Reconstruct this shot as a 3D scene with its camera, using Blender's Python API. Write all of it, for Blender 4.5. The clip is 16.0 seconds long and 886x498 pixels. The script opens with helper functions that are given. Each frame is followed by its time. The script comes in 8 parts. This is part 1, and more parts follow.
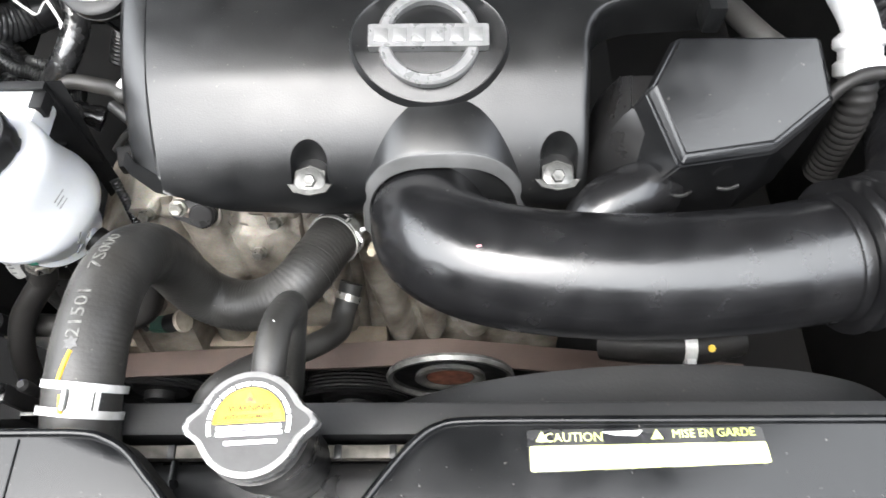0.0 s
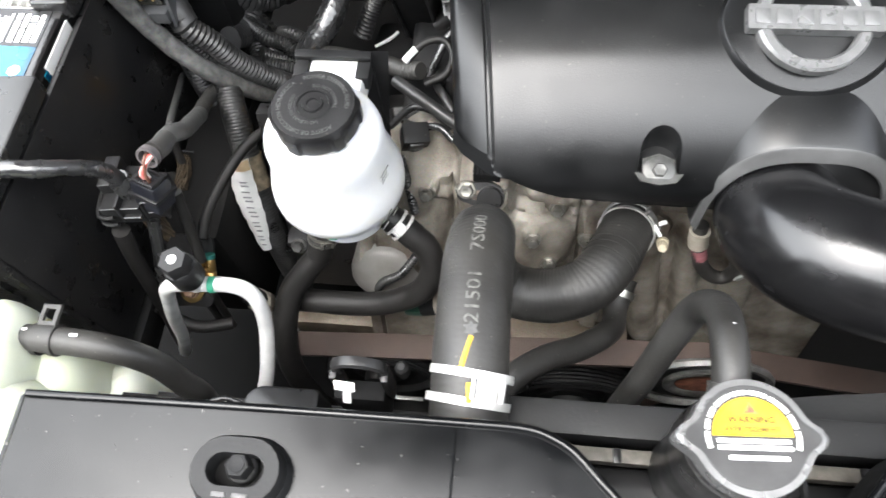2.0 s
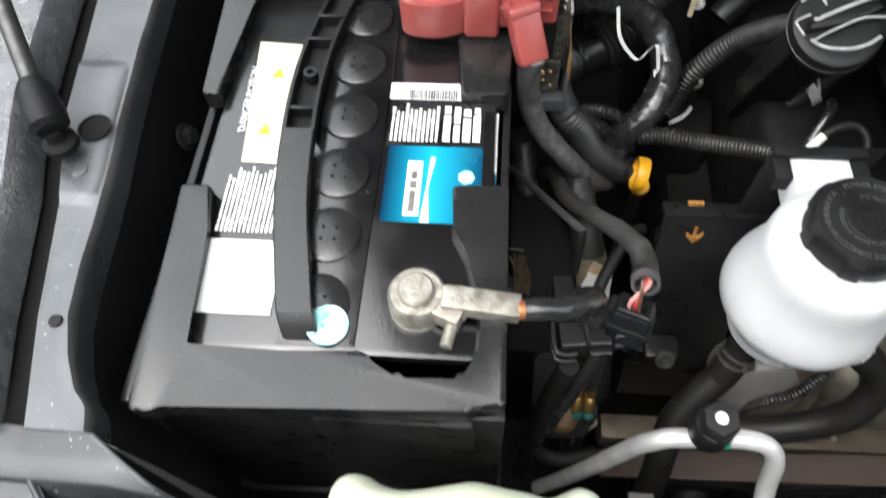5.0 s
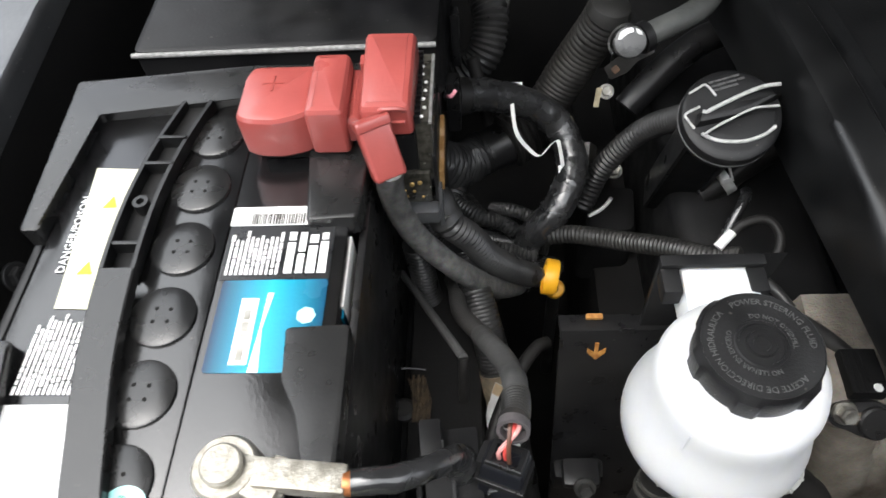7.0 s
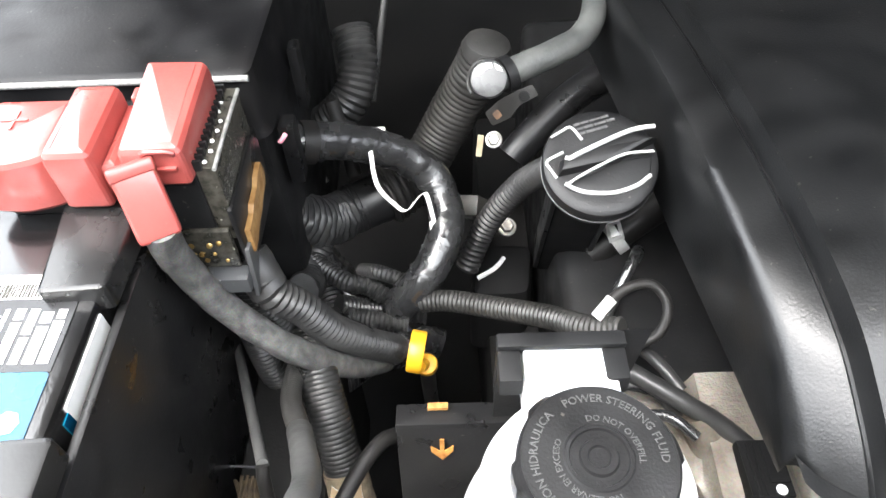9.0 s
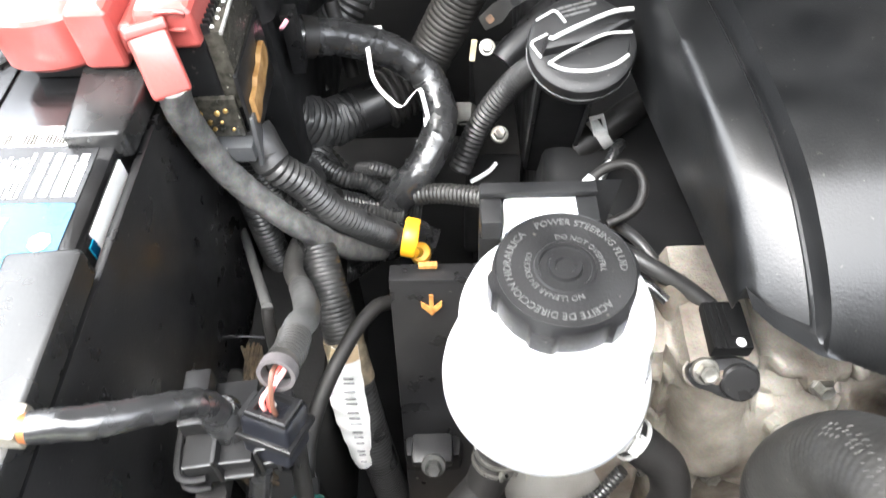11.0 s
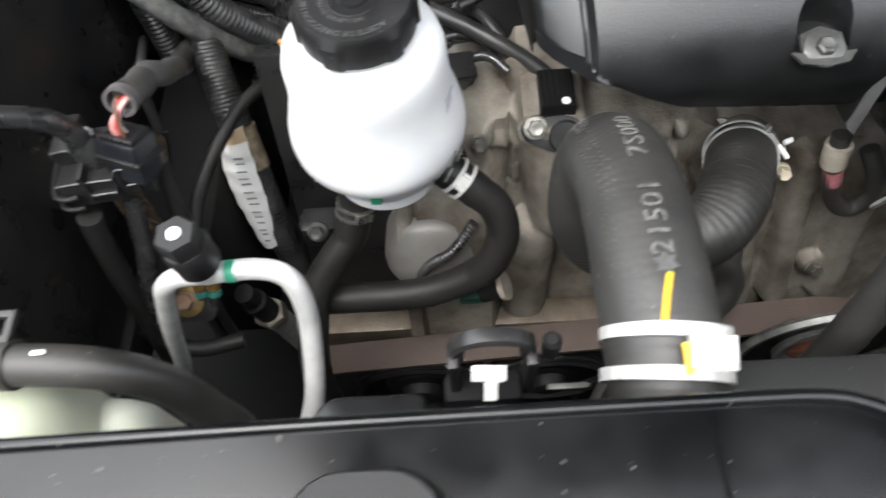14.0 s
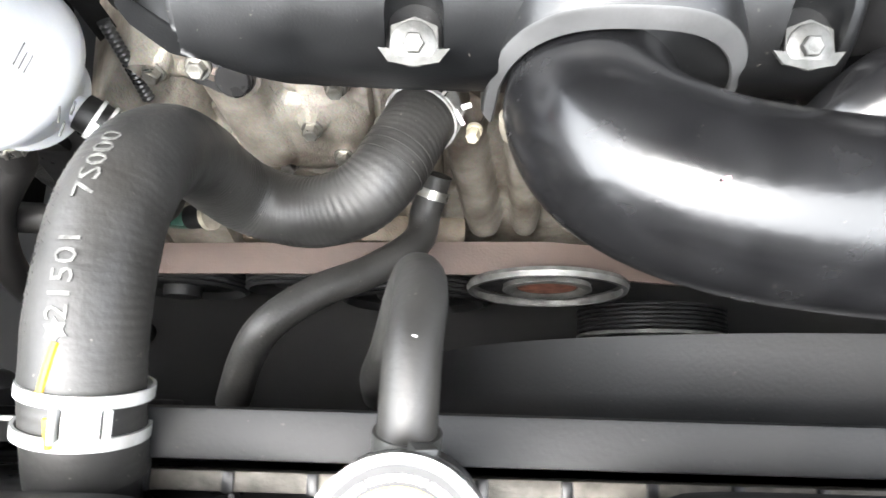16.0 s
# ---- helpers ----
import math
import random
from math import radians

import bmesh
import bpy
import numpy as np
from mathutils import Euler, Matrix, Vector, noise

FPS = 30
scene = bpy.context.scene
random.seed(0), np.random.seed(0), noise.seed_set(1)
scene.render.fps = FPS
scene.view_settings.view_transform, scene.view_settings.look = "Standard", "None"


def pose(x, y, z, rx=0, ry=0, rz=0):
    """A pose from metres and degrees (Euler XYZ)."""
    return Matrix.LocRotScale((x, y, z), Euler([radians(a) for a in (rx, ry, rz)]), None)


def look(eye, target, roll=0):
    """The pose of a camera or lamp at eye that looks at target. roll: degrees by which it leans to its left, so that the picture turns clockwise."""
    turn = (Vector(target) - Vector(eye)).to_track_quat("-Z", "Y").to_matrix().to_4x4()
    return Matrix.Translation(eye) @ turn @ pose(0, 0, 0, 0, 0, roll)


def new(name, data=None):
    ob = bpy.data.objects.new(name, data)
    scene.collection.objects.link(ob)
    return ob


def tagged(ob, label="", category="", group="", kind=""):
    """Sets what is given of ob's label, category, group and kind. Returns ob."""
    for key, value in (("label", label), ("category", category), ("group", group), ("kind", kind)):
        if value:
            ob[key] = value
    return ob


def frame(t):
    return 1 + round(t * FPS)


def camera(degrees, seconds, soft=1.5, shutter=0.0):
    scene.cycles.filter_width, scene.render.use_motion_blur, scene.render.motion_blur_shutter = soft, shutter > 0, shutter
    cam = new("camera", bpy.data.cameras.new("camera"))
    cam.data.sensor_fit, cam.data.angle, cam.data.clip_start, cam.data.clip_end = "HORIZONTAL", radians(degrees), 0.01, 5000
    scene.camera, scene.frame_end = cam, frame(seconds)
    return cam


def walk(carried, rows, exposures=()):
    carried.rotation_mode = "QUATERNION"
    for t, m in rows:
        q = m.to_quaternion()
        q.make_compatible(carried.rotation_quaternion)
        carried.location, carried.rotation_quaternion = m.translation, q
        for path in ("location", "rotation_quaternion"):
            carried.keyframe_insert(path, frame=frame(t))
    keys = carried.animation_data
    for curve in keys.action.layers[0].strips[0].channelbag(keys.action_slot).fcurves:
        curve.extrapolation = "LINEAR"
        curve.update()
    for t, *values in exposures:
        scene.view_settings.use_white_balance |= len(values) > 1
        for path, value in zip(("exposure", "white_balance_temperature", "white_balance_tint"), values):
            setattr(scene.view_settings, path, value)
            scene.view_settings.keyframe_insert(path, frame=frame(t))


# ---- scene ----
cam = camera(65.3, 16.0, shutter=0.35)
METRES, EYE, TILT, LEAN, TURN = 1.24, 1.35, -63.0, 0.0, 0.0
PATH = [
    (0, (0.004, 0.006, 1.342), (-0.015, 0.91, -0.442), -1.4),
    (0.5, (-0.025, 0.011, 1.339), (-0.077, 0.938, -0.433), -2.4),
    (1, (-0.064, 0.008, 1.335), (-0.149, 0.938, -0.434), -4.0),
    (1.5, (-0.127, 0.01, 1.328), (-0.249, 0.894, -0.462), -4.9),
    (2, (-0.185, 0.011, 1.324), (-0.366, 0.88, -0.468), -7.2),
    (2.5, (-0.24, 0.019, 1.307), (-0.355, 0.879, -0.495), -3.7),
    (3, (-0.321, 0.023, 1.303), (-0.375, 0.888, -0.5), -3.8),
    (3.5, (-0.355, 0.038, 1.3), (-0.444, 0.82, -0.539), -5.9),
    (4, (-0.421, 0.064, 1.293), (-0.528, 0.82, -0.555), -6.8),
    (4.5, (-0.47, 0.059, 1.291), (-0.604, 0.815, -0.556), -6.8),
    (5, (-0.503, 0.07, 1.289), (-0.646, 1.055, -0.445), -4.8),
    (5.2, (-0.509, 0.089, 1.287), (-0.623, 1.121, -0.423), -3.3),
    (7.3, (-0.415, 0.137, 1.251), (-0.535, 1.313, -0.363), -6.4),
    (7.6, (-0.4, 0.155, 1.237), (-0.478, 1.349, -0.365), -4.9),
    (8, (-0.383, 0.176, 1.217), (-0.423, 1.445, -0.328), -3.1),
    (8.2, (-0.376, 0.182, 1.206), (-0.399, 1.475, -0.319), -2.7),
    (10.3, (-0.35, 0.149, 1.202), (-0.388, 1.431, -0.333), -2.6),
    (10.5, (-0.351, 0.142, 1.204), (-0.391, 1.414, -0.339), -2.7),
    (11, (-0.352, 0.121, 1.194), (-0.387, 1.328, -0.4), -2.6),
    (11.5, (-0.344, 0.091, 1.193), (-0.4, 1.261, -0.428), -3.5),
    (12, (-0.342, 0.051, 1.181), (-0.408, 1.199, -0.455), -3.8),
    (12.5, (-0.34, 0.023, 1.176), (-0.443, 1.074, -0.522), -4.5),
    (13, (-0.338, -0.002, 1.178), (-0.461, 1.036, -0.527), -4.8),
    (13.5, (-0.324, -0.012, 1.187), (-0.438, 0.993, -0.538), -4.0),
    (14, (-0.268, 0.028, 1.198), (-0.323, 0.967, -0.567), -6.2),
    (14.5, (-0.182, 0.063, 1.187), (-0.349, 0.753, -0.683), -13.2),
    (15, (-0.13, 0.065, 1.192), (-0.306, 0.626, -0.719), -15.1),
    (15.5, (-0.105, 0.087, 1.195), (-0.137, 0.643, -0.726), -4.8),
    (16, (-0.073, 0.109, 1.213), (-0.094, 0.551, -0.737), -1.1),
]
walk(cam, [(t, look(eye, target, roll)) for t, eye, target, roll in PATH], [(0.0, 3.35), (0.5, 3.18), (1.0, 3.08), (2.5, 3.00), (3.0, 2.88), (4.5, 2.05), (5.2, 1.95), (7.5, 2.05), (8.0, 2.92), (8.2, 3.08), (10.5, 4.10), (11.5, 3.58), (12.5, 2.88), (13.3, 2.40), (14.0, 2.65), (14.5, 2.95), (15.5, 3.20), (16.0, 4.00)])

# ---- light ----
world = bpy.data.worlds.new("sky")
scene.world = world
world.use_nodes = True
wn = world.node_tree
sky = wn.nodes.new("ShaderNodeTexSky")
sky.sky_type = "NISHITA"
sky.sun_disc = False
sky.sun_elevation, sky.sun_rotation = radians(71), radians(232)
sky.dust_density = 3.0
back = wn.nodes["Background"]
back.inputs["Strength"].default_value = 0.15
grey = wn.nodes.new("ShaderNodeHueSaturation")
grey.inputs["Saturation"].default_value = 0.25
wn.links.new(sky.outputs["Color"], grey.inputs["Color"])
wn.links.new(grey.outputs["Color"], back.inputs["Color"])
sun_data = bpy.data.lights.new("sun", "SUN")
sun_data.energy, sun_data.angle, sun_data.color = 0.95, radians(120), (0.955, 0.985, 0.965)
sun = new("sun", sun_data)
sun.matrix_world = look((-1.76, -1.0, 6.57), (-0.2, 0.2, 0.9))


# ---- helpers of this scene ----
def link(nt, a, b):
    nt.links.new(a, b)


def mat(name, c1, c2=None, rough=0.5, rvar=0.12, metal=0.0, scale=45.0, bump=0.08, bscale=500.0, spec=0.5,
        dust=None, dust_amt=0.0, stain=0.16, sss=0.0, coat=0.0, fine=0.0):
    """A surface with two scales of colour variation, roughness variation, fine relief and, if wanted, dust specks and stains."""
    m = bpy.data.materials.new(name)
    m.use_nodes = True
    nt = m.node_tree
    bs = nt.nodes["Principled BSDF"]
    co = nt.nodes.new("ShaderNodeTexCoord")
    n1 = nt.nodes.new("ShaderNodeTexNoise")
    n1.inputs["Scale"].default_value, n1.inputs["Detail"].default_value = scale, 6
    link(nt, co.outputs["Object"], n1.inputs["Vector"])
    n2 = nt.nodes.new("ShaderNodeTexNoise")
    n2.inputs["Scale"].default_value, n2.inputs["Detail"].default_value = bscale, 3
    link(nt, co.outputs["Object"], n2.inputs["Vector"])
    ramp = nt.nodes.new("ShaderNodeMapRange")
    ramp.inputs["From Min"].default_value, ramp.inputs["From Max"].default_value = 0.35, 0.68
    link(nt, n1.outputs["Fac"], ramp.inputs["Value"])
    mix = nt.nodes.new("ShaderNodeMix")
    mix.data_type = "RGBA"
    mix.inputs["A"].default_value = (*c1, 1)
    mix.inputs["B"].default_value = (*(c2 or tuple(min(1, v * 1.25 + 0.003) for v in c1)), 1)
    link(nt, ramp.outputs["Result"], mix.inputs["Factor"])
    colour = mix.outputs["Result"]
    if fine:
        mf = nt.nodes.new("ShaderNodeMix")
        mf.data_type, mf.blend_type = "RGBA", "OVERLAY"
        mf.inputs["Factor"].default_value = fine
        link(nt, colour, mf.inputs["A"])
        link(nt, n2.outputs["Color"], mf.inputs["B"])
        colour = mf.outputs["Result"]
    rr = nt.nodes.new("ShaderNodeMapRange")
    rr.inputs["From Min"].default_value, rr.inputs["From Max"].default_value = 0.3, 0.7
    rr.inputs["To Min"].default_value, rr.inputs["To Max"].default_value = max(0.03, rough - rvar), min(1, rough + rvar)
    link(nt, n1.outputs["Fac"], rr.inputs["Value"])
    link(nt, rr.outputs["Result"], bs.inputs["Roughness"])
    if dust:
        n3 = nt.nodes.new("ShaderNodeTexNoise")
        n3.inputs["Scale"].default_value, n3.inputs["Detail"].default_value = 320, 2
        link(nt, co.outputs["Object"], n3.inputs["Vector"])
        th = nt.nodes.new("ShaderNodeMapRange")
        th.inputs["From Min"].default_value, th.inputs["From Max"].default_value = 0.72, 0.76
        th.inputs["To Max"].default_value = dust_amt
        link(nt, n3.outputs["Fac"], th.inputs["Value"])
        n4 = nt.nodes.new("ShaderNodeTexNoise")
        n4.inputs["Scale"].default_value, n4.inputs["Detail"].default_value = 14, 8
        link(nt, co.outputs["Object"], n4.inputs["Vector"])
        st = nt.nodes.new("ShaderNodeMapRange")
        st.inputs["From Min"].default_value, st.inputs["From Max"].default_value = 0.45, 0.75
        st.inputs["To Max"].default_value = dust_amt * stain
        link(nt, n4.outputs["Fac"], st.inputs["Value"])
        add = nt.nodes.new("ShaderNodeMath")
        add.operation, add.use_clamp = "ADD", True
        link(nt, th.outputs["Result"], add.inputs[0])
        link(nt, st.outputs["Result"], add.inputs[1])
        md = nt.nodes.new("ShaderNodeMix")
        md.data_type = "RGBA"
        md.inputs["B"].default_value = (*dust, 1)
        link(nt, colour, md.inputs["A"])
        link(nt, add.outputs["Value"], md.inputs["Factor"])
        colour = md.outputs["Result"]
    link(nt, colour, bs.inputs["Base Color"])
    if bump:
        bp = nt.nodes.new("ShaderNodeBump")
        bp.inputs["Strength"].default_value, bp.inputs["Distance"].default_value = bump, 0.001
        link(nt, n2.outputs["Fac"], bp.inputs["Height"])
        link(nt, bp.outputs["Normal"], bs.inputs["Normal"])
    bs.inputs["Metallic"].default_value = metal
    bs.inputs["Specular IOR Level"].default_value = spec
    if sss:
        bs.inputs["Subsurface Weight"].default_value = sss
        bs.inputs["Subsurface Scale"].default_value = 0.01
        bs.inputs["Subsurface Radius"].default_value = (1.0, 0.9, 0.6)
    bs.inputs["Coat Weight"].default_value = coat
    bs.inputs["Coat Roughness"].default_value = 0.15
    return m


DUST = (0.32, 0.29, 0.25)
M_COVER = mat("satin_black_plastic", (0.0038, 0.0040, 0.0043), spec=0.52, rough=0.33, rvar=0.05, bump=0.12, bscale=900, dust=DUST, dust_amt=0.12, stain=0.06)
M_BLACK = mat("black_plastic", (0.008, 0.008, 0.0085), rough=0.34, rvar=0.12, spec=0.4, bump=0.08, dust=DUST, dust_amt=0.15)
M_DULL = mat("dull_black_plastic", (0.0085, 0.0086, 0.009), spec=0.2, rough=0.5, rvar=0.15, bump=0.12, dust=DUST, dust_amt=0.12)
M_PANEL = mat("dusty_black_panel", (0.0024, 0.0026, 0.0030), spec=0.34, rough=0.19, rvar=0.05, bump=0.012, dust=(0.42, 0.4, 0.38), dust_amt=0.14, stain=0.03)
M_TUBE = mat("glossy_black_duct", (0.005, 0.005, 0.0055), spec=0.64, rough=0.24, rvar=0.05, bump=0.08, bscale=260, dust=DUST, dust_amt=0.05)
M_RUBBER = mat("black_rubber", (0.010, 0.0096, 0.0092), (0.016, 0.015, 0.0145), spec=0.28, rough=0.5, rvar=0.12, bump=0.15, bscale=700)
M_HOSE = mat("grey_black_hose_rubber", (0.0145, 0.0141, 0.0133), (0.028, 0.0272, 0.0255), rough=0.5, rvar=0.12, scale=30, bump=0.2, bscale=420, dust=DUST, dust_amt=0.3)
M_TAPE = mat("shiny_black_tape", (0.018, 0.018, 0.0185), (0.027, 0.027, 0.0275), spec=0.9, rough=0.25, rvar=0.1, scale=90, bump=0.4, bscale=160)
M_LOOM = mat("black_loom_conduit", (0.018, 0.018, 0.018), (0.036, 0.0355, 0.0345), spec=0.5, rough=0.40, rvar=0.15, bump=0.1)
M_BRAID = mat("grey_braided_sleeve", (0.05, 0.0495, 0.048), (0.14, 0.138, 0.132), rough=0.75, scale=160, bump=0.7, bscale=1100, fine=0.6)
M_CAST = mat("dirty_cast_aluminium", (0.31, 0.285, 0.245), (0.095, 0.076, 0.058), rough=0.55, rvar=0.15, metal=0.35, scale=28, bump=0.5, bscale=600, dust=(0.12, 0.085, 0.055), dust_amt=0.40, fine=0.3)
M_CASTB = mat("brown_stained_cast_aluminium", (0.17, 0.14, 0.105), (0.09, 0.07, 0.05), rough=0.5, rvar=0.15, metal=0.35, scale=34, bump=0.45, bscale=600, dust=(0.10, 0.07, 0.04), dust_amt=0.5, fine=0.3)
M_ALU = mat("brushed_aluminium_pipe", (0.80, 0.80, 0.79), (0.62, 0.62, 0.61), rough=0.42, rvar=0.1, metal=0.55, scale=70, bump=0.15, dust=(0.1, 0.09, 0.08), dust_amt=0.25)
M_STEEL = mat("zinc_plated_steel", (0.42, 0.41, 0.38), (0.26, 0.25, 0.22), rough=0.36, rvar=0.12, metal=0.9, scale=150, bump=0.1)
M_BADGE = mat("satin_silver_plating", (0.27, 0.27, 0.27), (0.20, 0.20, 0.20), rough=0.34, metal=0.5, scale=90, bump=0.05)
M_DISC = mat("pale_yellow_paper_disc", (0.62, 0.61, 0.34), (0.66, 0.65, 0.42), rough=0.5, scale=70)
M_CHROME = mat("bright_chrome", (0.25, 0.25, 0.25), (0.18, 0.18, 0.18), rough=0.28, rvar=0.06, metal=0.6, scale=90, bump=0.08)
M_ZDULL = mat("dull_grey_zinc", (0.115, 0.115, 0.11), (0.07, 0.07, 0.067), rough=0.4, metal=0.7, scale=140, bump=0.15)
M_TRAY = mat("dusty_satin_plastic", (0.010, 0.0102, 0.0106), (0.015, 0.015, 0.015), spec=0.6, rough=0.27, rvar=0.05, bump=0.06, dust=DUST, dust_amt=0.1)
M_LEAD = mat("tarnished_lead", (0.22, 0.205, 0.17), (0.42, 0.40, 0.35), rough=0.45, metal=0.5, scale=160, bump=0.5, bscale=500)
M_CLAMP = mat("white_plated_clamp", (0.62, 0.62, 0.61), (0.44, 0.44, 0.42), rough=0.38, metal=0.3, scale=120, bump=0.1)
M_BELT = mat("brown_worn_belt", (0.058, 0.039, 0.031), (0.078, 0.055, 0.045), rough=0.7, bump=0.2, scale=60)
M_WHITE = mat("milky_white_plastic", (0.63, 0.64, 0.645), (0.57, 0.58, 0.585), rough=0.42, rvar=0.08, scale=30, bump=0.12, bscale=300, sss=0.3)
M_JUG = mat("yellowed_milky_plastic", (0.74, 0.765, 0.66), (0.62, 0.66, 0.50), rough=0.42, rvar=0.08, scale=14, bump=0.15, bscale=200, sss=0.35)
M_CAP = mat("ribbed_black_cap", (0.007, 0.007, 0.0075), spec=0.36, rough=0.45, rvar=0.1, bump=0.2, bscale=900, dust=DUST, dust_amt=0.2, stain=0.05)
M_RED = mat("red_plastic", (0.36, 0.075, 0.065), (0.31, 0.058, 0.05), coat=0.7, rough=0.34, rvar=0.08, bump=0.1, dust=(0.3, 0.2, 0.18), dust_amt=0.15)
M_YELLOW = mat("yellow_plastic", (0.82, 0.42, 0.02), (0.75, 0.36, 0.015), rough=0.4, bump=0.05)
M_ORANGE = mat("orange_paint", (0.46, 0.23, 0.06), (0.24, 0.09, 0.02), rough=0.6, scale=260)
M_BRASS = mat("brass", (0.55, 0.36, 0.14), (0.38, 0.24, 0.08), rough=0.35, metal=0.9, scale=150)
M_COPPER = mat("copper_strands", (0.55, 0.22, 0.09), (0.4, 0.14, 0.05), rough=0.45, metal=0.7, scale=300)
M_PAINT = mat("dusty_grey_primed_metal", (0.090, 0.094, 0.098), (0.135, 0.139, 0.144), rough=0.34, rvar=0.12, metal=0.55, scale=20, bump=0.15, bscale=240, dust=(0.55, 0.55, 0.54), dust_amt=0.5)
M_GLITTER = mat("wet_speckled_dark_paint", (0.16, 0.166, 0.172), (0.24, 0.246, 0.255), rough=0.25, rvar=0.1, metal=0.6, scale=60, bump=1.0, bscale=900, dust=(0.8, 0.8, 0.8), dust_amt=0.9)
M_MATTE = mat("matte_black_plastic", (0.009, 0.0093, 0.0098), (0.012, 0.0122, 0.0128), spec=0.3, rough=0.55, rvar=0.06, bump=0.12, scale=25, dust=DUST, dust_amt=0.08)
M_INK = mat("white_print", (0.8, 0.8, 0.78), rough=0.5, scale=200)
M_GREYINK = mat("worn_grey_print", (0.15, 0.15, 0.14), (0.05, 0.05, 0.047), rough=0.6, scale=300)
M_EMBOSS = mat("embossed_grey_letters", (0.075, 0.075, 0.074), (0.05, 0.05, 0.05), rough=0.5, scale=300)
M_LABEL = mat("white_paper_label", (0.82, 0.82, 0.8), (0.76, 0.76, 0.73), rough=0.45, scale=40, bump=0.05)
M_CREAM = mat("yellowed_label", (0.50, 0.54, 0.12), (0.58, 0.62, 0.30), rough=0.4, scale=40)
M_BLUE = mat("blue_label", (0.002, 0.06, 0.14), (0.006, 0.20, 0.34), rough=0.22, scale=22)
bn = M_BLUE.node_tree
gen, sep, ramp = bn.nodes.new("ShaderNodeTexCoord"), bn.nodes.new("ShaderNodeSeparateXYZ"), bn.nodes.new("ShaderNodeValToRGB")
link(bn, gen.outputs["Generated"], sep.inputs["Vector"])
link(bn, sep.outputs["X"], ramp.inputs["Fac"])
ramp.color_ramp.elements[0].color, ramp.color_ramp.elements[1].color = (0.001, 0.02, 0.06, 1), (0.002, 0.05, 0.11, 1)
mid_stop = ramp.color_ramp.elements.new(0.48)
mid_stop.color = (0.01, 0.34, 0.50, 1)
link(bn, ramp.outputs["Color"], bn.nodes["Principled BSDF"].inputs["Base Color"])
M_BLACKLAB = mat("black_label", (0.008, 0.008, 0.009), rough=0.3)
M_YLAB = mat("yellow_label", (0.58, 0.36, 0.010), (0.60, 0.39, 0.02), rough=0.4, scale=60)
M_MINT = mat("mint_sticker", (0.55, 0.80, 0.76), (0.25, 0.62, 0.60), rough=0.4, scale=90)
M_WEAVE = mat("woven_marks", (0.060, 0.058, 0.055), (0.032, 0.031, 0.030), rough=0.6, scale=300)
M_ZINC = mat("yellow_zinc", (0.15, 0.105, 0.035), (0.08, 0.055, 0.02), rough=0.45, metal=0.6, scale=120)
M_TEXT = mat("black_print", (0.02, 0.018, 0.012), rough=0.5)
M_OLIVE = mat("faded_olive_print", (0.075, 0.045, 0.008), rough=0.5)
M_PINK = mat("pink_mark", (0.75, 0.3, 0.36), rough=0.5)
M_GREEN = mat("green_mark", (0.02, 0.2, 0.12), rough=0.5)
M_TAN = mat("tan_aluminium_crimp", (0.52, 0.48, 0.40), (0.40, 0.36, 0.29), rough=0.5, metal=0.4, scale=120, bump=0.3)
M_DARK = mat("dark_underbody", (0.009, 0.009, 0.009), (0.015, 0.0145, 0.014), spec=0.12, rough=0.7, bump=0.2, scale=12)
M_HOOD = mat("dark_hood_liner", (0.012, 0.012, 0.013), rough=0.9, bump=0.3, bscale=200)
M_CLEAR = mat("smoky_clear_plastic", (0.060, 0.056, 0.046), (0.014, 0.013, 0.011), rough=0.18, scale=240, bump=0.5, bscale=260, dust=(0.6, 0.58, 0.5), dust_amt=0.5, stain=0.04)
M_RUST = mat("rusty_steel", (0.16, 0.09, 0.05), (0.09, 0.06, 0.045), rough=0.7, scale=120, bump=0.4)
M_WORN_GLINT = mat("worn_and_glint_edge", (0.26, 0.26, 0.25), (0.14, 0.14, 0.135), rough=0.6, scale=300)
M_GLINT = mat("white_edge_glint", (0.50, 0.50, 0.49), (0.34, 0.34, 0.33), rough=0.5, scale=260)
M_EDGE_CAP = mat("faint_pale_edge", (0.10, 0.10, 0.098), (0.05, 0.05, 0.05), rough=0.5, scale=260)
M_FLAT = mat("flat_black_plastic", (0.006, 0.006, 0.0062), spec=0.12, rough=0.7, bump=0.1)
M_BATTERY = mat("glossy_battery_plastic", (0.005, 0.005, 0.0054), spec=0.9, rough=0.17, rvar=0.05, bump=0.05, dust=DUST, dust_amt=0.12)
M_PALE = mat("dull_pale_plating", (0.45, 0.45, 0.43), (0.24, 0.235, 0.22), rough=0.5, metal=0.3, scale=110, bump=0.2)
M_CREAMP = mat("cream_plastic", (0.55, 0.50, 0.38), (0.42, 0.37, 0.27), rough=0.5, scale=160)
M_CASTP = mat("pale_cast_aluminium", (0.25, 0.24, 0.225), (0.17, 0.155, 0.14), rough=0.5, metal=0.35, scale=24, bump=0.25, bscale=700, dust=(0.12, 0.085, 0.055), dust_amt=0.3)
M_PITCH = mat("pitch_black", (0.002, 0.002, 0.002), spec=0.05, rough=0.8)
M_JUGCAP = mat("dusty_grey_black_cap", (0.014, 0.014, 0.0145), (0.020, 0.020, 0.020), spec=0.4, rough=0.45, rvar=0.1, bump=0.2, bscale=900, dust=DUST, dust_amt=0.25)
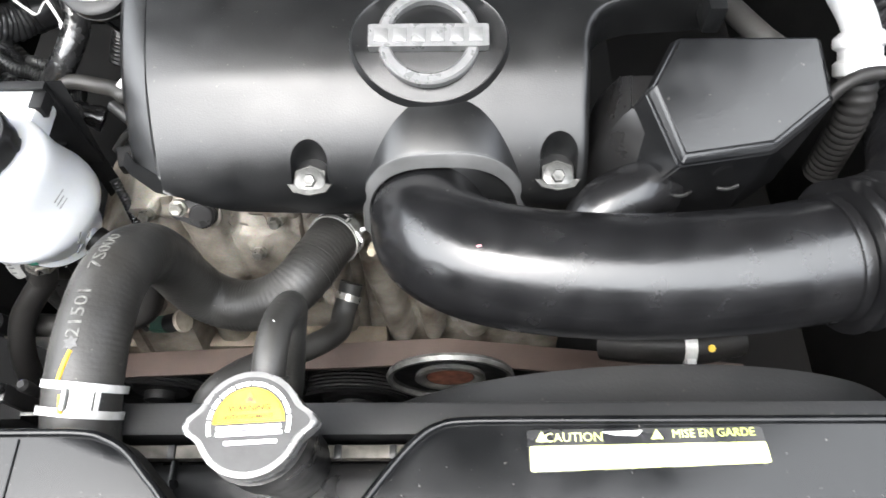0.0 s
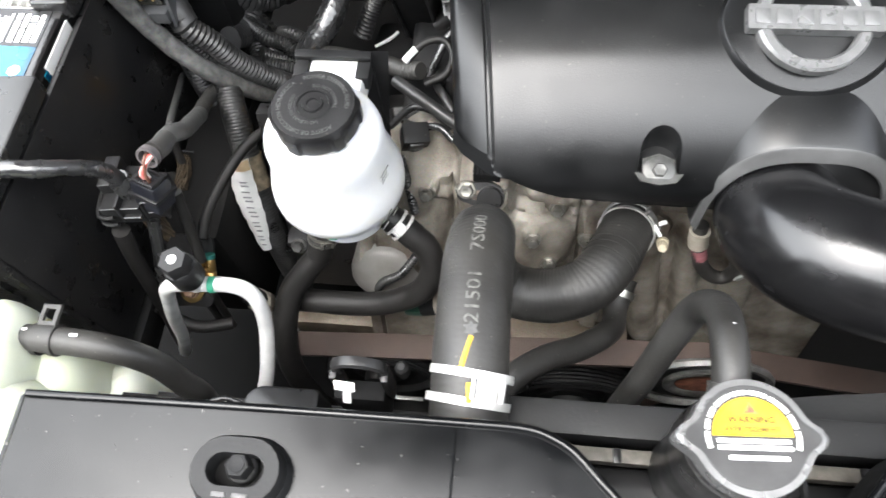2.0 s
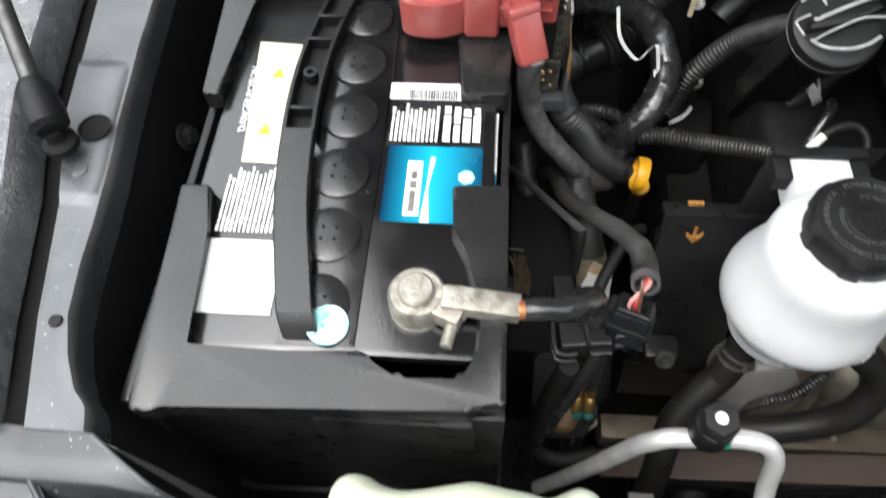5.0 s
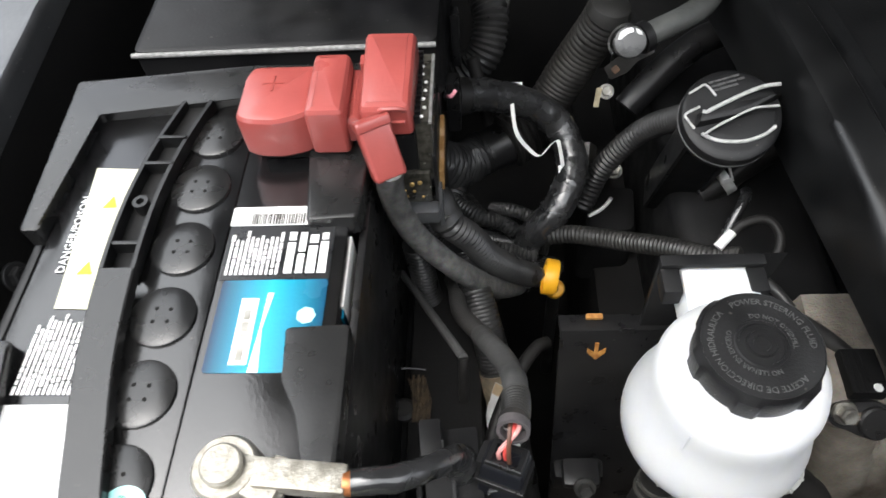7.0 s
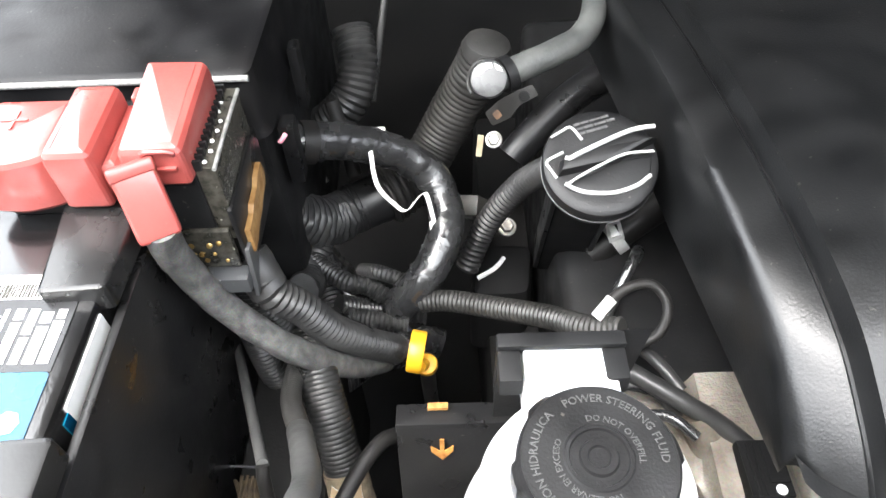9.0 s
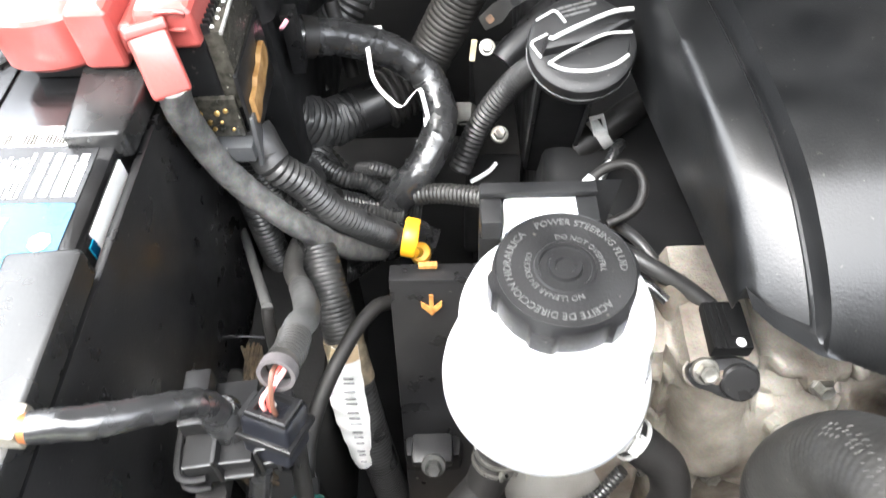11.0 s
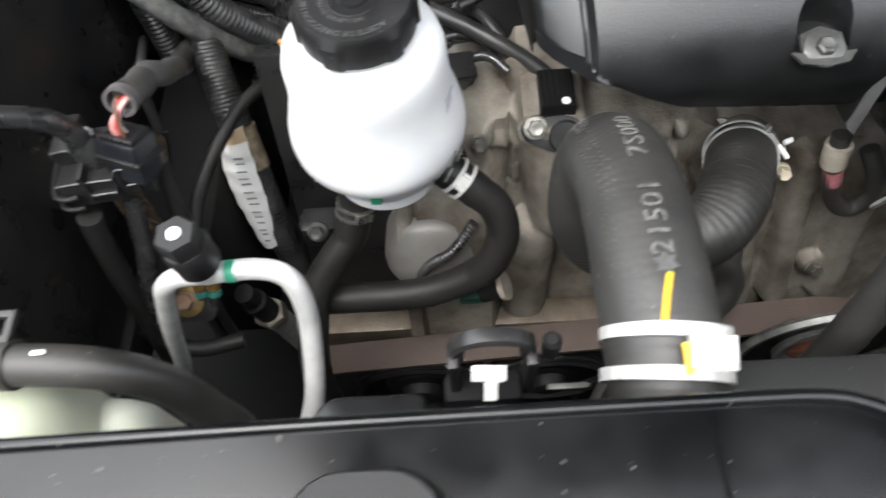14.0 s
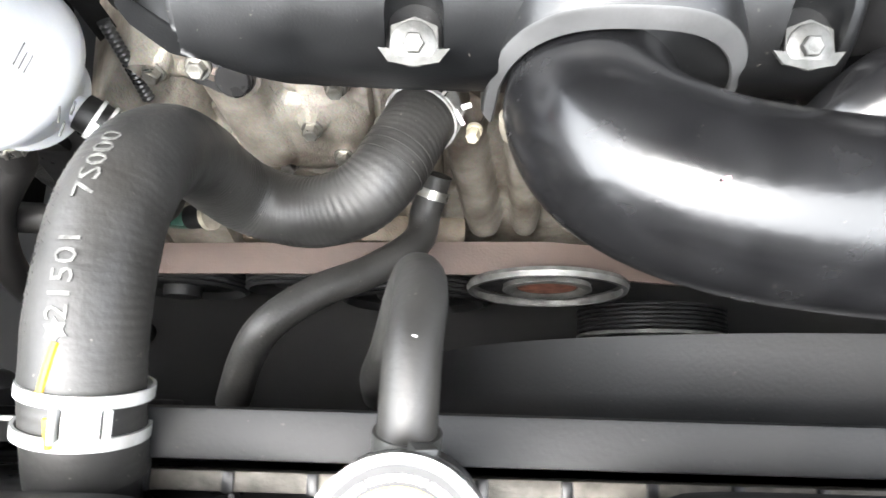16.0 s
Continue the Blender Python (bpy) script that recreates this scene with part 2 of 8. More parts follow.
M_WING = mat("glossy_dark_wing_paint", (0.022, 0.024, 0.026), (0.034, 0.036, 0.038), spec=0.6, rough=0.22, rvar=0.08, metal=0.2, scale=24, bump=0.12, bscale=240, dust=(0.6, 0.6, 0.59), dust_amt=0.5)
M_WRAP = mat("dull_wrinkled_tape", (0.020, 0.020, 0.0205), (0.034, 0.034, 0.034), spec=0.5, rough=0.44, rvar=0.12, scale=90, bump=0.3, bscale=200)
M_GROUND = mat("asphalt", (0.05, 0.05, 0.05), (0.07, 0.07, 0.068), rough=0.9, scale=30, bump=0.5, bscale=150)


def thing(name, label, category, at=(0, 0, 0), group="", kind=""):
    ob = new(name)
    ob.location = at
    ob.empty_display_size = 0.02
    return tagged(ob, label, category, group, kind)


def finish(name, bm, material, sharp=38):
    bmesh.ops.recalc_face_normals(bm, faces=bm.faces)
    me = bpy.data.meshes.new(name)
    bm.to_mesh(me)
    bm.free()
    me.materials.append(material)
    me.shade_smooth()
    me.set_sharp_from_angle(angle=radians(sharp))
    return me


def part(name, bm, material, parent=None, label="", sharp=38):
    """Links a bmesh, built in world places, as one mesh under a thing or a part."""
    ob = new(name, finish(name, bm, material, sharp))
    if parent:
        ob.parent = parent
        ob.matrix_parent_inverse = parent.matrix_basis.inverted() if parent.parent is None else Matrix()
    return tagged(ob, label)


def solo(name, bm, material, label, category, group="", kind="", sharp=38):
    return tagged(part(name, bm, material, sharp=sharp), label, category, group, kind)


def spline(pts, step):
    p = [Vector(q) for q in pts]
    p = [2 * p[0] - p[1], *p, 2 * p[-1] - p[-2]]
    dense = []
    for i in range(1, len(p) - 2):
        a, b, c, d = p[i - 1 : i + 3]
        for k in range(24):
            t = k / 24
            dense.append(0.5 * (2 * b + (c - a) * t + (2 * a - 5 * b + 4 * c - d) * t * t + (3 * b - a - 3 * c + d) * t**3))
    dense.append(p[-2])
    run = [0.0]
    for a, b in zip(dense, dense[1:]):
        run.append(run[-1] + (b - a).length)
    n = max(2, round(run[-1] / step))
    out, j = [], 0
    for k in range(n + 1):
        s = run[-1] * k / n
        while j < len(run) - 2 and run[j + 1] < s:
            j += 1
        f = (s - run[j]) / max(1e-9, run[j + 1] - run[j])
        out.append(dense[j].lerp(dense[j + 1], min(1, f)))
    return out


def frames_of(path):
    tang = []
    for i in range(len(path)):
        a, b = path[max(0, i - 1)], path[min(len(path) - 1, i + 1)]
        tang.append((b - a).normalized())
    up = Vector((0, 0, 1)) if abs(tang[0].z) < 0.9 else Vector((0, 1, 0))
    n = (up - tang[0] * up.dot(tang[0])).normalized()
    out = []
    for t in tang:
        n = (n - t * n.dot(t)).normalized()
        out.append((t, n, t.cross(n)))
    return out


def tube(bm, pts, r, seg=16, step=None, corr=None, cap=True, rough=0.0, taper=None, flat=1.0, wrap=None, weave=None):
    """A swept round: corr is pitch and depth of the ribs, rough an unevenness of the radius, taper a radius at the end."""
    step = corr[0] / 4 if corr else step or max(0.003, r * 0.35)
    path = spline(pts, step)
    fr = frames_of(path)
    rings = []
    for i, (c, (t, n, b)) in enumerate(zip(path, fr)):
        f = i / (len(path) - 1)
        rad = r if taper is None else r + (taper - r) * f
        if corr:
            rad -= corr[1] * (0, 0.35, 1, 0.35)[i % 4]
        ring = []
        for k in range(seg):
            a = 2 * math.pi * k / seg
            d = n * math.cos(a) * flat + b * math.sin(a)
            rr = rad
            if wrap:
                rr += wrap[1] * ((i * step / wrap[0] + k / seg) % 1.0)
            if weave:
                s = i * step / weave[0]
                rr += weave[1] * (1.0 + min(1.6, max(0.0, (i * step - weave[2]) * 40.0))) * math.sin(2 * math.pi * s + 2 * math.sin(2 * a)) * (0.35 + max(0.0, noise.noise(c * 60.0 + d * 0.9)) * 2.0)
            if rough:
                rr += rough * noise.noise((c + d * rad) * 55.0) + rough * 0.6 * noise.noise((c + d * rad) * 150.0)
            ring.append(bm.verts.new(c + d * rr))
        rings.append(ring)
    for a, b in zip(rings, rings[1:]):
        for k in range(seg):
            bm.faces.new((a[k], a[(k + 1) % seg], b[(k + 1) % seg], b[k]))
    if cap:
        bm.faces.new(rings[0][::-1])
        bm.faces.new(rings[-1])
    return bm


def pipe(pts, r, **kw):
    return tube(bmesh.new(), pts, r, **kw)


def lathe(bm, prof, m=Matrix(), seg=32, teeth=None, close=True):
    """A turned form from (radius, height) pairs. teeth: count, depth and the heights between which the rim is notched."""
    rings = []
    for r, z in prof:
        ring = []
        for k in range(seg):
            a = 2 * math.pi * k / seg
            rr = r
            if teeth and teeth[2] <= z <= teeth[3]:
                ph = (a * teeth[0] / (2 * math.pi)) % 1.0
                rr = r - teeth[1] * (1 if ph < teeth[4] else 0)
            ring.append(bm.verts.new(m @ Vector((rr * math.cos(a), rr * math.sin(a), z))))
        rings.append(ring)
    for a, b in zip(rings, rings[1:]):
        for k in range(seg):
            bm.faces.new((a[k], a[(k + 1) % seg], b[(k + 1) % seg], b[k]))
    if close:
        bm.faces.new(rings[0][::-1])
        bm.faces.new(rings[-1])
    return bm


def turned(prof, m=Matrix(), **kw):
    return lathe(bmesh.new(), prof, m, **kw)


def axis_to(at, to):
    """A pose at a point whose z runs towards another point."""
    d = Vector(to) - Vector(at)
    return Matrix.Translation(at) @ d.to_track_quat("Z", "Y").to_matrix().to_4x4()


def box(bm, x0, x1, y0, y1, z0, z1, bevel=0.0, m=Matrix(), seg=2):
    vs = [bm.verts.new(m @ Vector((x, y, z))) for z in (z0, z1) for y in (y0, y1) for x in (x0, x1)]
    fs = [bm.faces.new([vs[i] for i in q]) for q in ((0, 2, 3, 1), (4, 5, 7, 6), (0, 1, 5, 4), (2, 6, 7, 3), (0, 4, 6, 2), (1, 3, 7, 5))]
    if bevel:
        es = list({e for f in fs for e in f.edges})
        bmesh.ops.bevel(bm, geom=es, offset=bevel, segments=seg, affect="EDGES", profile=0.6)
    return bm


def block(*a, **kw):
    return box(bmesh.new(), *a, **kw)


def prism(bm, poly, z0, z1, bevel=0.0, m=Matrix(), seg=2, lift=None):
    """An outline in x and y drawn up from z0 to z1; lift(x, y) adds to the height."""
    lo = [bm.verts.new(m @ Vector((x, y, z0))) for x, y in poly]
    hi = [bm.verts.new(m @ Vector((x, y, z1 + (lift(x, y) if lift else 0)))) for x, y in poly]
    n = len(poly)
    fs = [bm.faces.new(lo[::-1]), bm.faces.new(hi)]
    fs += [bm.faces.new((lo[k], lo[(k + 1) % n], hi[(k + 1) % n], hi[k])) for k in range(n)]
    if bevel:
        bmesh.ops.bevel(bm, geom=list({e for f in fs for e in f.edges if not (e.verts[0] in lo and e.verts[1] in lo)}), offset=bevel, segments=seg, affect="EDGES", profile=0.6)
    return bm


def slab(poly, z0, z1, bevel=0.0, **kw):
    return prism(bmesh.new(), poly, z0, z1, bevel, **kw)


def rounded(poly, r, n=5):
    """An outline with its corners rounded."""
    out = []
    k = len(poly)
    for i in range(k):
        a, b, c = Vector(poly[i - 1]), Vector(poly[i]), Vector(poly[(i + 1) % k])
        d = min(r, 0.45 * (a - b).length, 0.45 * (c - b).length)
        p, q = b + (a - b).normalized() * d, b + (c - b).normalized() * d
        for j in range(n + 1):
            t = j / n
            out.append(tuple((1 - t) ** 2 * p + 2 * t * (1 - t) * b + t * t * q))
    return out


def bolt(bm, at, to, r, h, flange=1.45):
    """A flanged hexagon bolt head."""
    m = axis_to(at, to)
    lathe(bm, [(r * flange, 0), (r * flange, h * 0.22), (r * flange * 0.92, h * 0.3)], m, seg=20)
    ring = [[bm.verts.new(m @ Vector((q * math.cos(k * math.pi / 3), q * math.sin(k * math.pi / 3), z))) for k in range(6)] for q, z in ((r, h * 0.25), (r, h * 0.9), (r * 0.86, h))]
    for a, b in zip(ring, ring[1:]):
        for k in range(6):
            bm.faces.new((a[k], a[(k + 1) % 6], b[(k + 1) % 6], b[k]))
    bm.faces.new(ring[-1])
    lathe(bm, [(r * 0.62, h * 0.9), (r * 0.6, h * 1.05), (r * 0.4, h * 1.02)], m, seg=16)
    return bm


def bolted(at, to, r, h, flange=1.45):
    return bolt(bmesh.new(), at, to, r, h, flange)


def letters(s, size, warp, depth=0.0003, align="CENTER", bold=0.0):
    """Raised letters; warp takes (x, y, height) of the flat writing to its place."""
    cu = bpy.data.curves.new("writing", "FONT")
    cu.body, cu.size, cu.align_x, cu.align_y, cu.resolution_u = s, size, align, "CENTER", 2
    cu.offset = bold
    tmp = new("writing", cu)
    me = bpy.data.meshes.new_from_object(tmp.evaluated_get(bpy.context.evaluated_depsgraph_get()))
    bpy.data.objects.remove(tmp)
    bm = bmesh.new()
    bm.from_mesh(me)
    bpy.data.meshes.remove(me)
    if abs(warp(0, 0, 0)[2]) >= 0:
        bmesh.ops.subdivide_edges(bm, edges=[e for e in bm.edges if e.calc_length() > size * 0.35], cuts=1)
    ext = bmesh.ops.extrude_face_region(bm, geom=bm.faces[:])
    for v in ext["geom"]:
        if isinstance(v, bmesh.types.BMVert):
            v.co.z = depth
    for v in bm.verts:
        v.co = warp(*v.co)
    return bm


def flat_on(m):
    return lambda x, y, z: m @ Vector((x, y, z))


def round_on(m, radius, mid, outward=True):
    """Writing along a circle, its middle at the angle mid (degrees from x)."""
    def warp(x, y, z):
        if outward:
            a, r = radians(mid) - x / radius, radius + y
        else:
            a, r = radians(mid) + x / radius, radius - y
        return m @ Vector((r * math.cos(a), r * math.sin(a), z))
    return warp


def patch(x0, x1, y0, y1, z, m=Matrix(), r=0.0, h=0.0004):
    poly = [(x0, y0), (x1, y0), (x1, y1), (x0, y1)]
    return slab(rounded(poly, r) if r else poly, z, z + h, m=m)


def bars(bm, x0, x1, y0, y1, z, rows, m=Matrix(), upright=False, seed=1, h=0.0003, full=0.55):
    """Unreadable print: rows of short word-long bars of uneven length."""
    rng = random.Random(seed)
    a0, a1, b0, b1 = (x0, x1, y0, y1) if upright else (y0, y1, x0, x1)
    for k in range(rows):
        u0 = a0 + (a1 - a0) * (k + 0.5 - full / 2) / rows
        u1 = u0 + (a1 - a0) / rows * full
        v, end = b0, b0 + (b1 - b0) * rng.uniform(0.72, 1)
        while v < end:
            e = min(end, v + (u1 - u0) * rng.uniform(1.2, 4.5))
            j = (u1 - u0) * rng.uniform(0, 0.18)
            quad = [(u0 + j, v), (u1 - j, v), (u1 - j, e), (u0 + j, e)]
            prism(bm, quad if upright else [(q, p) for p, q in quad], z, z + h, m=m)
            v = e + (u1 - u0) * rng.uniform(0.25, 0.5)
    return bm


def clamp_ring(bm, at, to, r, w, th=0.0012, gap=0.0, seg=36):
    """A flat band round a hose."""
    m = axis_to(at, to)
    return lathe(bm, [(r, -w / 2), (r + th, -w / 2), (r + th, w / 2), (r, w / 2), (r, -w / 2)], m, seg=seg, close=False)


def swell(outline, levels):
    """A closed body: the outline drawn in by each inset at each height."""
    bm = bmesh.new()
    n = len(outline)
    area = sum(outline[k][0] * outline[(k + 1) % n][1] - outline[(k + 1) % n][0] * outline[k][1] for k in range(n))
    sign = 1 if area > 0 else -1
    nor = []
    for k in range(n):
        a, b = Vector(outline[k - 1]), Vector(outline[(k + 1) % n])
        d = (b - a).normalized()
        nor.append(Vector((-d.y, d.x)) * sign)
    rings = []
    for z, ins in levels:
        ring = [Vector((p[0] + q.x * ins, p[1] + q.y * ins)) for p, q in zip(outline, nor)]
        if n <= 70:
            for _ in range(6):
                for v in ring:
                    for k in range(n):
                        e = Vector(outline[(k + 1) % n]) - Vector(outline[k])
                        if e.length > 1e-6:
                            w = Vector((-e.y, e.x)).normalized() * sign
                            d = (v - Vector(outline[k])).dot(w)
                            if d < ins:
                                v += w * (ins - d)
        if n > 70:
            for _ in range(int(max(0, ins) * 500)):
                ring = [(ring[k - 1] + 2 * ring[k] + ring[(k + 1) % n]) / 4 for k in range(n)]
        rings.append([bm.verts.new((v.x, v.y, z)) for v in ring])
    for a, b in zip(rings, rings[1:]):
        for k in range(n):
            bm.faces.new((a[k], a[(k + 1) % n], b[(k + 1) % n], b[k]))
    bm.faces.new(rings[0][::-1])
    bm.faces.new(rings[-1])
    if n <= 70:
        bmesh.ops.remove_doubles(bm, verts=bm.verts, dist=0.00002)
    return bm


# ---- the bay that holds everything ----
solo("ground", block(-30, 30, -30, 30, -0.05, 0), M_GROUND, "grey asphalt under the vehicle", "ground", kind="structure")
# Unseen walls, added only to block low sky light and darken reflections.
M_BLOCKER = mat("unseen_blocker_grey", (0.055, 0.055, 0.056), (0.075, 0.074, 0.072), rough=0.9, scale=3, bump=0.4, bscale=60)
for name, size in (("wall_unseen_south", (-3.2, 3.2, -2.7, -2.5)), ("wall_unseen_west", (-3.2, -3.0, -2.5, 4.0)), ("wall_unseen_east", (3.0, 3.2, -2.5, 4.0)), ("wall_unseen_north", (-3.2, 3.2, 4.0, 4.2))):
    solo(name, block(*size, 0.0, {"wall_unseen_east": 2.3, "wall_unseen_west": 1.9}.get(name, 3.5), bevel=0.01), M_BLOCKER, "unseen grey wall added to block low sky light", "wall", kind="structure")
solo("floor", block(-0.95, 0.75, -0.12, 0.98, 0.42, 0.45), M_DARK, "dark grimy undertray below the engine", "floor", kind="structure")
solo("wall_rear", block(-0.95, 0.75, 0.90, 0.93, 0.45, 1.12, bevel=0.004), M_DARK, "black painted firewall of the engine bay", "wall", kind="structure")
solo("wall_side", block(0.48, 0.5, -0.10, 0.90, 0.45, 1.02, bevel=0.004), M_DARK, "black inner wing panel of the engine bay", "wall", kind="structure")
solo("wall_front", block(-0.95, 0.75, -0.14, -0.12, 0.40, 0.99, bevel=0.004), M_DARK, "black panel behind the front grille", "wall", kind="structure")
solo("hood", slab(rounded([(-0.78, 0.0), (0.78, 0.0), (0.74, 0.45), (0.66, 0.75), (0.56, 0.98), (0.44, 1.20), (-0.44, 1.20), (-0.56, 0.98), (-0.66, 0.75), (-0.74, 0.45)], 0.03, 4), -0.012, 0.012, 0.006, m=pose(0, 0.97, 1.12, 44, 0, 0) @ pose(0, 0, 0, 90, 0, 0)), M_HOOD, "raised hood with a dark liner", "hood", kind="structure")

# inner wing with its ledge
rail = thing("inner_wing", "dusty dark grey inner wing rail with holes and a bolt", "car body", (-0.72, 0.2, 0.99), kind="structure")
def strip(rows, rough=0.0):
    """A sheet through rows of points."""
    bm = bmesh.new()
    vs = [[bm.verts.new(p) for p in r] for r in rows]
    for a, b in zip(vs, vs[1:]):
        for k in range(len(a) - 1):
            bm.faces.new((a[k], a[k + 1], b[k + 1], b[k]))
    return bm


def wing(pts):
    return lambda y: float(np.interp(y, [p[1] for p in pts], [p[0] for p in pts]))


edge_in = wing([(-0.668, 0.130), (-0.673, 0.136), (-0.6745, 0.142), (-0.677, 0.149), (-0.684, 0.155), (-0.692, 0.170), (-0.699, 0.190), (-0.702, 0.216), (-0.704, 0.246), (-0.7065, 0.275), (-0.711, 0.309), (-0.716, 0.36), (-0.724, 0.47), (-0.745, 0.80)])
edge_out = wing([(-0.701, 0.130), (-0.716, 0.189), (-0.721, 0.215), (-0.729, 0.256), (-0.744, 0.308), (-0.757, 0.40), (-0.765, 0.47), (-0.785, 0.80)])
ys = [0.137 + 0.0035 * k for k in range(110)] + [0.53 + 0.03 * k for k in range(10)]
rows = []
for y in ys:
    a, b = edge_in(y), edge_out(y)
    dip = 0.0006 * noise.noise((a * 40, y * 30, 0)) + 0.0003 * noise.noise((3, y * 90, 1))
    up = 0.0016 if 0.255 < y < 0.35 else 0.0
    rows.append([(a + 0.0005, y, 0.978), (a + 0.0012, y, 0.994), (a + 0.0005, y, 0.9985), (a - 0.001, y, 1.0003 + dip), (a - 0.003, y, 0.9998 + dip), (a - 0.006, y, 0.9996 + up + dip), (a * 0.6 + b * 0.4, y, 1.0 + up + dip), (a * 0.25 + b * 0.75, y, 1.0 + up - dip), (b + 0.002, y, 1.0005 + up), (b, y, 0.996), (b - 0.004, y, 0.990)])
part("ledge", strip(rows), M_PAINT, rail, "dusty grey metal ledge")
part("ledge_wall", strip([[(edge_in(y) - 0.001, y, 0.992), (edge_in(y) + 0.004, y, 0.93), (edge_in(y) + 0.012, y, 0.62)] for y in ys]), M_DARK, rail, "black inner face")
part("groove", strip([[(edge_out(y) + 0.001, y, 0.991), (edge_out(y) - 0.012, y, 0.988), (edge_out(y) - 0.018, y, 0.990)] for y in ys]), M_DARK, rail, "dark drip channel")
part("wing_panel", strip([[(edge_out(y) - 0.013, y, 0.992), (edge_out(y) - 0.0145, y, 1.010), (edge_out(y) - 0.020, y, 1.016), (edge_out(y) - 0.05, y, 1.017), (edge_out(y) - 0.085, y, 1.012), (edge_out(y) - 0.3, y, 1.01)] for y in ys]), M_GLITTER, rail, "speckled dark painted wing panel")
part("hole", turned([(0.0088, 0), (0.0092, 0.0010), (0.0078, 0.0012), (0.0074, 0.0004)], pose(-0.7225, 0.300, 1.0018), seg=28), M_DARK, rail, "dark round hole")
part("stud", turned([(0.0045, 0), (0.0042, 0.0012), (0.0028, 0.0014)], pose(-0.7215, 0.272, 1.0012), seg=20), M_PAINT, rail, "small pressed stud")
part("dent", turned([(0.0034, 0), (0.0031, 0.0009), (0.0018, 0.0010)], pose(-0.705, 0.187, 0.9998), seg=16), M_DULL, rail, "small chipped spot")
part("bolt", bolted((-0.703, 0.340, 0.945), (-0.60, 0.330, 0.985), 0.0062, 0.007), M_DULL, rail, "dull bolt")
# front sheet with its fold and the overlapping flange
sheet = []
for f in (0, 0.25, 0.5, 0.75, 1.0):
    q = lambda a, b, z0, z1: tuple(Vector((a[0], a[1], z0)).lerp(Vector((b[0], b[1], z1)), f))
    sheet.append([q((-0.72, 0.139), (-0.6715, 0.1365), 0.9985, 0.9985), q((-0.72, 0.128), (-0.657, 0.127), 0.998, 0.998), q((-0.72, 0.118), (-0.640, 0.117), 0.997, 0.997), q((-0.72, 0.116), (-0.634, 0.1135), 0.995, 0.995),
                  q((-0.72, 0.106), (-0.6245, 0.1090), 0.977, 0.977), q((-0.72, 0.103), (-0.6238, 0.1065), 0.9755, 0.9755), q((-0.72, 0.09), (-0.6228, 0.097), 0.975, 0.975), q((-0.72, 0.06), (-0.620, 0.063), 0.975, 0.975), q((-0.72, -0.11), (-0.612, -0.11), 0.975, 0.975)])
part("front_sheet", strip(sheet), M_WING, rail, "folded grey sheet metal corner")
part("front_sheet_edge", pipe([(-0.6715, 0.1365, 0.998), (-0.657, 0.127, 0.9975), (-0.640, 0.117, 0.9965), (-0.6245, 0.109, 0.977), (-0.6228, 0.097, 0.975), (-0.620, 0.063, 0.975), (-0.612, -0.11, 0.975)], 0.0010, seg=8, step=0.003), M_PAINT, rail)
part("front_sheet_wall", strip([[(x, y, z), (x + 0.001, y - 0.002, z - 0.04), (x - 0.01, y - 0.004, 0.62)] for x, y, z in ((-0.6715, 0.1365, 0.997), (-0.657, 0.127, 0.9965), (-0.640, 0.117, 0.9955), (-0.6245, 0.109, 0.976), (-0.6228, 0.097, 0.974), (-0.620, 0.063, 0.974), (-0.612, -0.11, 0.974))]), M_DARK, rail)
part("crease", pipe([(-0.651, 0.1055, 0.9747), (-0.645, 0.099, 0.9747), (-0.642, 0.092, 0.9747), (-0.641, 0.083, 0.9747), (-0.642, 0.072, 0.9747)], 0.0013, seg=8), M_PAINT, rail, "pressed crease")
fl = [(-0.80, 0.133), (-0.705, 0.133), (-0.697, 0.123), (-0.683, 0.108), (-0.664, 0.091), (-0.649, 0.079), (-0.623, 0.061), (-0.60, 0.045), (-0.60, -0.11), (-0.80, -0.11)]
part("flange", slab(rounded(fl, 0.006, 4), 0.978, 0.9945, 0.0015), M_WING, rail, "overlapping grey flange")
part("flange_bead", pipe([(x - 0.0012, y - 0.0012, 0.9945) for x, y in fl[1:8]], 0.0016, seg=10, step=0.003), M_WING, rail, "rolled bright edge")
for x, y in ((-0.682, 0.081), (-0.654, 0.064)):
    wb = part("washer", turned([(0.0115, 0), (0.0115, 0.0012), (0.0108, 0.0016), (0.0085, 0.0018)], pose(x, y, 0.9945), seg=36), M_PAINT, rail, "broad grey washer")
    part("bolt", bolted((x, y, 0.996), (x + 0.004, y - 0.01, 1.1), 0.0068, 0.008, 1.15), M_PAINT, wb, "grey painted bolt head")

strut = thing("hood_strut", "grey gas strut with a black ball socket on the wing", "strut", (-0.752, 0.296, 1.017))
part("socket", turned([(0.007, 0), (0.0100, 0.003), (0.0105, 0.010), (0.0095, 0.024), (0.0065, 0.030)], axis_to((-0.729, 0.281, 1.022), (-0.752, 0.318, 1.036)), seg=24), M_DULL, strut, "black plastic ball socket")
part("ball_stud", turned([(0.009, 0), (0.009, 0.004), (0.005, 0.006), (0.005, 0.012)], pose(-0.731, 0.283, 1.008), seg=20), M_DARK, strut)
part("rod", pipe([(-0.744, 0.306, 1.032), (-0.772, 0.355, 1.050), (-0.80, 0.41, 1.075), (-0.82, 0.46, 1.10)], 0.0050), M_ZDULL, strut, "grey steel rod")

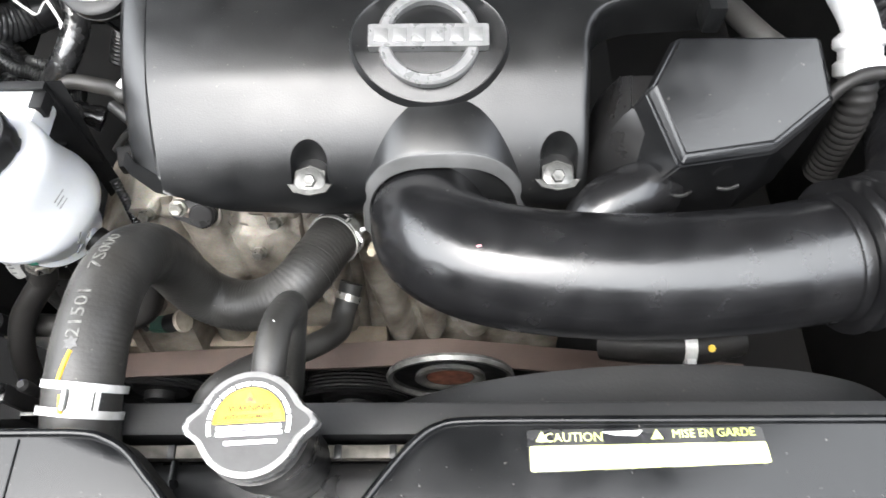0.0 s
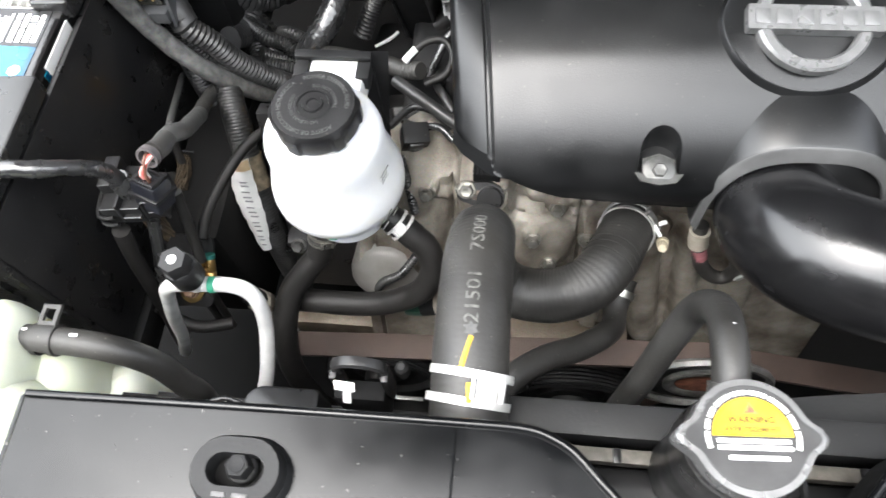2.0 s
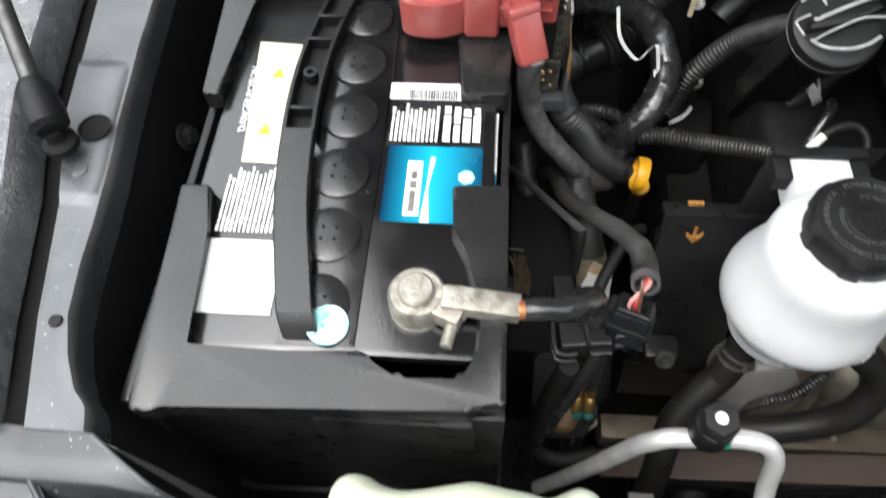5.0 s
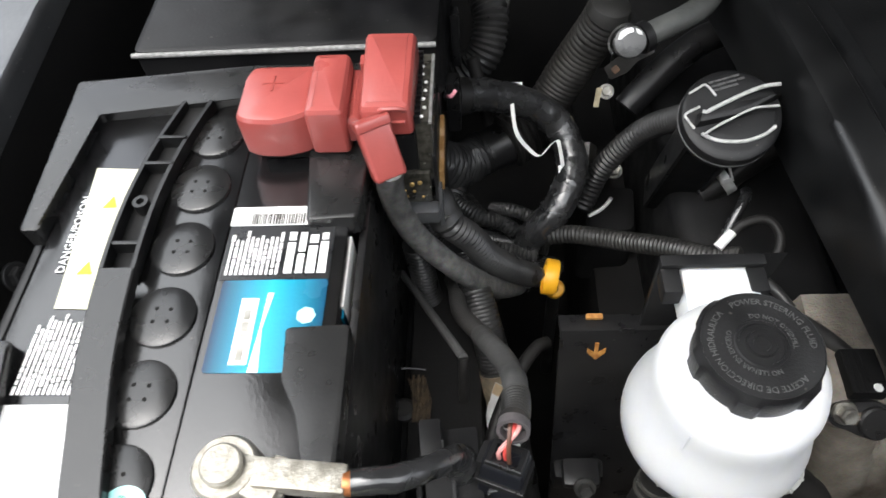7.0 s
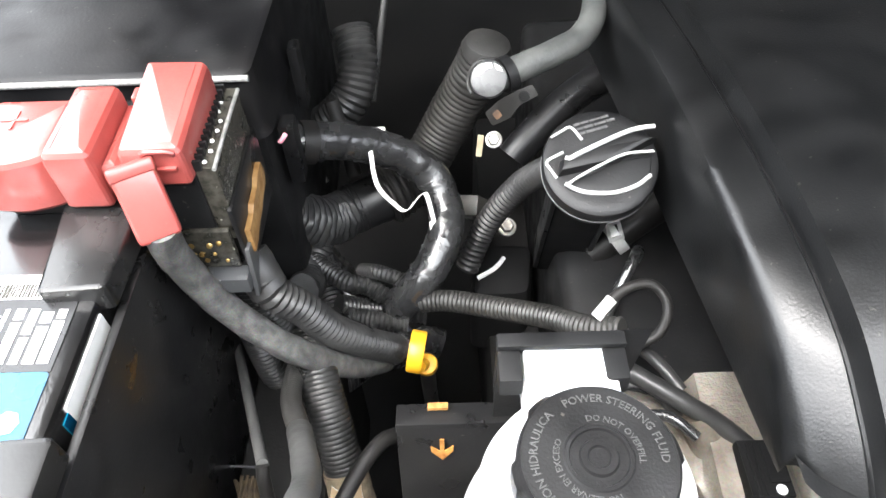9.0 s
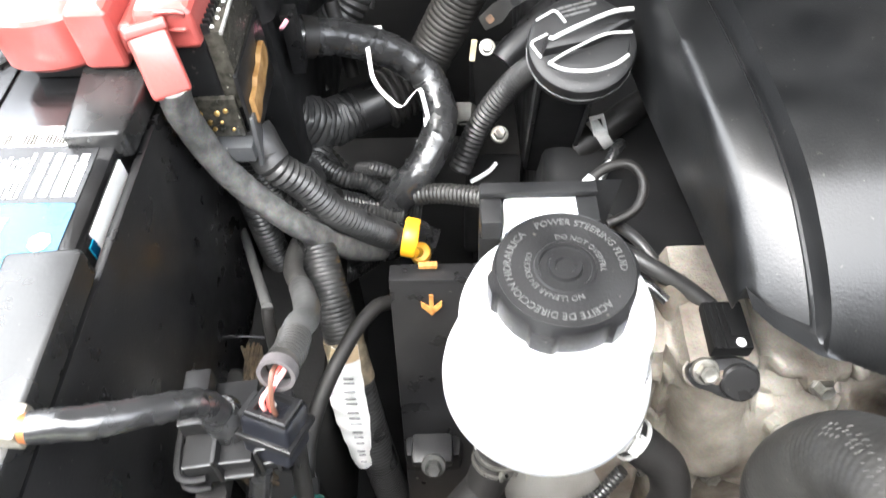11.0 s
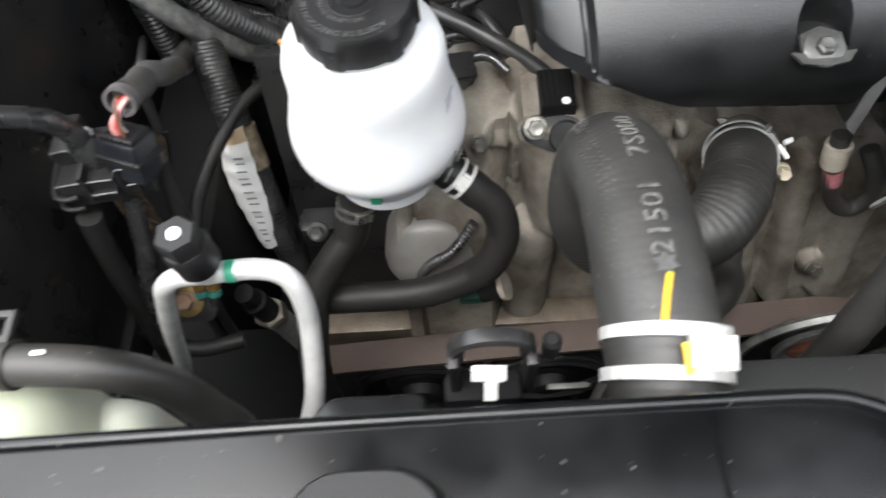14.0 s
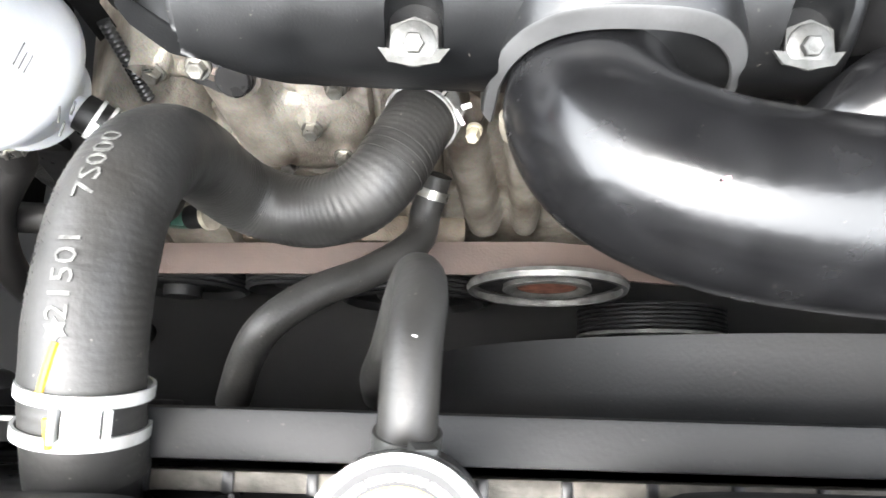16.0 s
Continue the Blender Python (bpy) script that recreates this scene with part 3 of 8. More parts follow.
# ---- front panels over the radiator ----
left_panel = thing("radiator_shroud_cover", "black dusty plastic panel over the radiator with a rubber mount", "shroud cover", (-0.28, 0.0, 1.0), group="radiator panels")
lp = [(-0.405, -0.115), (-0.409, -0.02), (-0.411, 0.074), (-0.30, 0.0765), (-0.202, 0.0775), (-0.172, 0.0775), (-0.160, 0.0745), (-0.150, 0.069), (-0.139, 0.058), (-0.127, 0.045), (-0.095, 0.0), (-0.06, -0.045), (-0.05, -0.115)]
part("sheet", slab(lp, 1.002, 1.0075, 0.0015), M_PANEL, left_panel)
rim_l = [(-0.409, 0.0745, 1.008), (-0.30, 0.0765, 1.008), (-0.202, 0.0775, 1.008), (-0.172, 0.0772, 1.008), (-0.160, 0.0742, 1.008), (-0.150, 0.0687, 1.008), (-0.139, 0.0577, 1.008), (-0.127, 0.0447, 1.008), (-0.095, 0.0, 1.008), (-0.06, -0.045, 1.008)]
part("rim", pipe(rim_l, 0.0021, seg=10, step=0.004), M_PANEL, left_panel, "raised rounded edge")
part("skirt", strip([[(x, y + 0.0015, 1.005), (x, y + 0.002, 0.988)] for x, y in ((p.x, p.y) for p in spline([(a, b, 0) for a, b, c in rim_l], 0.006))]), M_DULL, left_panel)
part("skirt", block(-0.413, -0.409, -0.115, 0.0745, 0.95, 1.0065, bevel=0.001), M_PANEL, left_panel)
part("seam", block(-0.2035, -0.2022, -0.115, 0.0745, 1.0072, 1.0082, bevel=0.0003), M_PANEL, left_panel, "fine moulded seam")

right_panel = thing("radiator_shroud_cover", "black plastic panel over the radiator with a caution label", "shroud cover", (0.15, 0.0, 1.0), group="radiator panels")
rp = [(-0.10, -0.115), (-0.065, 0.008), (-0.037, 0.045), (-0.022, 0.064), (-0.011, 0.0755), (-0.002, 0.081), (0.010, 0.083), (0.05, 0.0835), (0.20, 0.0835), (0.44, 0.083), (0.44, -0.115)]
part("sheet", slab(rp, 1.000, 1.0055, 0.0015), M_PANEL, right_panel)
rim_r = [(-0.065, 0.008, 1.006), (-0.037, 0.045, 1.006), (-0.022, 0.064, 1.006), (-0.011, 0.0753, 1.006), (-0.002, 0.0807, 1.006), (0.010, 0.0828, 1.006), (0.05, 0.0832, 1.006), (0.2, 0.0832, 1.006), (0.44, 0.083, 1.006)]
part("rim", pipe(rim_r, 0.0021, seg=10, step=0.004), M_PANEL, right_panel, "raised rounded edge")
part("skirt", strip([[(x, y + 0.0015, 1.003), (x, y + 0.002, 0.982)] for x, y in ((p.x, p.y) for p in spline([(a, b, 0) for a, b, c in rim_r], 0.006))]), M_DULL, right_panel)
cl = part("caution_label", slab(rounded([(0.041, 0.0585), (0.155, 0.0625), (0.153, 0.080), (0.0405, 0.0785)], 0.002), 1.0056, 1.0060), M_BLACKLAB, right_panel, "cream caution label with black heading")
part("field", slab(rounded([(0.0415, 0.0590), (0.1545, 0.0630), (0.1538, 0.0728), (0.0415, 0.0708)], 0.0015), 1.0060, 1.0063), M_CREAM, cl, "blank cream field")
part("heading", letters("CAUTION", 0.0062, flat_on(pose(0.0628, 0.0748, 1.0061, 0, 0, 1)), 0.0003), M_CREAM, cl)
part("warning_mark", slab([(0.0445, 0.0728), (0.0505, 0.0729), (0.0475, 0.0778)], 1.0060, 1.0064), M_CREAM, cl)
part("warning_mark", slab([(0.0995, 0.0740), (0.1055, 0.0741), (0.1025, 0.0788)], 1.0060, 1.0064), M_CREAM, cl)
part("heading", letters("MISE EN GARDE", 0.0056, flat_on(pose(0.1295, 0.0768, 1.0061, 0, 0, 1.5)), 0.0003), M_CREAM, cl)
part("worn_patch", slab(rounded([(0.076, 0.0775), (0.096, 0.0782), (0.093, 0.0755), (0.082, 0.076)], 0.001), 1.0060, 1.0063), M_LABEL, cl, "scuffed white patch")


def stadium(cx, cy, hx, hy, n=10):
    """An upright-ended oval outline."""
    out = []
    for k in range(n + 1):
        a = -math.pi / 2 + math.pi * k / n
        out.append((cx + hx - hy + hy * math.cos(a), cy + hy * math.sin(a)))
    for k in range(n + 1):
        a = math.pi / 2 + math.pi * k / n
        out.append((cx - hx + hy + hy * math.cos(a), cy + hy * math.sin(a)))
    return out


def ring_slab(outer, inner, z0, z1, chamfer=0.0015):
    bm = bmesh.new()
    n = len(outer)
    c = Vector((sum(p[0] for p in outer) / n, sum(p[1] for p in outer) / n))
    def loop(poly, z, k=0.0):
        return [bm.verts.new((p[0] + (c.x - p[0]) * k, p[1] + (c.y - p[1]) * k, z)) for p in poly]
    ls = [loop(outer, z0), loop(outer, z1 - chamfer), loop(outer, z1, 0.07), loop(inner, z1, -0.06), loop(inner, z1 - chamfer), loop(inner, z0)]
    for a, b in zip(ls, ls[1:]):
        for k in range(n):
            bm.faces.new((a[k], a[(k + 1) % n], b[(k + 1) % n], b[k]))
    return bm


mount = thing("rubber_mount", "oval black rubber radiator mount with a bolt", "mount", (-0.2957, 0.0462, 1.007))
part("base", ring_slab(stadium(-0.2957, 0.0462, 0.0224, 0.0172), stadium(-0.2957, 0.0466, 0.0125, 0.0072), 1.006, 1.0120, 0.0022), M_MATTE, mount, "stepped rubber base")
part("ring", ring_slab(stadium(-0.2957, 0.0470, 0.0210, 0.0148), stadium(-0.2957, 0.0470, 0.0122, 0.0066), 1.0122, 1.0205, 0.003), M_MATTE, mount, "raised rubber ring")
part("hole", slab(stadium(-0.2957, 0.0470, 0.0135, 0.0085), 1.004, 1.0085), M_DARK, mount, "dark slot")
mb = part("bolt", bolted((-0.2955, 0.0490, 1.0085), (-0.2955, 0.0495, 1.1), 0.0058, 0.0110, 1.15), M_DULL, mount, "black bolt head")
part("washer", turned([(0.0072, 0.0), (0.0072, 0.003), (0.0064, 0.004)], pose(-0.2955, 0.0490, 1.0085), seg=28), M_DULL, mb)
for x0, x1 in ((-0.3035, -0.2975), (-0.2945, -0.2880)):
    part("moulded_mark", block(x0, x1, 0.0355, 0.0375, 1.0203, 1.0209, bevel=0.0002), M_EMBOSS, mount, "small moulded mark")

# ---- radiator between the panels ----
radiator = thing("radiator", "black radiator with a crimped tan top edge", "radiator", (-0.1, 0.06, 0.9))
part("top_tank", block(-0.42, 0.40, 0.012, 0.076, 0.78, 0.943, bevel=0.012, seg=4), M_BLACK, radiator, "black plastic top tank")
part("core", block(-0.42, 0.40, 0.025, 0.065, 0.46, 0.79), M_DARK, radiator)
part("crimp_edge", block(-0.205, 0.40, 0.076, 0.0835, 0.936, 0.9475, bevel=0.0012), mat("dirty_crimp_strip", (0.11, 0.10, 0.085), (0.055, 0.05, 0.042), rough=0.55, metal=0.3, scale=120, bump=0.3), radiator, "tan aluminium crimp strip")
tab = block(-0.0022, 0.0022, -0.004, 0.004, 0.0, 0.0045, bevel=0.001)
tab_me = finish("crimp_tab", tab, M_BLACK)
for k in range(26):
    tb = new("crimp_tab", tab_me)
    tb.parent, tb.matrix_parent_inverse = radiator, radiator.matrix_basis.inverted()
    tb.location = (-0.40 + 0.031 * k, 0.0795, 0.9445)
for k in range(13):
    part("tank_rib", block(-0.40 + 0.062 * k, -0.3975 + 0.062 * k, 0.014, 0.0755, 0.90, 0.9462, bevel=0.001), M_BLACK, radiator)
part("filler_neck", turned([(0.021, 0), (0.021, 0.05), (0.024, 0.055), (0.024, 0.082)], pose(-0.0838, 0.074, 0.945), seg=32), M_BLACK, radiator, "black filler neck")
part("inlet_neck", pipe([(-0.199, 0.04, 0.94), (-0.199, 0.065, 0.951), (-0.199, 0.09, 0.959)], 0.0175), M_BLACK, radiator, "black inlet neck")

cap = thing("radiator_filler_cap", "silver radiator cap with two ears and a yellow warning label", "cap", (-0.0838, 0.074, 1.03))
mc = pose(-0.0838, 0.0745, 1.0365) @ pose(0, 0, 0, 0, 0, 3)
cap_out = []
for k in range(96):
    a = 2 * math.pi * k / 96
    ear = max(math.exp(-(abs(a - 0.0) / 0.205) ** 2.0), math.exp(-(abs(a - math.pi) / 0.205) ** 2.0), math.exp(-(abs(a - 2 * math.pi) / 0.205) ** 2.0))
    cap_out.append(((0.0232 + 0.0068 * ear) * math.cos(a), (0.0232 + 0.0068 * ear) * math.sin(a)))
part("plate", slab(cap_out, -0.006, 0.0035, 0.0022, m=mc, seg=3), M_CHROME, cap, "bright pressed steel plate")
inner = [(x * 0.885, y * 0.885) for x, y in cap_out]
part("face", slab(inner, 0.0035, 0.0040, m=mc), mat("grey_painted_cap_face", (0.035, 0.035, 0.035), (0.05, 0.05, 0.05), spec=0.3, rough=0.5, scale=80), cap, "grey face")
half = [(0.0156 * math.cos(math.pi * k / 30), 0.0156 * math.sin(math.pi * k / 30)) for k in range(31)]
wl = part("warning_label", slab(half, 0.0040, 0.0043, m=mc), M_YLAB, cap, "yellow warning label")
part("pale_field", slab([(x * 0.91, y * 0.91 + 0.0007) for x, y in half], 0.0043, 0.0045, m=mc), mat("pale_yellow_print", (0.58, 0.40, 0.020), (0.62, 0.44, 0.04), rough=0.4, scale=60), wl, "paler yellow field")
for a0, a1 in ((-16, 8), (11, 30), (33, 62), (65, 88), (91, 112), (115, 138), (141, 156), (159, 172), (175, 196)):
    arc_w = [(0.0184 * math.cos(radians(a0 + (a1 - a0) * k / 8)), 0.0184 * math.sin(radians(a0 + (a1 - a0) * k / 8))) for k in range(9)]
    part("rim_print", slab(arc_w + [(x * 0.905, y * 0.905) for x, y in arc_w[::-1]], 0.0040, 0.0042, m=mc), M_LABEL, wl, "white print bar")
part("heading", letters("WARNING", 0.0038, flat_on(mc @ pose(0, 0.0063, 0.0046)), 0.0003, bold=0.0001), M_OLIVE, wl)
part("heading", letters("AVERTISSEMENT", 0.0030, flat_on(mc @ pose(0, 0.0025, 0.0046)), 0.0003, bold=0.00005), M_OLIVE, wl)
part("warning_mark", slab([(-0.0030, 0.0088), (0.0030, 0.0088), (0, 0.0138)], 0.0045, 0.0049, m=mc), M_ORANGE, wl, "orange warning triangle")
part("warning_core", slab([(-0.0016, 0.0093), (0.0016, 0.0093), (0, 0.0118)], 0.0049, 0.0051, m=mc), M_RUST, wl)
for y0, y1, x0, x1 in ((-0.0028, -0.0010, -0.0140, 0.0142), (-0.0054, -0.0035, -0.0140, 0.0146), (-0.0092, -0.0074, -0.0102, 0.0126)):
    part("print", slab(rounded([(x0, y0), (x1, y0), (x1, y1), (x0, y1)], 0.0004, 2), 0.0040, 0.0042, m=mc), M_LABEL, wl, "white print bar")


# ---- fan shroud ----
shroud = thing("fan_shroud", "black plastic fan shroud with a curved lip behind the radiator", "fan shroud", (0.08, 0.12, 0.8))
part("top_bar", block(-0.215, 0.42, 0.0875, 0.106, 0.90, 0.9535, bevel=0.002), M_MATTE, shroud, "flat black top bar")
part("top_bar", block(-0.42, -0.218, 0.0895, 0.108, 0.82, 0.885, bevel=0.002), M_DULL, shroud, "flat black top bar")
arc = []
for k in range(61):
    a = radians(18 + 166 * k / 60)
    r0, cx, cz = 0.243, 0.160, 0.646
    c, s = math.cos(a), math.sin(a)
    arc.append([(cx + r * c, y, cz + r * s) for r, y in ((r0 + 0.012, 0.104), (r0 + 0.005, 0.110), (r0, 0.118), (r0 - 0.001, 0.138), (r0 - 0.002, 0.148), (r0 - 0.006, 0.148), (r0 - 0.006, 0.11))])
part("lip", strip(arc), M_MATTE, shroud, "curved lip round the fan")
part("back_plate", block(-0.42, 0.42, 0.089, 0.100, 0.46, 0.91), M_DARK, shroud)


# ---- engine block and front cover ----
engine = thing("engine", "dirty cast aluminium engine front with bolts and ribs", "engine", (-0.08, 0.4, 0.5))
part("block", block(-0.33, 0.20, 0.36, 0.80, 0.50, 0.70, bevel=0.01), M_DARK, engine)
part("head_cover", block(-0.285, -0.18, 0.375, 0.78, 0.66, 0.835, bevel=0.014, seg=3), M_DULL, engine, "black cylinder head cover")


def cast_y(x, z):
    """The front of the casting: a leaning plane with columns, bosses, ridges and a domed cover."""
    out = 0.0
    for x0, z0, x1, z1, w, h in ((-0.207, 0.850, -0.196, 0.770, 0.024, 0.024), (-0.262, 0.85, -0.262, 0.66, 0.014, 0.010), (-0.215, 0.745, -0.222, 0.62, 0.020, 0.022), (-0.252, 0.829, -0.226, 0.824, 0.005, 0.006), (-0.244, 0.80, -0.236, 0.70, 0.006, 0.006),
                                 (-0.070, 0.795, -0.046, 0.66, 0.015, 0.018), (-0.030, 0.80, -0.012, 0.66, 0.012, 0.016), (0.02, 0.80, 0.03, 0.66, 0.014, 0.012), (-0.13, 0.81, -0.10, 0.76, 0.008, 0.008), (-0.10, 0.76, -0.10, 0.62, 0.010, 0.012), (-0.165, 0.832, -0.120, 0.826, 0.006, 0.008), (-0.185, 0.74, -0.10, 0.70, 0.008, 0.010)):
        dx, dz = x1 - x0, z1 - z0
        t = min(1, max(0, ((x - x0) * dx + (z - z0) * dz) / (dx * dx + dz * dz)))
        d = math.hypot(x - x0 - t * dx, z - z0 - t * dz) / w
        if d < 1:
            out = max(out, h * (1 - d ** 3) ** 0.6)
    for cx, cz, r, h in ((-0.170, 0.778, 0.046, 0.018), (-0.163, 0.801, 0.0095, 0.022), (-0.147, 0.768, 0.0095, 0.019), (-0.145, 0.826, 0.010, 0.011), (-0.253, 0.834, 0.010, 0.010), (0.010, 0.690, 0.011, 0.009), (-0.190, 0.742, 0.010, 0.010), (-0.118, 0.79, 0.010, 0.010), (-0.24, 0.76, 0.012, 0.008)):
        d = math.hypot(x - cx, z - cz) / r
        if d < 1:
            out = max(out, h * min(1, (1 - d) * 6) if r < 0.02 else h * (1 - d ** 4) ** 0.7)
    for x0, z0, x1, z1, w, h in ((-0.232, 0.842, -0.236, 0.70, 0.0022, 0.006), (-0.186, 0.835, -0.186, 0.805, 0.002, 0.005), (-0.125, 0.83, -0.122, 0.70, 0.0028, 0.008), (-0.186, 0.818, -0.13, 0.812, 0.0018, 0.005), (-0.08, 0.80, -0.08, 0.64, 0.003, 0.008), (-0.27, 0.79, -0.22, 0.785, 0.002, 0.005)):
        dx, dz = x1 - x0, z1 - z0
        t = min(1, max(0, ((x - x0) * dx + (z - z0) * dz) / (dx * dx + dz * dz)))
        d = math.hypot(x - x0 - t * dx, z - z0 - t * dz) / w
        if d < 1:
            out -= h * (1 - d * d)
    if x < -0.235:
        u = min(1, max(0, (-0.235 - x) / 0.012))
        slope = 0.034 if z < 0.775 else max(0.0, 0.034 - (z - 0.775) * 0.75)
        slope -= 0.006 * (1 if abs(x + 0.30) < 0.0025 or abs(z - 0.728 + 0.3 * (x + 0.30)) < 0.002 else 0) + 0.012 * min(1, max(0, (-0.335 - x) / 0.006))
        out = max(out, u * slope)
    g = Vector((x, 0.3, z))
    out += 0.0006 * noise.noise(g * 60) + 0.0006 * noise.noise(g * 190) + 0.0008 * max(0, noise.noise(g * 24 + Vector((5, 0, 0)))) 
    return 0.300 + 0.249 * (z - 0.80) - out


rows = []
for k in range(174):
    x = -0.3125 + 0.0025 * k
    top = float(np.interp(x, [-0.37, -0.33, -0.305, -0.265, -0.24, -0.228, -0.225, -0.186, -0.182, -0.11, -0.09, 0.0, 0.12], [0.76, 0.765, 0.80, 0.840, 0.842, 0.842, 0.852, 0.852, 0.838, 0.832, 0.82, 0.81, 0.80]))
    line = [(x, cast_y(x, 0.60 + (top - 0.60) * j / 100), 0.60 + (top - 0.60) * j / 100) for j in range(101)]
    y = line[-1][1]
    for j in range(1, 13):
        yy = y + (0.372 - y) * j / 12
        line.append((x, yy, top + 0.10 * (yy - y) + 0.0012 * noise.noise((x * 60, yy * 60, 3))))
    rows.append(line)
part("front_cover", strip(rows), M_CAST, engine, "large cast front cover", sharp=60)
part("bolt_boss", turned([(0.0105, 0), (0.0105, 0.022), (0.0095, 0.024)], axis_to((-0.2285, 0.349, 0.8575), (-0.2195, 0.3325, 0.8405)), seg=24), M_CAST, engine, "round cast boss")
part("bolt", bolted((-0.2196, 0.3328, 0.8408), (-0.2106, 0.3163, 0.8238), 0.0056, 0.009, 1.3), M_STEEL, engine, "zinc flange bolt")
part("pump_hub", turned([(0.034, -0.02), (0.034, 0.006), (0.0325, 0.012), (0.028, 0.016), (0.014, 0.0185), (0.004, 0.019)], axis_to((-0.290, 0.268, 0.752), (-0.290, 0.2, 0.777)), seg=44), M_CASTP, engine, "round pale pump housing")
part("lower_casting", block(-0.40, -0.06, 0.238, 0.262, 0.630, 0.664, bevel=0.006), M_CASTB, engine, "grey casting behind the belt")
for x, z in ((-0.253, 0.834), (-0.163, 0.801), (-0.147, 0.768), (-0.145, 0.826), (0.010, 0.690), (-0.190, 0.742), (-0.118, 0.79), (-0.24, 0.76)):
    part("bolt", bolted((x, cast_y(x, z) + 0.001, z), (x, cast_y(x, z) - 0.1, z + 0.06), 0.0052, 0.009, 1.35), M_STEEL, engine, "zinc flange bolt")
part("outlet_flange", slab(rounded([(-0.030, -0.012), (0.026, -0.014), (0.030, 0.010), (-0.022, 0.014)], 0.010), -0.006, 0.004, 0.0015, m=axis_to((-0.078, 0.300, 0.812), (-0.088, 0.283, 0.828))), M_CAST, engine, "cast outlet flange")
part("bolt", bolted((-0.0600, 0.2740, 0.8180), (-0.068, 0.235, 0.845), 0.0042, 0.011, 1.2), M_CREAMP, engine, "pale plastic-headed bolt")
part("thermostat_outlet", pipe([(-0.066, 0.320, 0.795), (-0.080, 0.298, 0.815), (-0.0885, 0.2820, 0.829)], 0.018), M_CAST, engine, "cast coolant outlet")

sensor = thing("cam_sensor", "black cam position sensor with a bolt and white dots", "sensor", (-0.20, 0.285, 0.85))
sax = axis_to((-0.2075, 0.290, 0.847), (-0.2075, 0.256, 0.881))
lobes = [(-0.020, 0.003), (-0.017, -0.003), (-0.009, -0.005), (-0.002, -0.009), (0.008, -0.0117), (0.017, -0.008), (0.0198, 0.0), (0.017, 0.009), (0.006, 0.013), (-0.006, 0.012), (-0.015, 0.011), (-0.0195, 0.008)]
part("boss_ring", slab(rounded([(x * 1.10 + 0.0006, y * 1.16 - 0.0012) for x, y in lobes], 0.004, 3), -0.016, -0.004, 0.0014, m=sax), M_CAST, sensor, "pale machined seat")
part("flange", slab(rounded(lobes, 0.004, 3), -0.004, 0.0015, 0.0010, m=sax), M_BLACK, sensor, "lobed black flange")
part("dome", turned([(0.0105, 0.0), (0.0105, 0.0028), (0.0092, 0.0040)], sax @ pose(0.0075, -0.0005, 0.0012), seg=32), M_BLACK, sensor)
part("bolt", bolted(sax @ Vector((-0.0112, 0.0062, 0.0015)), sax @ Vector((-0.0112, 0.0062, 0.1)), 0.0056, 0.0085, 1.35), M_STEEL, sensor, "zinc bolt")
part("neck", block(-0.2115, -0.1965, 0.2915, 0.312, 0.838, 0.8515, bevel=0.002), M_BLACK, sensor)
plug_s = part("plug", block(-0.2145, -0.1925, 0.3010, 0.331, 0.8455, 0.8625, bevel=0.0014), M_FLAT, sensor, "black plug")
for dx in (-0.2132, -0.2098, -0.2062):
    part("rib", block(dx - 0.0009, dx + 0.0009, 0.3015, 0.329, 0.8620, 0.8634, bevel=0.0004), M_FLAT, plug_s)
part("latch", block(-0.2035, -0.1935, 0.308, 0.329, 0.8620, 0.8635, bevel=0.0006), M_FLAT, plug_s)
part("dot", turned([(0.0028, 0), (0.0024, 0.0008)], pose(-0.1990, 0.3045, 0.8626), seg=14), M_INK, plug_s, "white paint dot")
part("dot", turned([(0.0028, 0), (0.0023, 0.0008)], pose(-0.2045, 0.2962, 0.8513, 12, 0, 0), seg=14), M_PINK, plug_s, "pink paint dot")
solo("wiring_tail", pipe([(-0.285, 0.385, 0.870), (-0.262, 0.366, 0.872), (-0.240, 0.352, 0.868), (-0.220, 0.342, 0.860), (-0.204, 0.331, 0.8525)], 0.0052, seg=14), M_LOOM, "black wiring running to the cam sensor plug", "wire")

# belt and pulleys
bz = lambda x: 0.671 + 0.13 * (x + 0.26) if x < 0.0 else 0.7048 - 0.273 * x
belt = thing("drive_belt", "brown worn ribbed drive belt", "belt", (-0.1, 0.22, 0.68))
part("top_run", strip([[(x, 0.207, bz(x)), (x, 0.232, bz(x)), (x, 0.232, bz(x) - 0.005), (x, 0.207, bz(x) - 0.005), (x, 0.207, bz(x))] for i, x in enumerate([-0.40 + 0.02 * k for k in range(37)])]), M_BELT, belt)
part("slack_run", strip([[(-0.05 + 0.10 * t, 0.208, 0.50 + 0.17 * t), (-0.05 + 0.10 * t, 0.232, 0.50 + 0.17 * t)] for t in (0, 0.25, 0.5, 0.75, 1)]), M_BELT, belt)


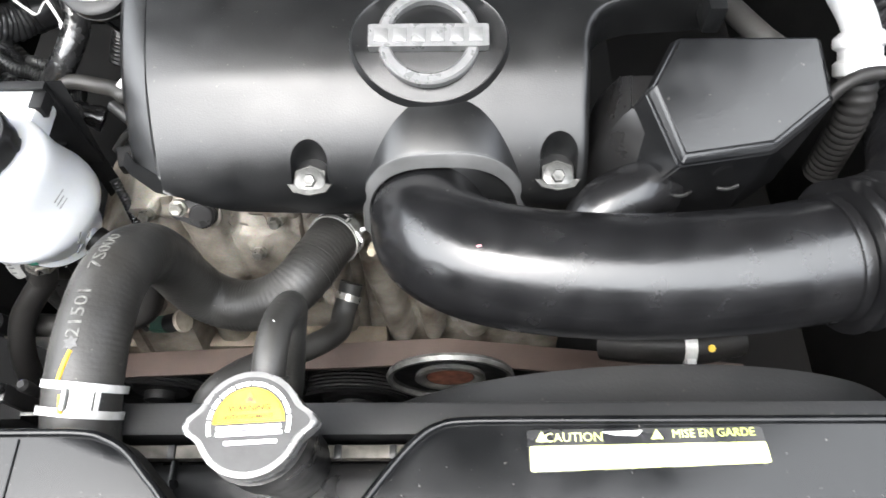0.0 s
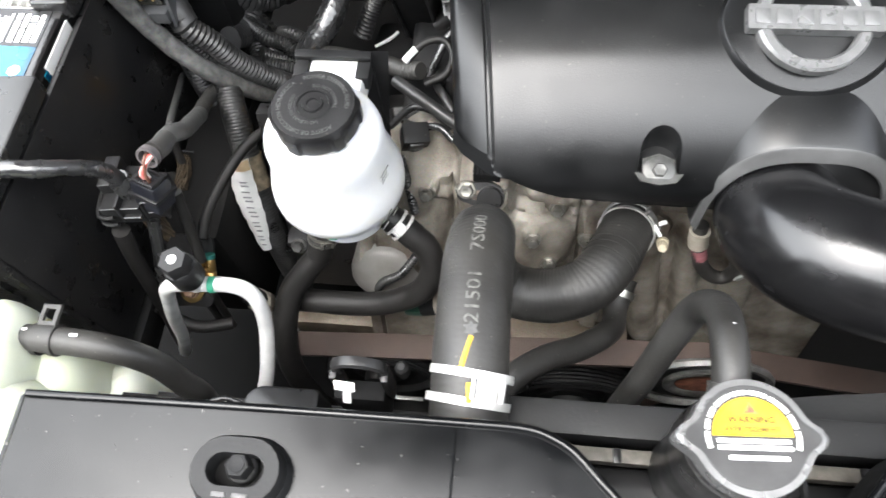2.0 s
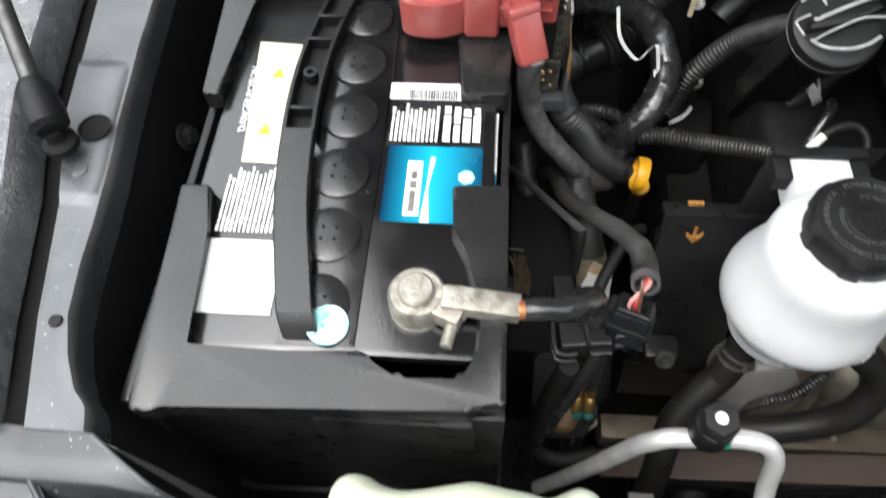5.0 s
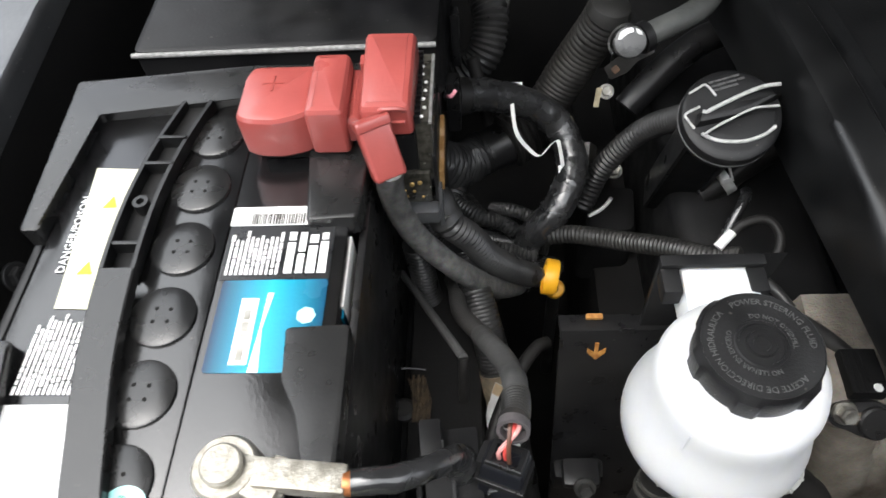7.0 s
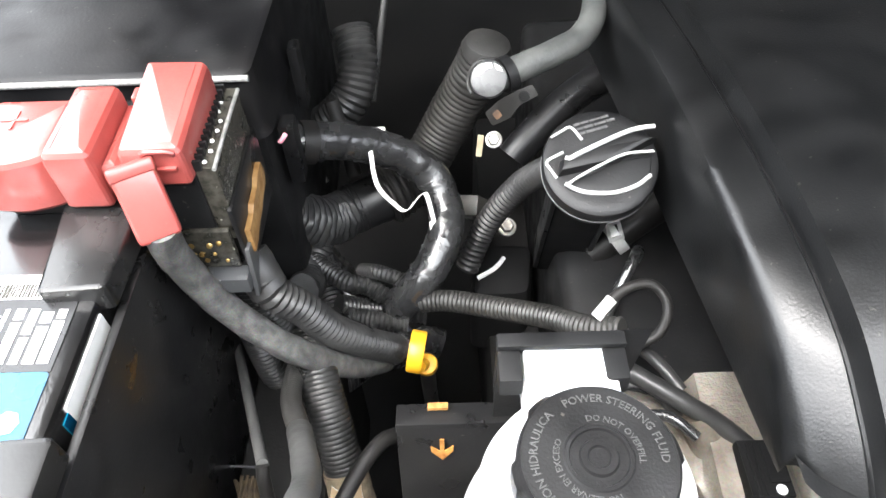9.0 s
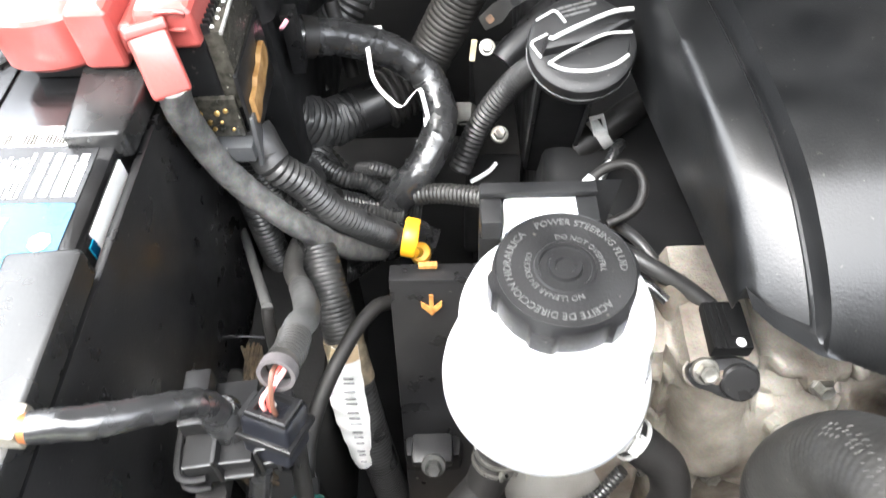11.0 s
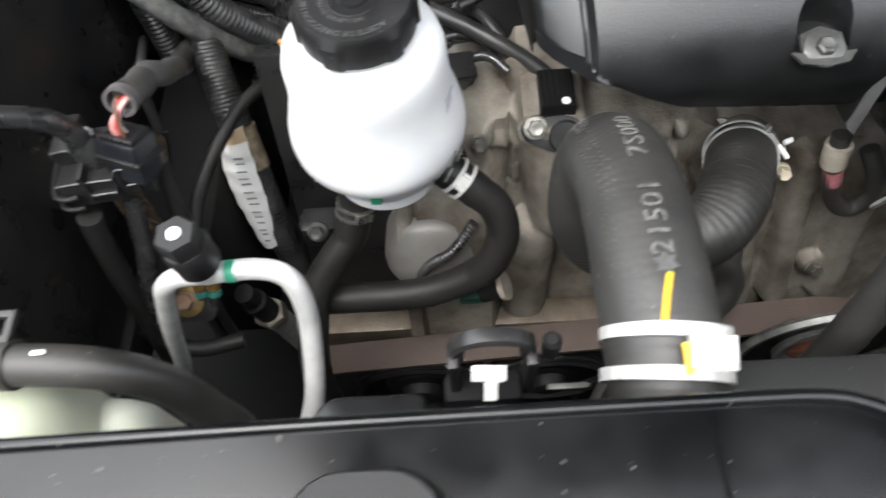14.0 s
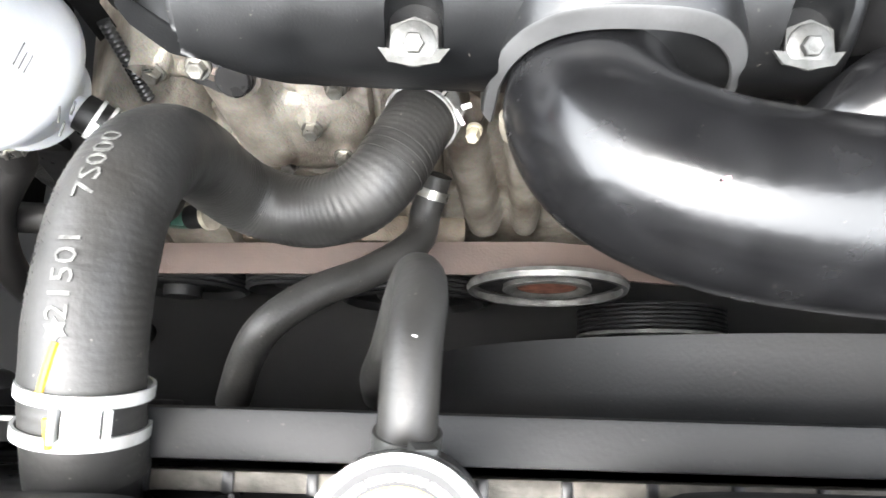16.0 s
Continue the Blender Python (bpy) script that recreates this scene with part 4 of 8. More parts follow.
def pulley(x, y, z, r, label, grooves=True, face=M_DULL, hub=M_DULL):
    p = thing("pulley", label, "pulley", (x, y, z), group="belt pulleys")
    prof = [(r * 0.9, 0.0)]
    for k in range(6):
        prof += [(r, 0.002 + 0.004 * k), (r, 0.004 + 0.004 * k), (r - (0.003 if grooves else 0), 0.005 + 0.004 * k)]
    m = axis_to((x, y + 0.026, z), (x, y - 1, z))
    part("rim", turned(prof + [(r, 0.027), (r * 0.93, 0.029), (r * 0.88, 0.022), (r * 0.55, 0.018), (r * 0.5, 0.024), (r * 0.3, 0.025)], m, seg=56), face, p)
    part("hub", turned([(r * 0.3, 0.02), (r * 0.28, 0.034), (r * 0.12, 0.036)], m, seg=32), hub, p)
    return p


idler = thing("pulley", "dark pulley with light worn rings and a rusty hub", "pulley", (0.004, 0.2, 0.694), group="belt pulleys")
im = axis_to((0.004, 0.202, 0.674), (0.004, -0.798, 0.71))
M_WRING = mat("worn_bare_ring", (0.22, 0.22, 0.21), (0.08, 0.08, 0.075), rough=0.4, metal=0.5, scale=60)
part("rim", turned([(0.056, -0.003), (0.062, -0.003), (0.0635, 0.0), (0.062, 0.004), (0.0585, 0.004), (0.057, 0.0)], im, seg=64, close=False), M_WRING, idler, "light worn rim")
part("web", turned([(0.058, -0.004), (0.050, -0.006), (0.036, -0.006), (0.033, 0.0), (0.02, 0.0)], im, seg=56), M_DULL, idler)
part("inner_ring", turned([(0.024, -0.002), (0.034, -0.002), (0.035, 0.002), (0.033, 0.003), (0.029, 0.003), (0.026, 0.001), (0.024, 0.0)], im, seg=56, close=False), M_WRING, idler, "bright inner ring")
part("hub", turned([(0.024, -0.002), (0.023, 0.0), (0.012, 0.001)], im, seg=40), mat("rusty_hub", (0.28, 0.10, 0.06), (0.14, 0.06, 0.04), rough=0.7, scale=90), idler, "rusty hub")
pulley(-0.20, 0.205, 0.615, 0.050, "black grooved accessory pulley")
pulley(-0.31, 0.205, 0.605, 0.058, "black grooved power steering pulley")
pulley(-0.105, 0.205, 0.56, 0.070, "dark crank pulley low in the bay")
crank = pulley(0.128, 0.182, 0.524, 0.072, "large black grooved pulley with a pale worn rim")
part("worn_ring", turned([(0.066, 0.027), (0.0722, 0.0265), (0.0725, 0.030), (0.066, 0.031)], axis_to((0.128, 0.208, 0.524), (0.128, -0.8, 0.524)), seg=64, close=False), M_WRING, crank, "pale worn rim")
fan = thing("cooling_fan", "black plastic fan blades inside the shroud", "fan", (0.16, 0.128, 0.646))
for k in range(9):
    a = 2 * math.pi * k / 9 + 0.3
    mm = pose(0.16, 0.128, 0.646) @ Matrix.Rotation(a, 4, "Y") @ pose(0, 0, 0, 0, 0, 35)
    part("blade", block(-0.035, 0.035, -0.003, 0.003, 0.05, 0.195, bevel=0.002, m=mm), M_BLACK, fan)
part("hub", turned([(0.06, 0), (0.06, 0.03), (0.03, 0.035)], axis_to((0.16, 0.150, 0.646), (0.16, 0, 0.646)), seg=32), M_CAST, fan)

# ---- engine cover ----
cover = thing("engine_cover", "satin black plastic engine cover with a silver badge and bolts", "engine cover", (-0.05, 0.4, 0.9))
front = spline([(0, 0.262, 0.893), (0, 0.2575, 0.906), (0, 0.2555, 0.920), (0, 0.2565, 0.931), (0, 0.2615, 0.9425), (0, 0.271, 0.9545), (0, 0.285, 0.9665), (0, 0.303, 0.978), (0, 0.325, 0.989), (0, 0.36, 0.998), (0, 0.42, 1.006), (0, 0.50, 1.010), (0, 0.60, 1.008)], 0.0025)
BOLTS = ((-0.091, 0.262), (0.078, 0.265))


def cover_x(y):
    left = -0.196 - 0.11 * max(0, y - 0.27)
    return left, float(np.interp(y, [0.3, 0.340, 0.352, 0.360, 0.366, 0.370, 0.374, 0.6], [0.097, 0.0985, 0.1015, 0.107, 0.115, 0.130, 0.192, 0.192]))


def cover_z(x, y, z):
    d = max(0, -0.05 - x)
    z -= 0.5 * d * d
    return z


PW = 0.0128


def pocket_gap(x, y):
    """The nearest bolt pocket: distance outside its wall, and the point of the wall."""
    best = None
    for bx, by in BOLTS:
        yc = by + 0.0065
        dx, dy = x - bx, max(0, y - yc)
        d = math.hypot(dx, dy)
        if d > 1e-6 and (best is None or d - PW < best[0]):
            best = (d - PW, bx + dx / d * PW, (yc + dy / d * PW) if y > yc else y)
    return best or (-PW, x, y)


fy, fz = [q.y for q in front], [q.z for q in front]
turn_row = min(range(len(front)), key=lambda i: front[i].y)


def top_z(x, y):
    return cover_z(x, y, float(np.interp(y, fy[turn_row:], fz[turn_row:])))


def hem(x):
    """The height of the lower edge, which rises to the side."""
    return float(np.interp(x, [-0.23, -0.205, -0.185, -0.15, -0.10, 0.0, 0.2], [0.940, 0.934, 0.926, 0.911, 0.905, 0.897, 0.897]))


bm = bmesh.new()
cols = 150
grid = []
for i, p in enumerate(front):
    xl, xr = cover_x(p.y)
    row = []
    drop = -0.022 - 0.05 * min(1, max(0, (p.y - 0.262) / 0.05))
    side = cover_z(xl, p.y, p.z)
    for dx, dz in ((-0.0285, drop), (-0.029, drop * 0.7), (-0.0285, -0.018), (-0.0265, -0.0125), (-0.022, -0.0105), (-0.005, -0.010), (-0.0035, -0.0115), (-0.002, -0.0115), (-0.0005, -0.006)):
        row.append([xl + dx, p.y + 0.020 * (dx / 0.029) ** 2, max(hem(xl + dx) - (0.02 if p.y > 0.27 else 0.0), side + dz)])
    for k in range(cols + 1):
        x, y = xl + (xr - xl) * k / cols, p.y
        z = cover_z(x, y, p.z)
        if z > 0.938:
            d, wx, wy = pocket_gap(x, y)
            if abs(d) < 0.0014:
                x, y = wx, wy
                z = top_z(x, y)
        edge = min(1, (xr - x) / 0.004)
        row.append([x, y, max(hem(x), z) - 0.003 * (1 - edge) ** 2])
    for dx, dz in ((0.0012, -0.006), (0.0015, -0.014), (0.0015, -0.035)):
        row.append([xr + dx, p.y, max(0.89, cover_z(xr, p.y, p.z) + dz)])
    grid.append(row)
for i in range(len(grid) - 2, -1, -1):
    for k in range(len(grid[0])):
        if grid[i][k][2] == hem(grid[i][k][0]) and i < turn_row + 6:
            grid[i][k][1] = grid[i + 1][k][1]
vs = [[bm.verts.new(q) for q in r] for r in grid]
for a, b in zip(vs, vs[1:]):
    for k in range(len(a) - 1):
        quad = (a[k], a[k + 1], b[k + 1], b[k])
        if all(v.co.z > 0.9385 and pocket_gap(v.co.x, v.co.y)[0] < 1e-5 for v in quad):
            continue
        bm.faces.new(quad)
bmesh.ops.remove_doubles(bm, verts=bm.verts, dist=0.00005)
part("shell", bm, M_COVER, cover, "moulded satin black shell", sharp=40)
for bx, by in BOLTS:
    wall = []
    ring = [(bx - PW, 0.2595), (bx - PW, by + 0.0065)] + [(bx - PW * math.cos(math.pi * k / 24), by + 0.0065 + PW * math.sin(math.pi * k / 24)) for k in range(1, 24)] + [(bx + PW, by + 0.0065), (bx + PW, 0.2595)]
    part("pocket", strip([[(x, y, max(0.9405, top_z(x, y) + 0.0001)), (x * 0.97 + bx * 0.03, y * 0.97 + (by + 0.0065) * 0.03, max(0.9402, top_z(x, y) - 0.0008)), (x * 0.95 + bx * 0.05, y * 0.95 + (by + 0.0065) * 0.05, 0.9402)] for x, y in ring]), M_COVER, cover, "recess round a bolt")
    part("pocket_floor", slab([(x, max(y, 0.2585)) for x, y in ring], 0.9385, 0.9405), M_COVER, cover)
# vault over the duct
def arch(yc, zc, half, lean, drop):
    out = []
    for k in range(61):
        x = -1 + 2 * k / 60
        q = max(0.0, 1 - abs(x) ** 2.8) ** (1 / 2.8)
        out.append((half * x, yc - lean * (1 - q), zc - drop * (1 - q)))
    return out


rings = [arch(0.330, 0.9800, 0.0610, 0.010, 0.095), arch(0.300, 0.9775, 0.0605, 0.010, 0.090), arch(0.2655, 0.9715, 0.0595, 0.011, 0.080), arch(0.2640, 0.9705, 0.0590, 0.011, 0.079)]
part("duct_arch", strip(rings), M_COVER, cover, "arched opening over the air duct")
# Lip of the arch, in a lighter grey than the shell.
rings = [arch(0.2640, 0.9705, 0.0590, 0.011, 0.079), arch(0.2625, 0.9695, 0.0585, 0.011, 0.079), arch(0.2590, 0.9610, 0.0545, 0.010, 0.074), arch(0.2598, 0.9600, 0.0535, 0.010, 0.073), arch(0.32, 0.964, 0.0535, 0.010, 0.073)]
part("arch_lip", strip(rings), mat("light_grey_edge", (0.055, 0.055, 0.055), (0.08, 0.08, 0.08), rough=0.4), cover, "light grey lip")
for bx, by in BOLTS:
    bo = part("bolt", bolted((bx, by - 0.002, 0.9430), (bx, by - 0.03, 1.02), 0.0047, 0.0052, 2.1), M_ZDULL, cover, "zinc flange bolt")
    ear = [(bx - 0.0155, by - 0.0035), (bx - 0.011, by - 0.0095), (bx, by - 0.0115), (bx + 0.011, by - 0.0095), (bx + 0.0155, by - 0.0035), (bx + 0.0105, by - 0.004), (bx + 0.010, by + 0.006), (bx, by + 0.010), (bx - 0.010, by + 0.006), (bx - 0.0105, by - 0.004)]
    part("washer", slab([(a, (b - by) * 1.0) for a, b in ear], 0.0005, 0.0022, m=pose(0, by, 0.942, 12, 0, 0)), M_ZDULL, bo, "bright lock plate with two ears")
# raised oval pad under the badge
PAD = (-0.0088, 0.3372, 0.0525, 0.0400)
rings = []
for k in range(73):
    a = 2 * math.pi * k / 72
    c, d = math.cos(a), math.sin(a)
    rings.append([(PAD[0] + PAD[2] * f * c, PAD[1] + PAD[3] * f * d, top_z(PAD[0] + PAD[2] * f * c, PAD[1] + PAD[3] * f * d) + h) for f, h in ((1.03, -0.0008), (1.0, 0.0034), (0.985, 0.0042), (0.965, 0.0034), (0.70, 0.0036), (0.35, 0.0038), (0.02, 0.0038))])
part("badge_pad", strip(rings), M_COVER, cover, "raised oval pad round the badge")
# badge
part("leg", block(0.178, 0.191, 0.355, 0.376, 0.980, 1.0035, bevel=0.003), M_COVER, cover, "short leg at the corner")
badge_m = pose(-0.0089, 0.3358, 0.9985, 15, 0, 0)
badge = part("badge", turned([(0.0340, -0.003), (0.0340, 0.0025), (0.0325, 0.0042), (0.0275, 0.0042), (0.0260, 0.0025), (0.0260, -0.003)], badge_m, seg=64, close=False), M_BADGE, cover, "bright silver ring badge with a crossbar")
part("bar", slab(rounded([(-0.0395, -0.0085), (0.0395, -0.0085), (0.0395, 0.0075), (-0.0395, 0.0075)], 0.001), -0.002, 0.0055, 0.001, m=badge_m), M_BADGE, badge, "silver crossbar")
for k in range(6):
    x = -0.031 + 0.0124 * k
    part("mark", slab(rounded([(x - 0.0045, -0.0052), (x + 0.0045, -0.0052), (x + 0.0045, 0.0045), (x - 0.0045, 0.0045)], 0.001), 0.0055, 0.0062, 0.0002, m=badge_m), M_BADGE, badge, "small raised shape")

# ---- air duct and air box ----
duct = thing("air_duct", "large glossy black plastic intake duct", "air duct", (0.1, 0.19, 0.92))
part("duct", pipe([(0.004, 0.33, 0.885), (0.002, 0.295, 0.892), (-0.006, 0.263, 0.908), (-0.011, 0.237, 0.925), (0.002, 0.211, 0.940), (0.042, 0.193, 0.947), (0.113, 0.185, 0.949), (0.184, 0.188, 0.949), (0.225, 0.194, 0.949), (0.244, 0.197, 0.949)], 0.0395, seg=48, step=0.006), M_TUBE, duct)
part("collar", pipe([(0.238, 0.196, 0.949), (0.2450, 0.1972, 0.949)], 0.0408, seg=48), M_TUBE, duct, "raised end collar")
part("scratch", slab([(0.020, 0), (0.0225, 0.0006), (0.022, 0.0016), (0.0195, 0.001)], 0, 0.0006, m=pose(0.0, 0.187, 0.9868)), M_PINK, duct, "small pink scuff")
bellows = thing("air_hose", "black rubber concertina air hose", "hose", (0.33, 0.25, 0.9))
part("bellows", pipe([(0.246, 0.1975, 0.949), (0.262, 0.2005, 0.949), (0.285, 0.207, 0.949), (0.315, 0.225, 0.949), (0.340, 0.262, 0.948), (0.352, 0.32, 0.945), (0.356, 0.40, 0.940)], 0.0490, seg=48, corr=(0.0105, 0.0055)), M_TUBE, bellows, sharp=80)

abox = thing("resonator_box", "black plastic air resonator with a faceted flat lid", "air box", (0.19, 0.3, 0.95))
ap = [(0.152, 0.327), (0.133, 0.293), (0.153, 0.256), (0.210, 0.264), (0.244, 0.287), (0.243, 0.329)]
bm = bmesh.new()
az = {0: 1.006, 1: 1.001, 2: 0.978, 3: 0.980, 4: 0.996, 5: 1.004}
hi = [bm.verts.new((x, y, az[i])) for i, (x, y) in enumerate(ap)]
cen = Vector((0.19, 0.30))
mid = [bm.verts.new((x + (x - cen.x) * 0.075, y + (y - cen.y) * 0.12, az[i] - 0.0055)) for i, (x, y) in enumerate(ap)]
lo = [bm.verts.new((x + (x - cen.x) * 0.05 + (-0.03 if i in (1, 2) else 0), y + (y - cen.y) * 0.05, 0.90)) for i, (x, y) in enumerate(ap)]
fs = [bm.faces.new(hi)]
for a, b in ((mid, hi), (lo, mid)):
    for k in range(6):
        fs.append(bm.faces.new((a[k], a[(k + 1) % 6], b[(k + 1) % 6], b[k])))
bmesh.ops.bevel(bm, geom=[e for e in bm.edges if not (e.verts[0] in lo and e.verts[1] in lo)], offset=0.0016, segments=3, affect="EDGES")
part("body", bm, mat("glossy_box_plastic", (0.004, 0.0042, 0.0047), spec=0.5, rough=0.22, rvar=0.05, bump=0.06, dust=DUST, dust_amt=0.12, stain=0.06), abox, sharp=25)
part("side_chamber", swell(rounded([(0.106, 0.285), (0.135, 0.262), (0.165, 0.262), (0.165, 0.335), (0.112, 0.335)], 0.008), [(0.89, -0.004), (0.94, 0.0), (0.972, 0.010), (0.980, 0.016)]), M_BLACK, abox)
for x0, y0 in ((0.158, 0.2475), (0.190, 0.2525)):
    part("lid_clip", pipe([(x0 - 0.006, y0, 0.944), (x0, y0 - 0.0025, 0.9465), (x0 + 0.007, y0, 0.9475)], 0.0012, seg=8), M_BLACK, abox, "small shiny lid clip")
elbow = thing("resonator_elbow", "black plastic elbow beside the air duct", "elbow", (0.12, 0.24, 0.92))
part("pipe", pipe([(0.090, 0.220, 0.915), (0.100, 0.232, 0.932), (0.113, 0.243, 0.940), (0.132, 0.252, 0.940), (0.148, 0.262, 0.928)], 0.0205, seg=36, step=0.003), M_TUBE, elbow)
part("seam", clamp_ring(bmesh.new(), (0.0965, 0.2275, 0.9268), (0.1025, 0.2345, 0.9335), 0.0205, 0.0030, 0.0014), M_TUBE, elbow, "raised seam ring")
part("seam", pipe([(0.112 + 0.0009 * k, 0.236 + 0.0024 * k, 0.9580 - 0.0002 * (k - 5) ** 2) for k in range(9)], 0.0009, seg=8), M_TUBE, elbow, "moulded seam line")

# silver pipes beyond the air box
acp = thing("air_conditioning_pipe", "dull aluminium pipe with a crimped fitting", "pipe", (0.275, 0.33, 0.95))
part("pipe", pipe([(0.262, 0.43, 1.00), (0.270, 0.37, 1.003), (0.276, 0.342, 0.998), (0.278, 0.325, 0.985)], 0.0115), M_ALU, acp)
part("fitting", turned([(0.013, 0), (0.0165, 0.002), (0.0165, 0.010), (0.0135, 0.012), (0.0135, 0.018), (0.0165, 0.020), (0.0165, 0.026), (0.012, 0.03)], axis_to((0.2795, 0.318, 0.978), (0.276, 0.345, 0.999)), seg=28), M_ALU, acp, "crimped fitting")
part("hose", pipe([(0.279, 0.322, 0.98), (0.283, 0.306, 0.955), (0.29, 0.30, 0.89)], 0.0125, corr=(0.006, 0.001)), M_RUBBER, acp, "ribbed black hose")
solo("vacuum_hose", pipe([(0.244, 0.290, 0.98), (0.256, 0.298, 0.994), (0.275, 0.303, 0.999), (0.31, 0.300, 0.995), (0.36, 0.29, 0.98)], 0.0045), M_RUBBER, "thin black hose beside the air box", "hose")
solo("coolant_pipe", pipe([(0.215, 0.42, 0.95), (0.24, 0.37, 0.955), (0.262, 0.352, 0.955), (0.275, 0.345, 0.94)], 0.009), M_HOSE, "grey hose with a light clip behind the air box", "hose")


# ---- upper radiator hose ----
rhose = thing("radiator_hose", "thick grey-black upper radiator hose with printed part numbers", "hose", (-0.2, 0.14, 0.96))
HP = [(-0.199, 0.082, 0.9565), (-0.2, 0.105, 0.9645), (-0.2005, 0.130, 0.9685), (-0.2005, 0.155, 0.9680), (-0.2005, 0.180, 0.9615), (-0.2, 0.202, 0.9455), (-0.2, 0.2175, 0.9200), (-0.2, 0.2245, 0.890), (-0.198, 0.2250, 0.862), (-0.190, 0.2220, 0.839), (-0.173, 0.2180, 0.829), (-0.150, 0.2150, 0.833), (-0.127, 0.2190, 0.842), (-0.112, 0.2320, 0.846), (-0.102, 0.2500, 0.843), (-0.094, 0.2680, 0.837), (-0.088, 0.2830, 0.828)]
part("hose", pipe(HP, 0.0206, seg=48, step=0.0009, rough=0.0003, weave=(0.0034, 0.00010, 0.19)), M_HOSE, rhose, sharp=80)
hp = spline(HP, 0.002)
hf = frames_of(hp)


def on_hose(start, radius, size, turn=0.0):
    """Places writing along the hose: its x runs along the path, its y round it."""
    def warp(x, y, z):
        i = min(len(hp) - 1, max(0, round((start + x) / 0.002)))
        c, (t, n, b) = hp[i], hf[i]
        off = (start + x) - 0.002 * i
        a = turn + y / radius
        return c + t * off + (n * math.cos(a) - b * math.sin(a)) * (radius + z)
    return warp


weave = bmesh.new()
rng = random.Random(11)
for k in range(96):
    st, tn = 0.050 + 0.0030 * (k // 3) + rng.uniform(-0.0005, 0.0005), 0.66 + 0.13 * (k % 3) + rng.uniform(-0.03, 0.03) + 0.1 * math.sin(k * 0.13)
    if rng.random() < 0.3:
        continue
    w0 = on_hose(st, 0.0205, 0, tn)
    ln = rng.uniform(0.0010, 0.0022)
    a, b = w0(-ln * 0.35, -ln / 2, 0), w0(ln * 0.35, ln / 2, 0)
    tube(weave, [a, (a + b) / 2 + (w0(0, 0, 0.0002) - w0(0, 0, 0)), b], 0.0003, seg=5, step=0.0012)
tagged(part("woven_marks", weave, M_WEAVE, rhose, "pale woven thread marks"), "pale woven thread marks", kind="stuff")
part("part_number", letters("21501", 0.0108, on_hose(0.0665, 0.0209, 0.011, 0.0), 0.0003), M_GREYINK, rhose, "worn grey printed number")
part("part_number", letters("7S000", 0.0108, on_hose(0.1035, 0.0209, 0.011, 0.0), 0.0003), M_GREYINK, rhose, "worn grey printed number")
mk = part("maker_mark", slab([((0.0044 if k % 2 else 0.0026) * math.cos(math.pi * k / 6), (0.0044 if k % 2 else 0.0026) * math.sin(math.pi * k / 6)) for k in range(12)], 0, 0.0004), M_EMBOSS, rhose, "grey star print")
mkm = axis_to(on_hose(0.0505, 0.0206, 0)(0, 0, 0), on_hose(0.0505, 0.0206, 0)(0, 0, 1))
for v in mk.data.vertices:
    v.co = mkm @ v.co
part("paint_mark", pipe([on_hose(0.0325, 0.0205, 0, 0.20)(0, 0, 0), on_hose(0.0395, 0.0205, 0, 0.10)(0, 0, 0), on_hose(0.0470, 0.0205, 0, -0.02)(0, 0, 0)], 0.0013, seg=8), M_YLAB, rhose, "yellow paint stripe")
part("paint_mark", slab(rounded([(-0.002, -0.0025), (0.002, -0.0025), (0.002, 0.0025), (-0.002, 0.0025)], 0.001), 0, 0.0006, m=axis_to((-0.0885, 0.2480, 0.8545), (-0.080, 0.228, 0.875))), M_CREAM, rhose, "cream paint dot")
for k in (27, 24, 21):
    part("crease", clamp_ring(bmesh.new(), hp[len(hp) - k], hp[len(hp) - k + 1], 0.0203, 0.0022, 0.0009), M_HOSE, rhose, "raised rubber ring")


def spring_clamp(at, to, r, w, label, face=(0, 0, 1), material=M_CLAMP):
    """A flat spring clamp: two bands, a bridge and two upright tongues."""
    c = thing("hose_clamp", label, "clamp", at, group="hose clamps")
    m = axis_to(at, to)
    d = (Vector(to) - Vector(at)).normalized()
    bm = bmesh.new()
    for k in (-1, 1):
        lathe(bm, [(r, k * w * 0.37 - w * 0.115), (r + 0.0012, k * w * 0.37 - w * 0.115), (r + 0.0012, k * w * 0.37 + w * 0.115), (r, k * w * 0.37 + w * 0.115), (r, k * w * 0.37 - w * 0.115)], m, seg=40, close=False)
    part("band", bm, material, c)
    loc = m.to_3x3().inverted() @ Vector(face)
    mt = m @ Matrix.Rotation(math.atan2(loc.y, loc.x), 4, "Z")
    rows = []
    for k in range(9):
        a = radians(-14 + 3.5 * k)
        rows.append([mt @ Vector((rr * math.cos(a), rr * math.sin(a), zz)) for rr, zz in ((r + 0.0008, -w * 0.34), (r + 0.0022, -w * 0.34), (r + 0.0022, w * 0.34), (r + 0.0008, w * 0.34), (r + 0.0008, -w * 0.34))])
    bm = strip(rows)
    part("bridge", bm, material, c)
    for sgn in (-1, 1):
        mm = mt @ Matrix.Rotation(radians(19) * sgn, 4, "Z")
        part("tongue", block(r, r + min(0.0048, r * 0.36), -0.0009, 0.0009, -w * 0.30, w * 0.30, bevel=0.0005, m=mm), material, c)
    return c


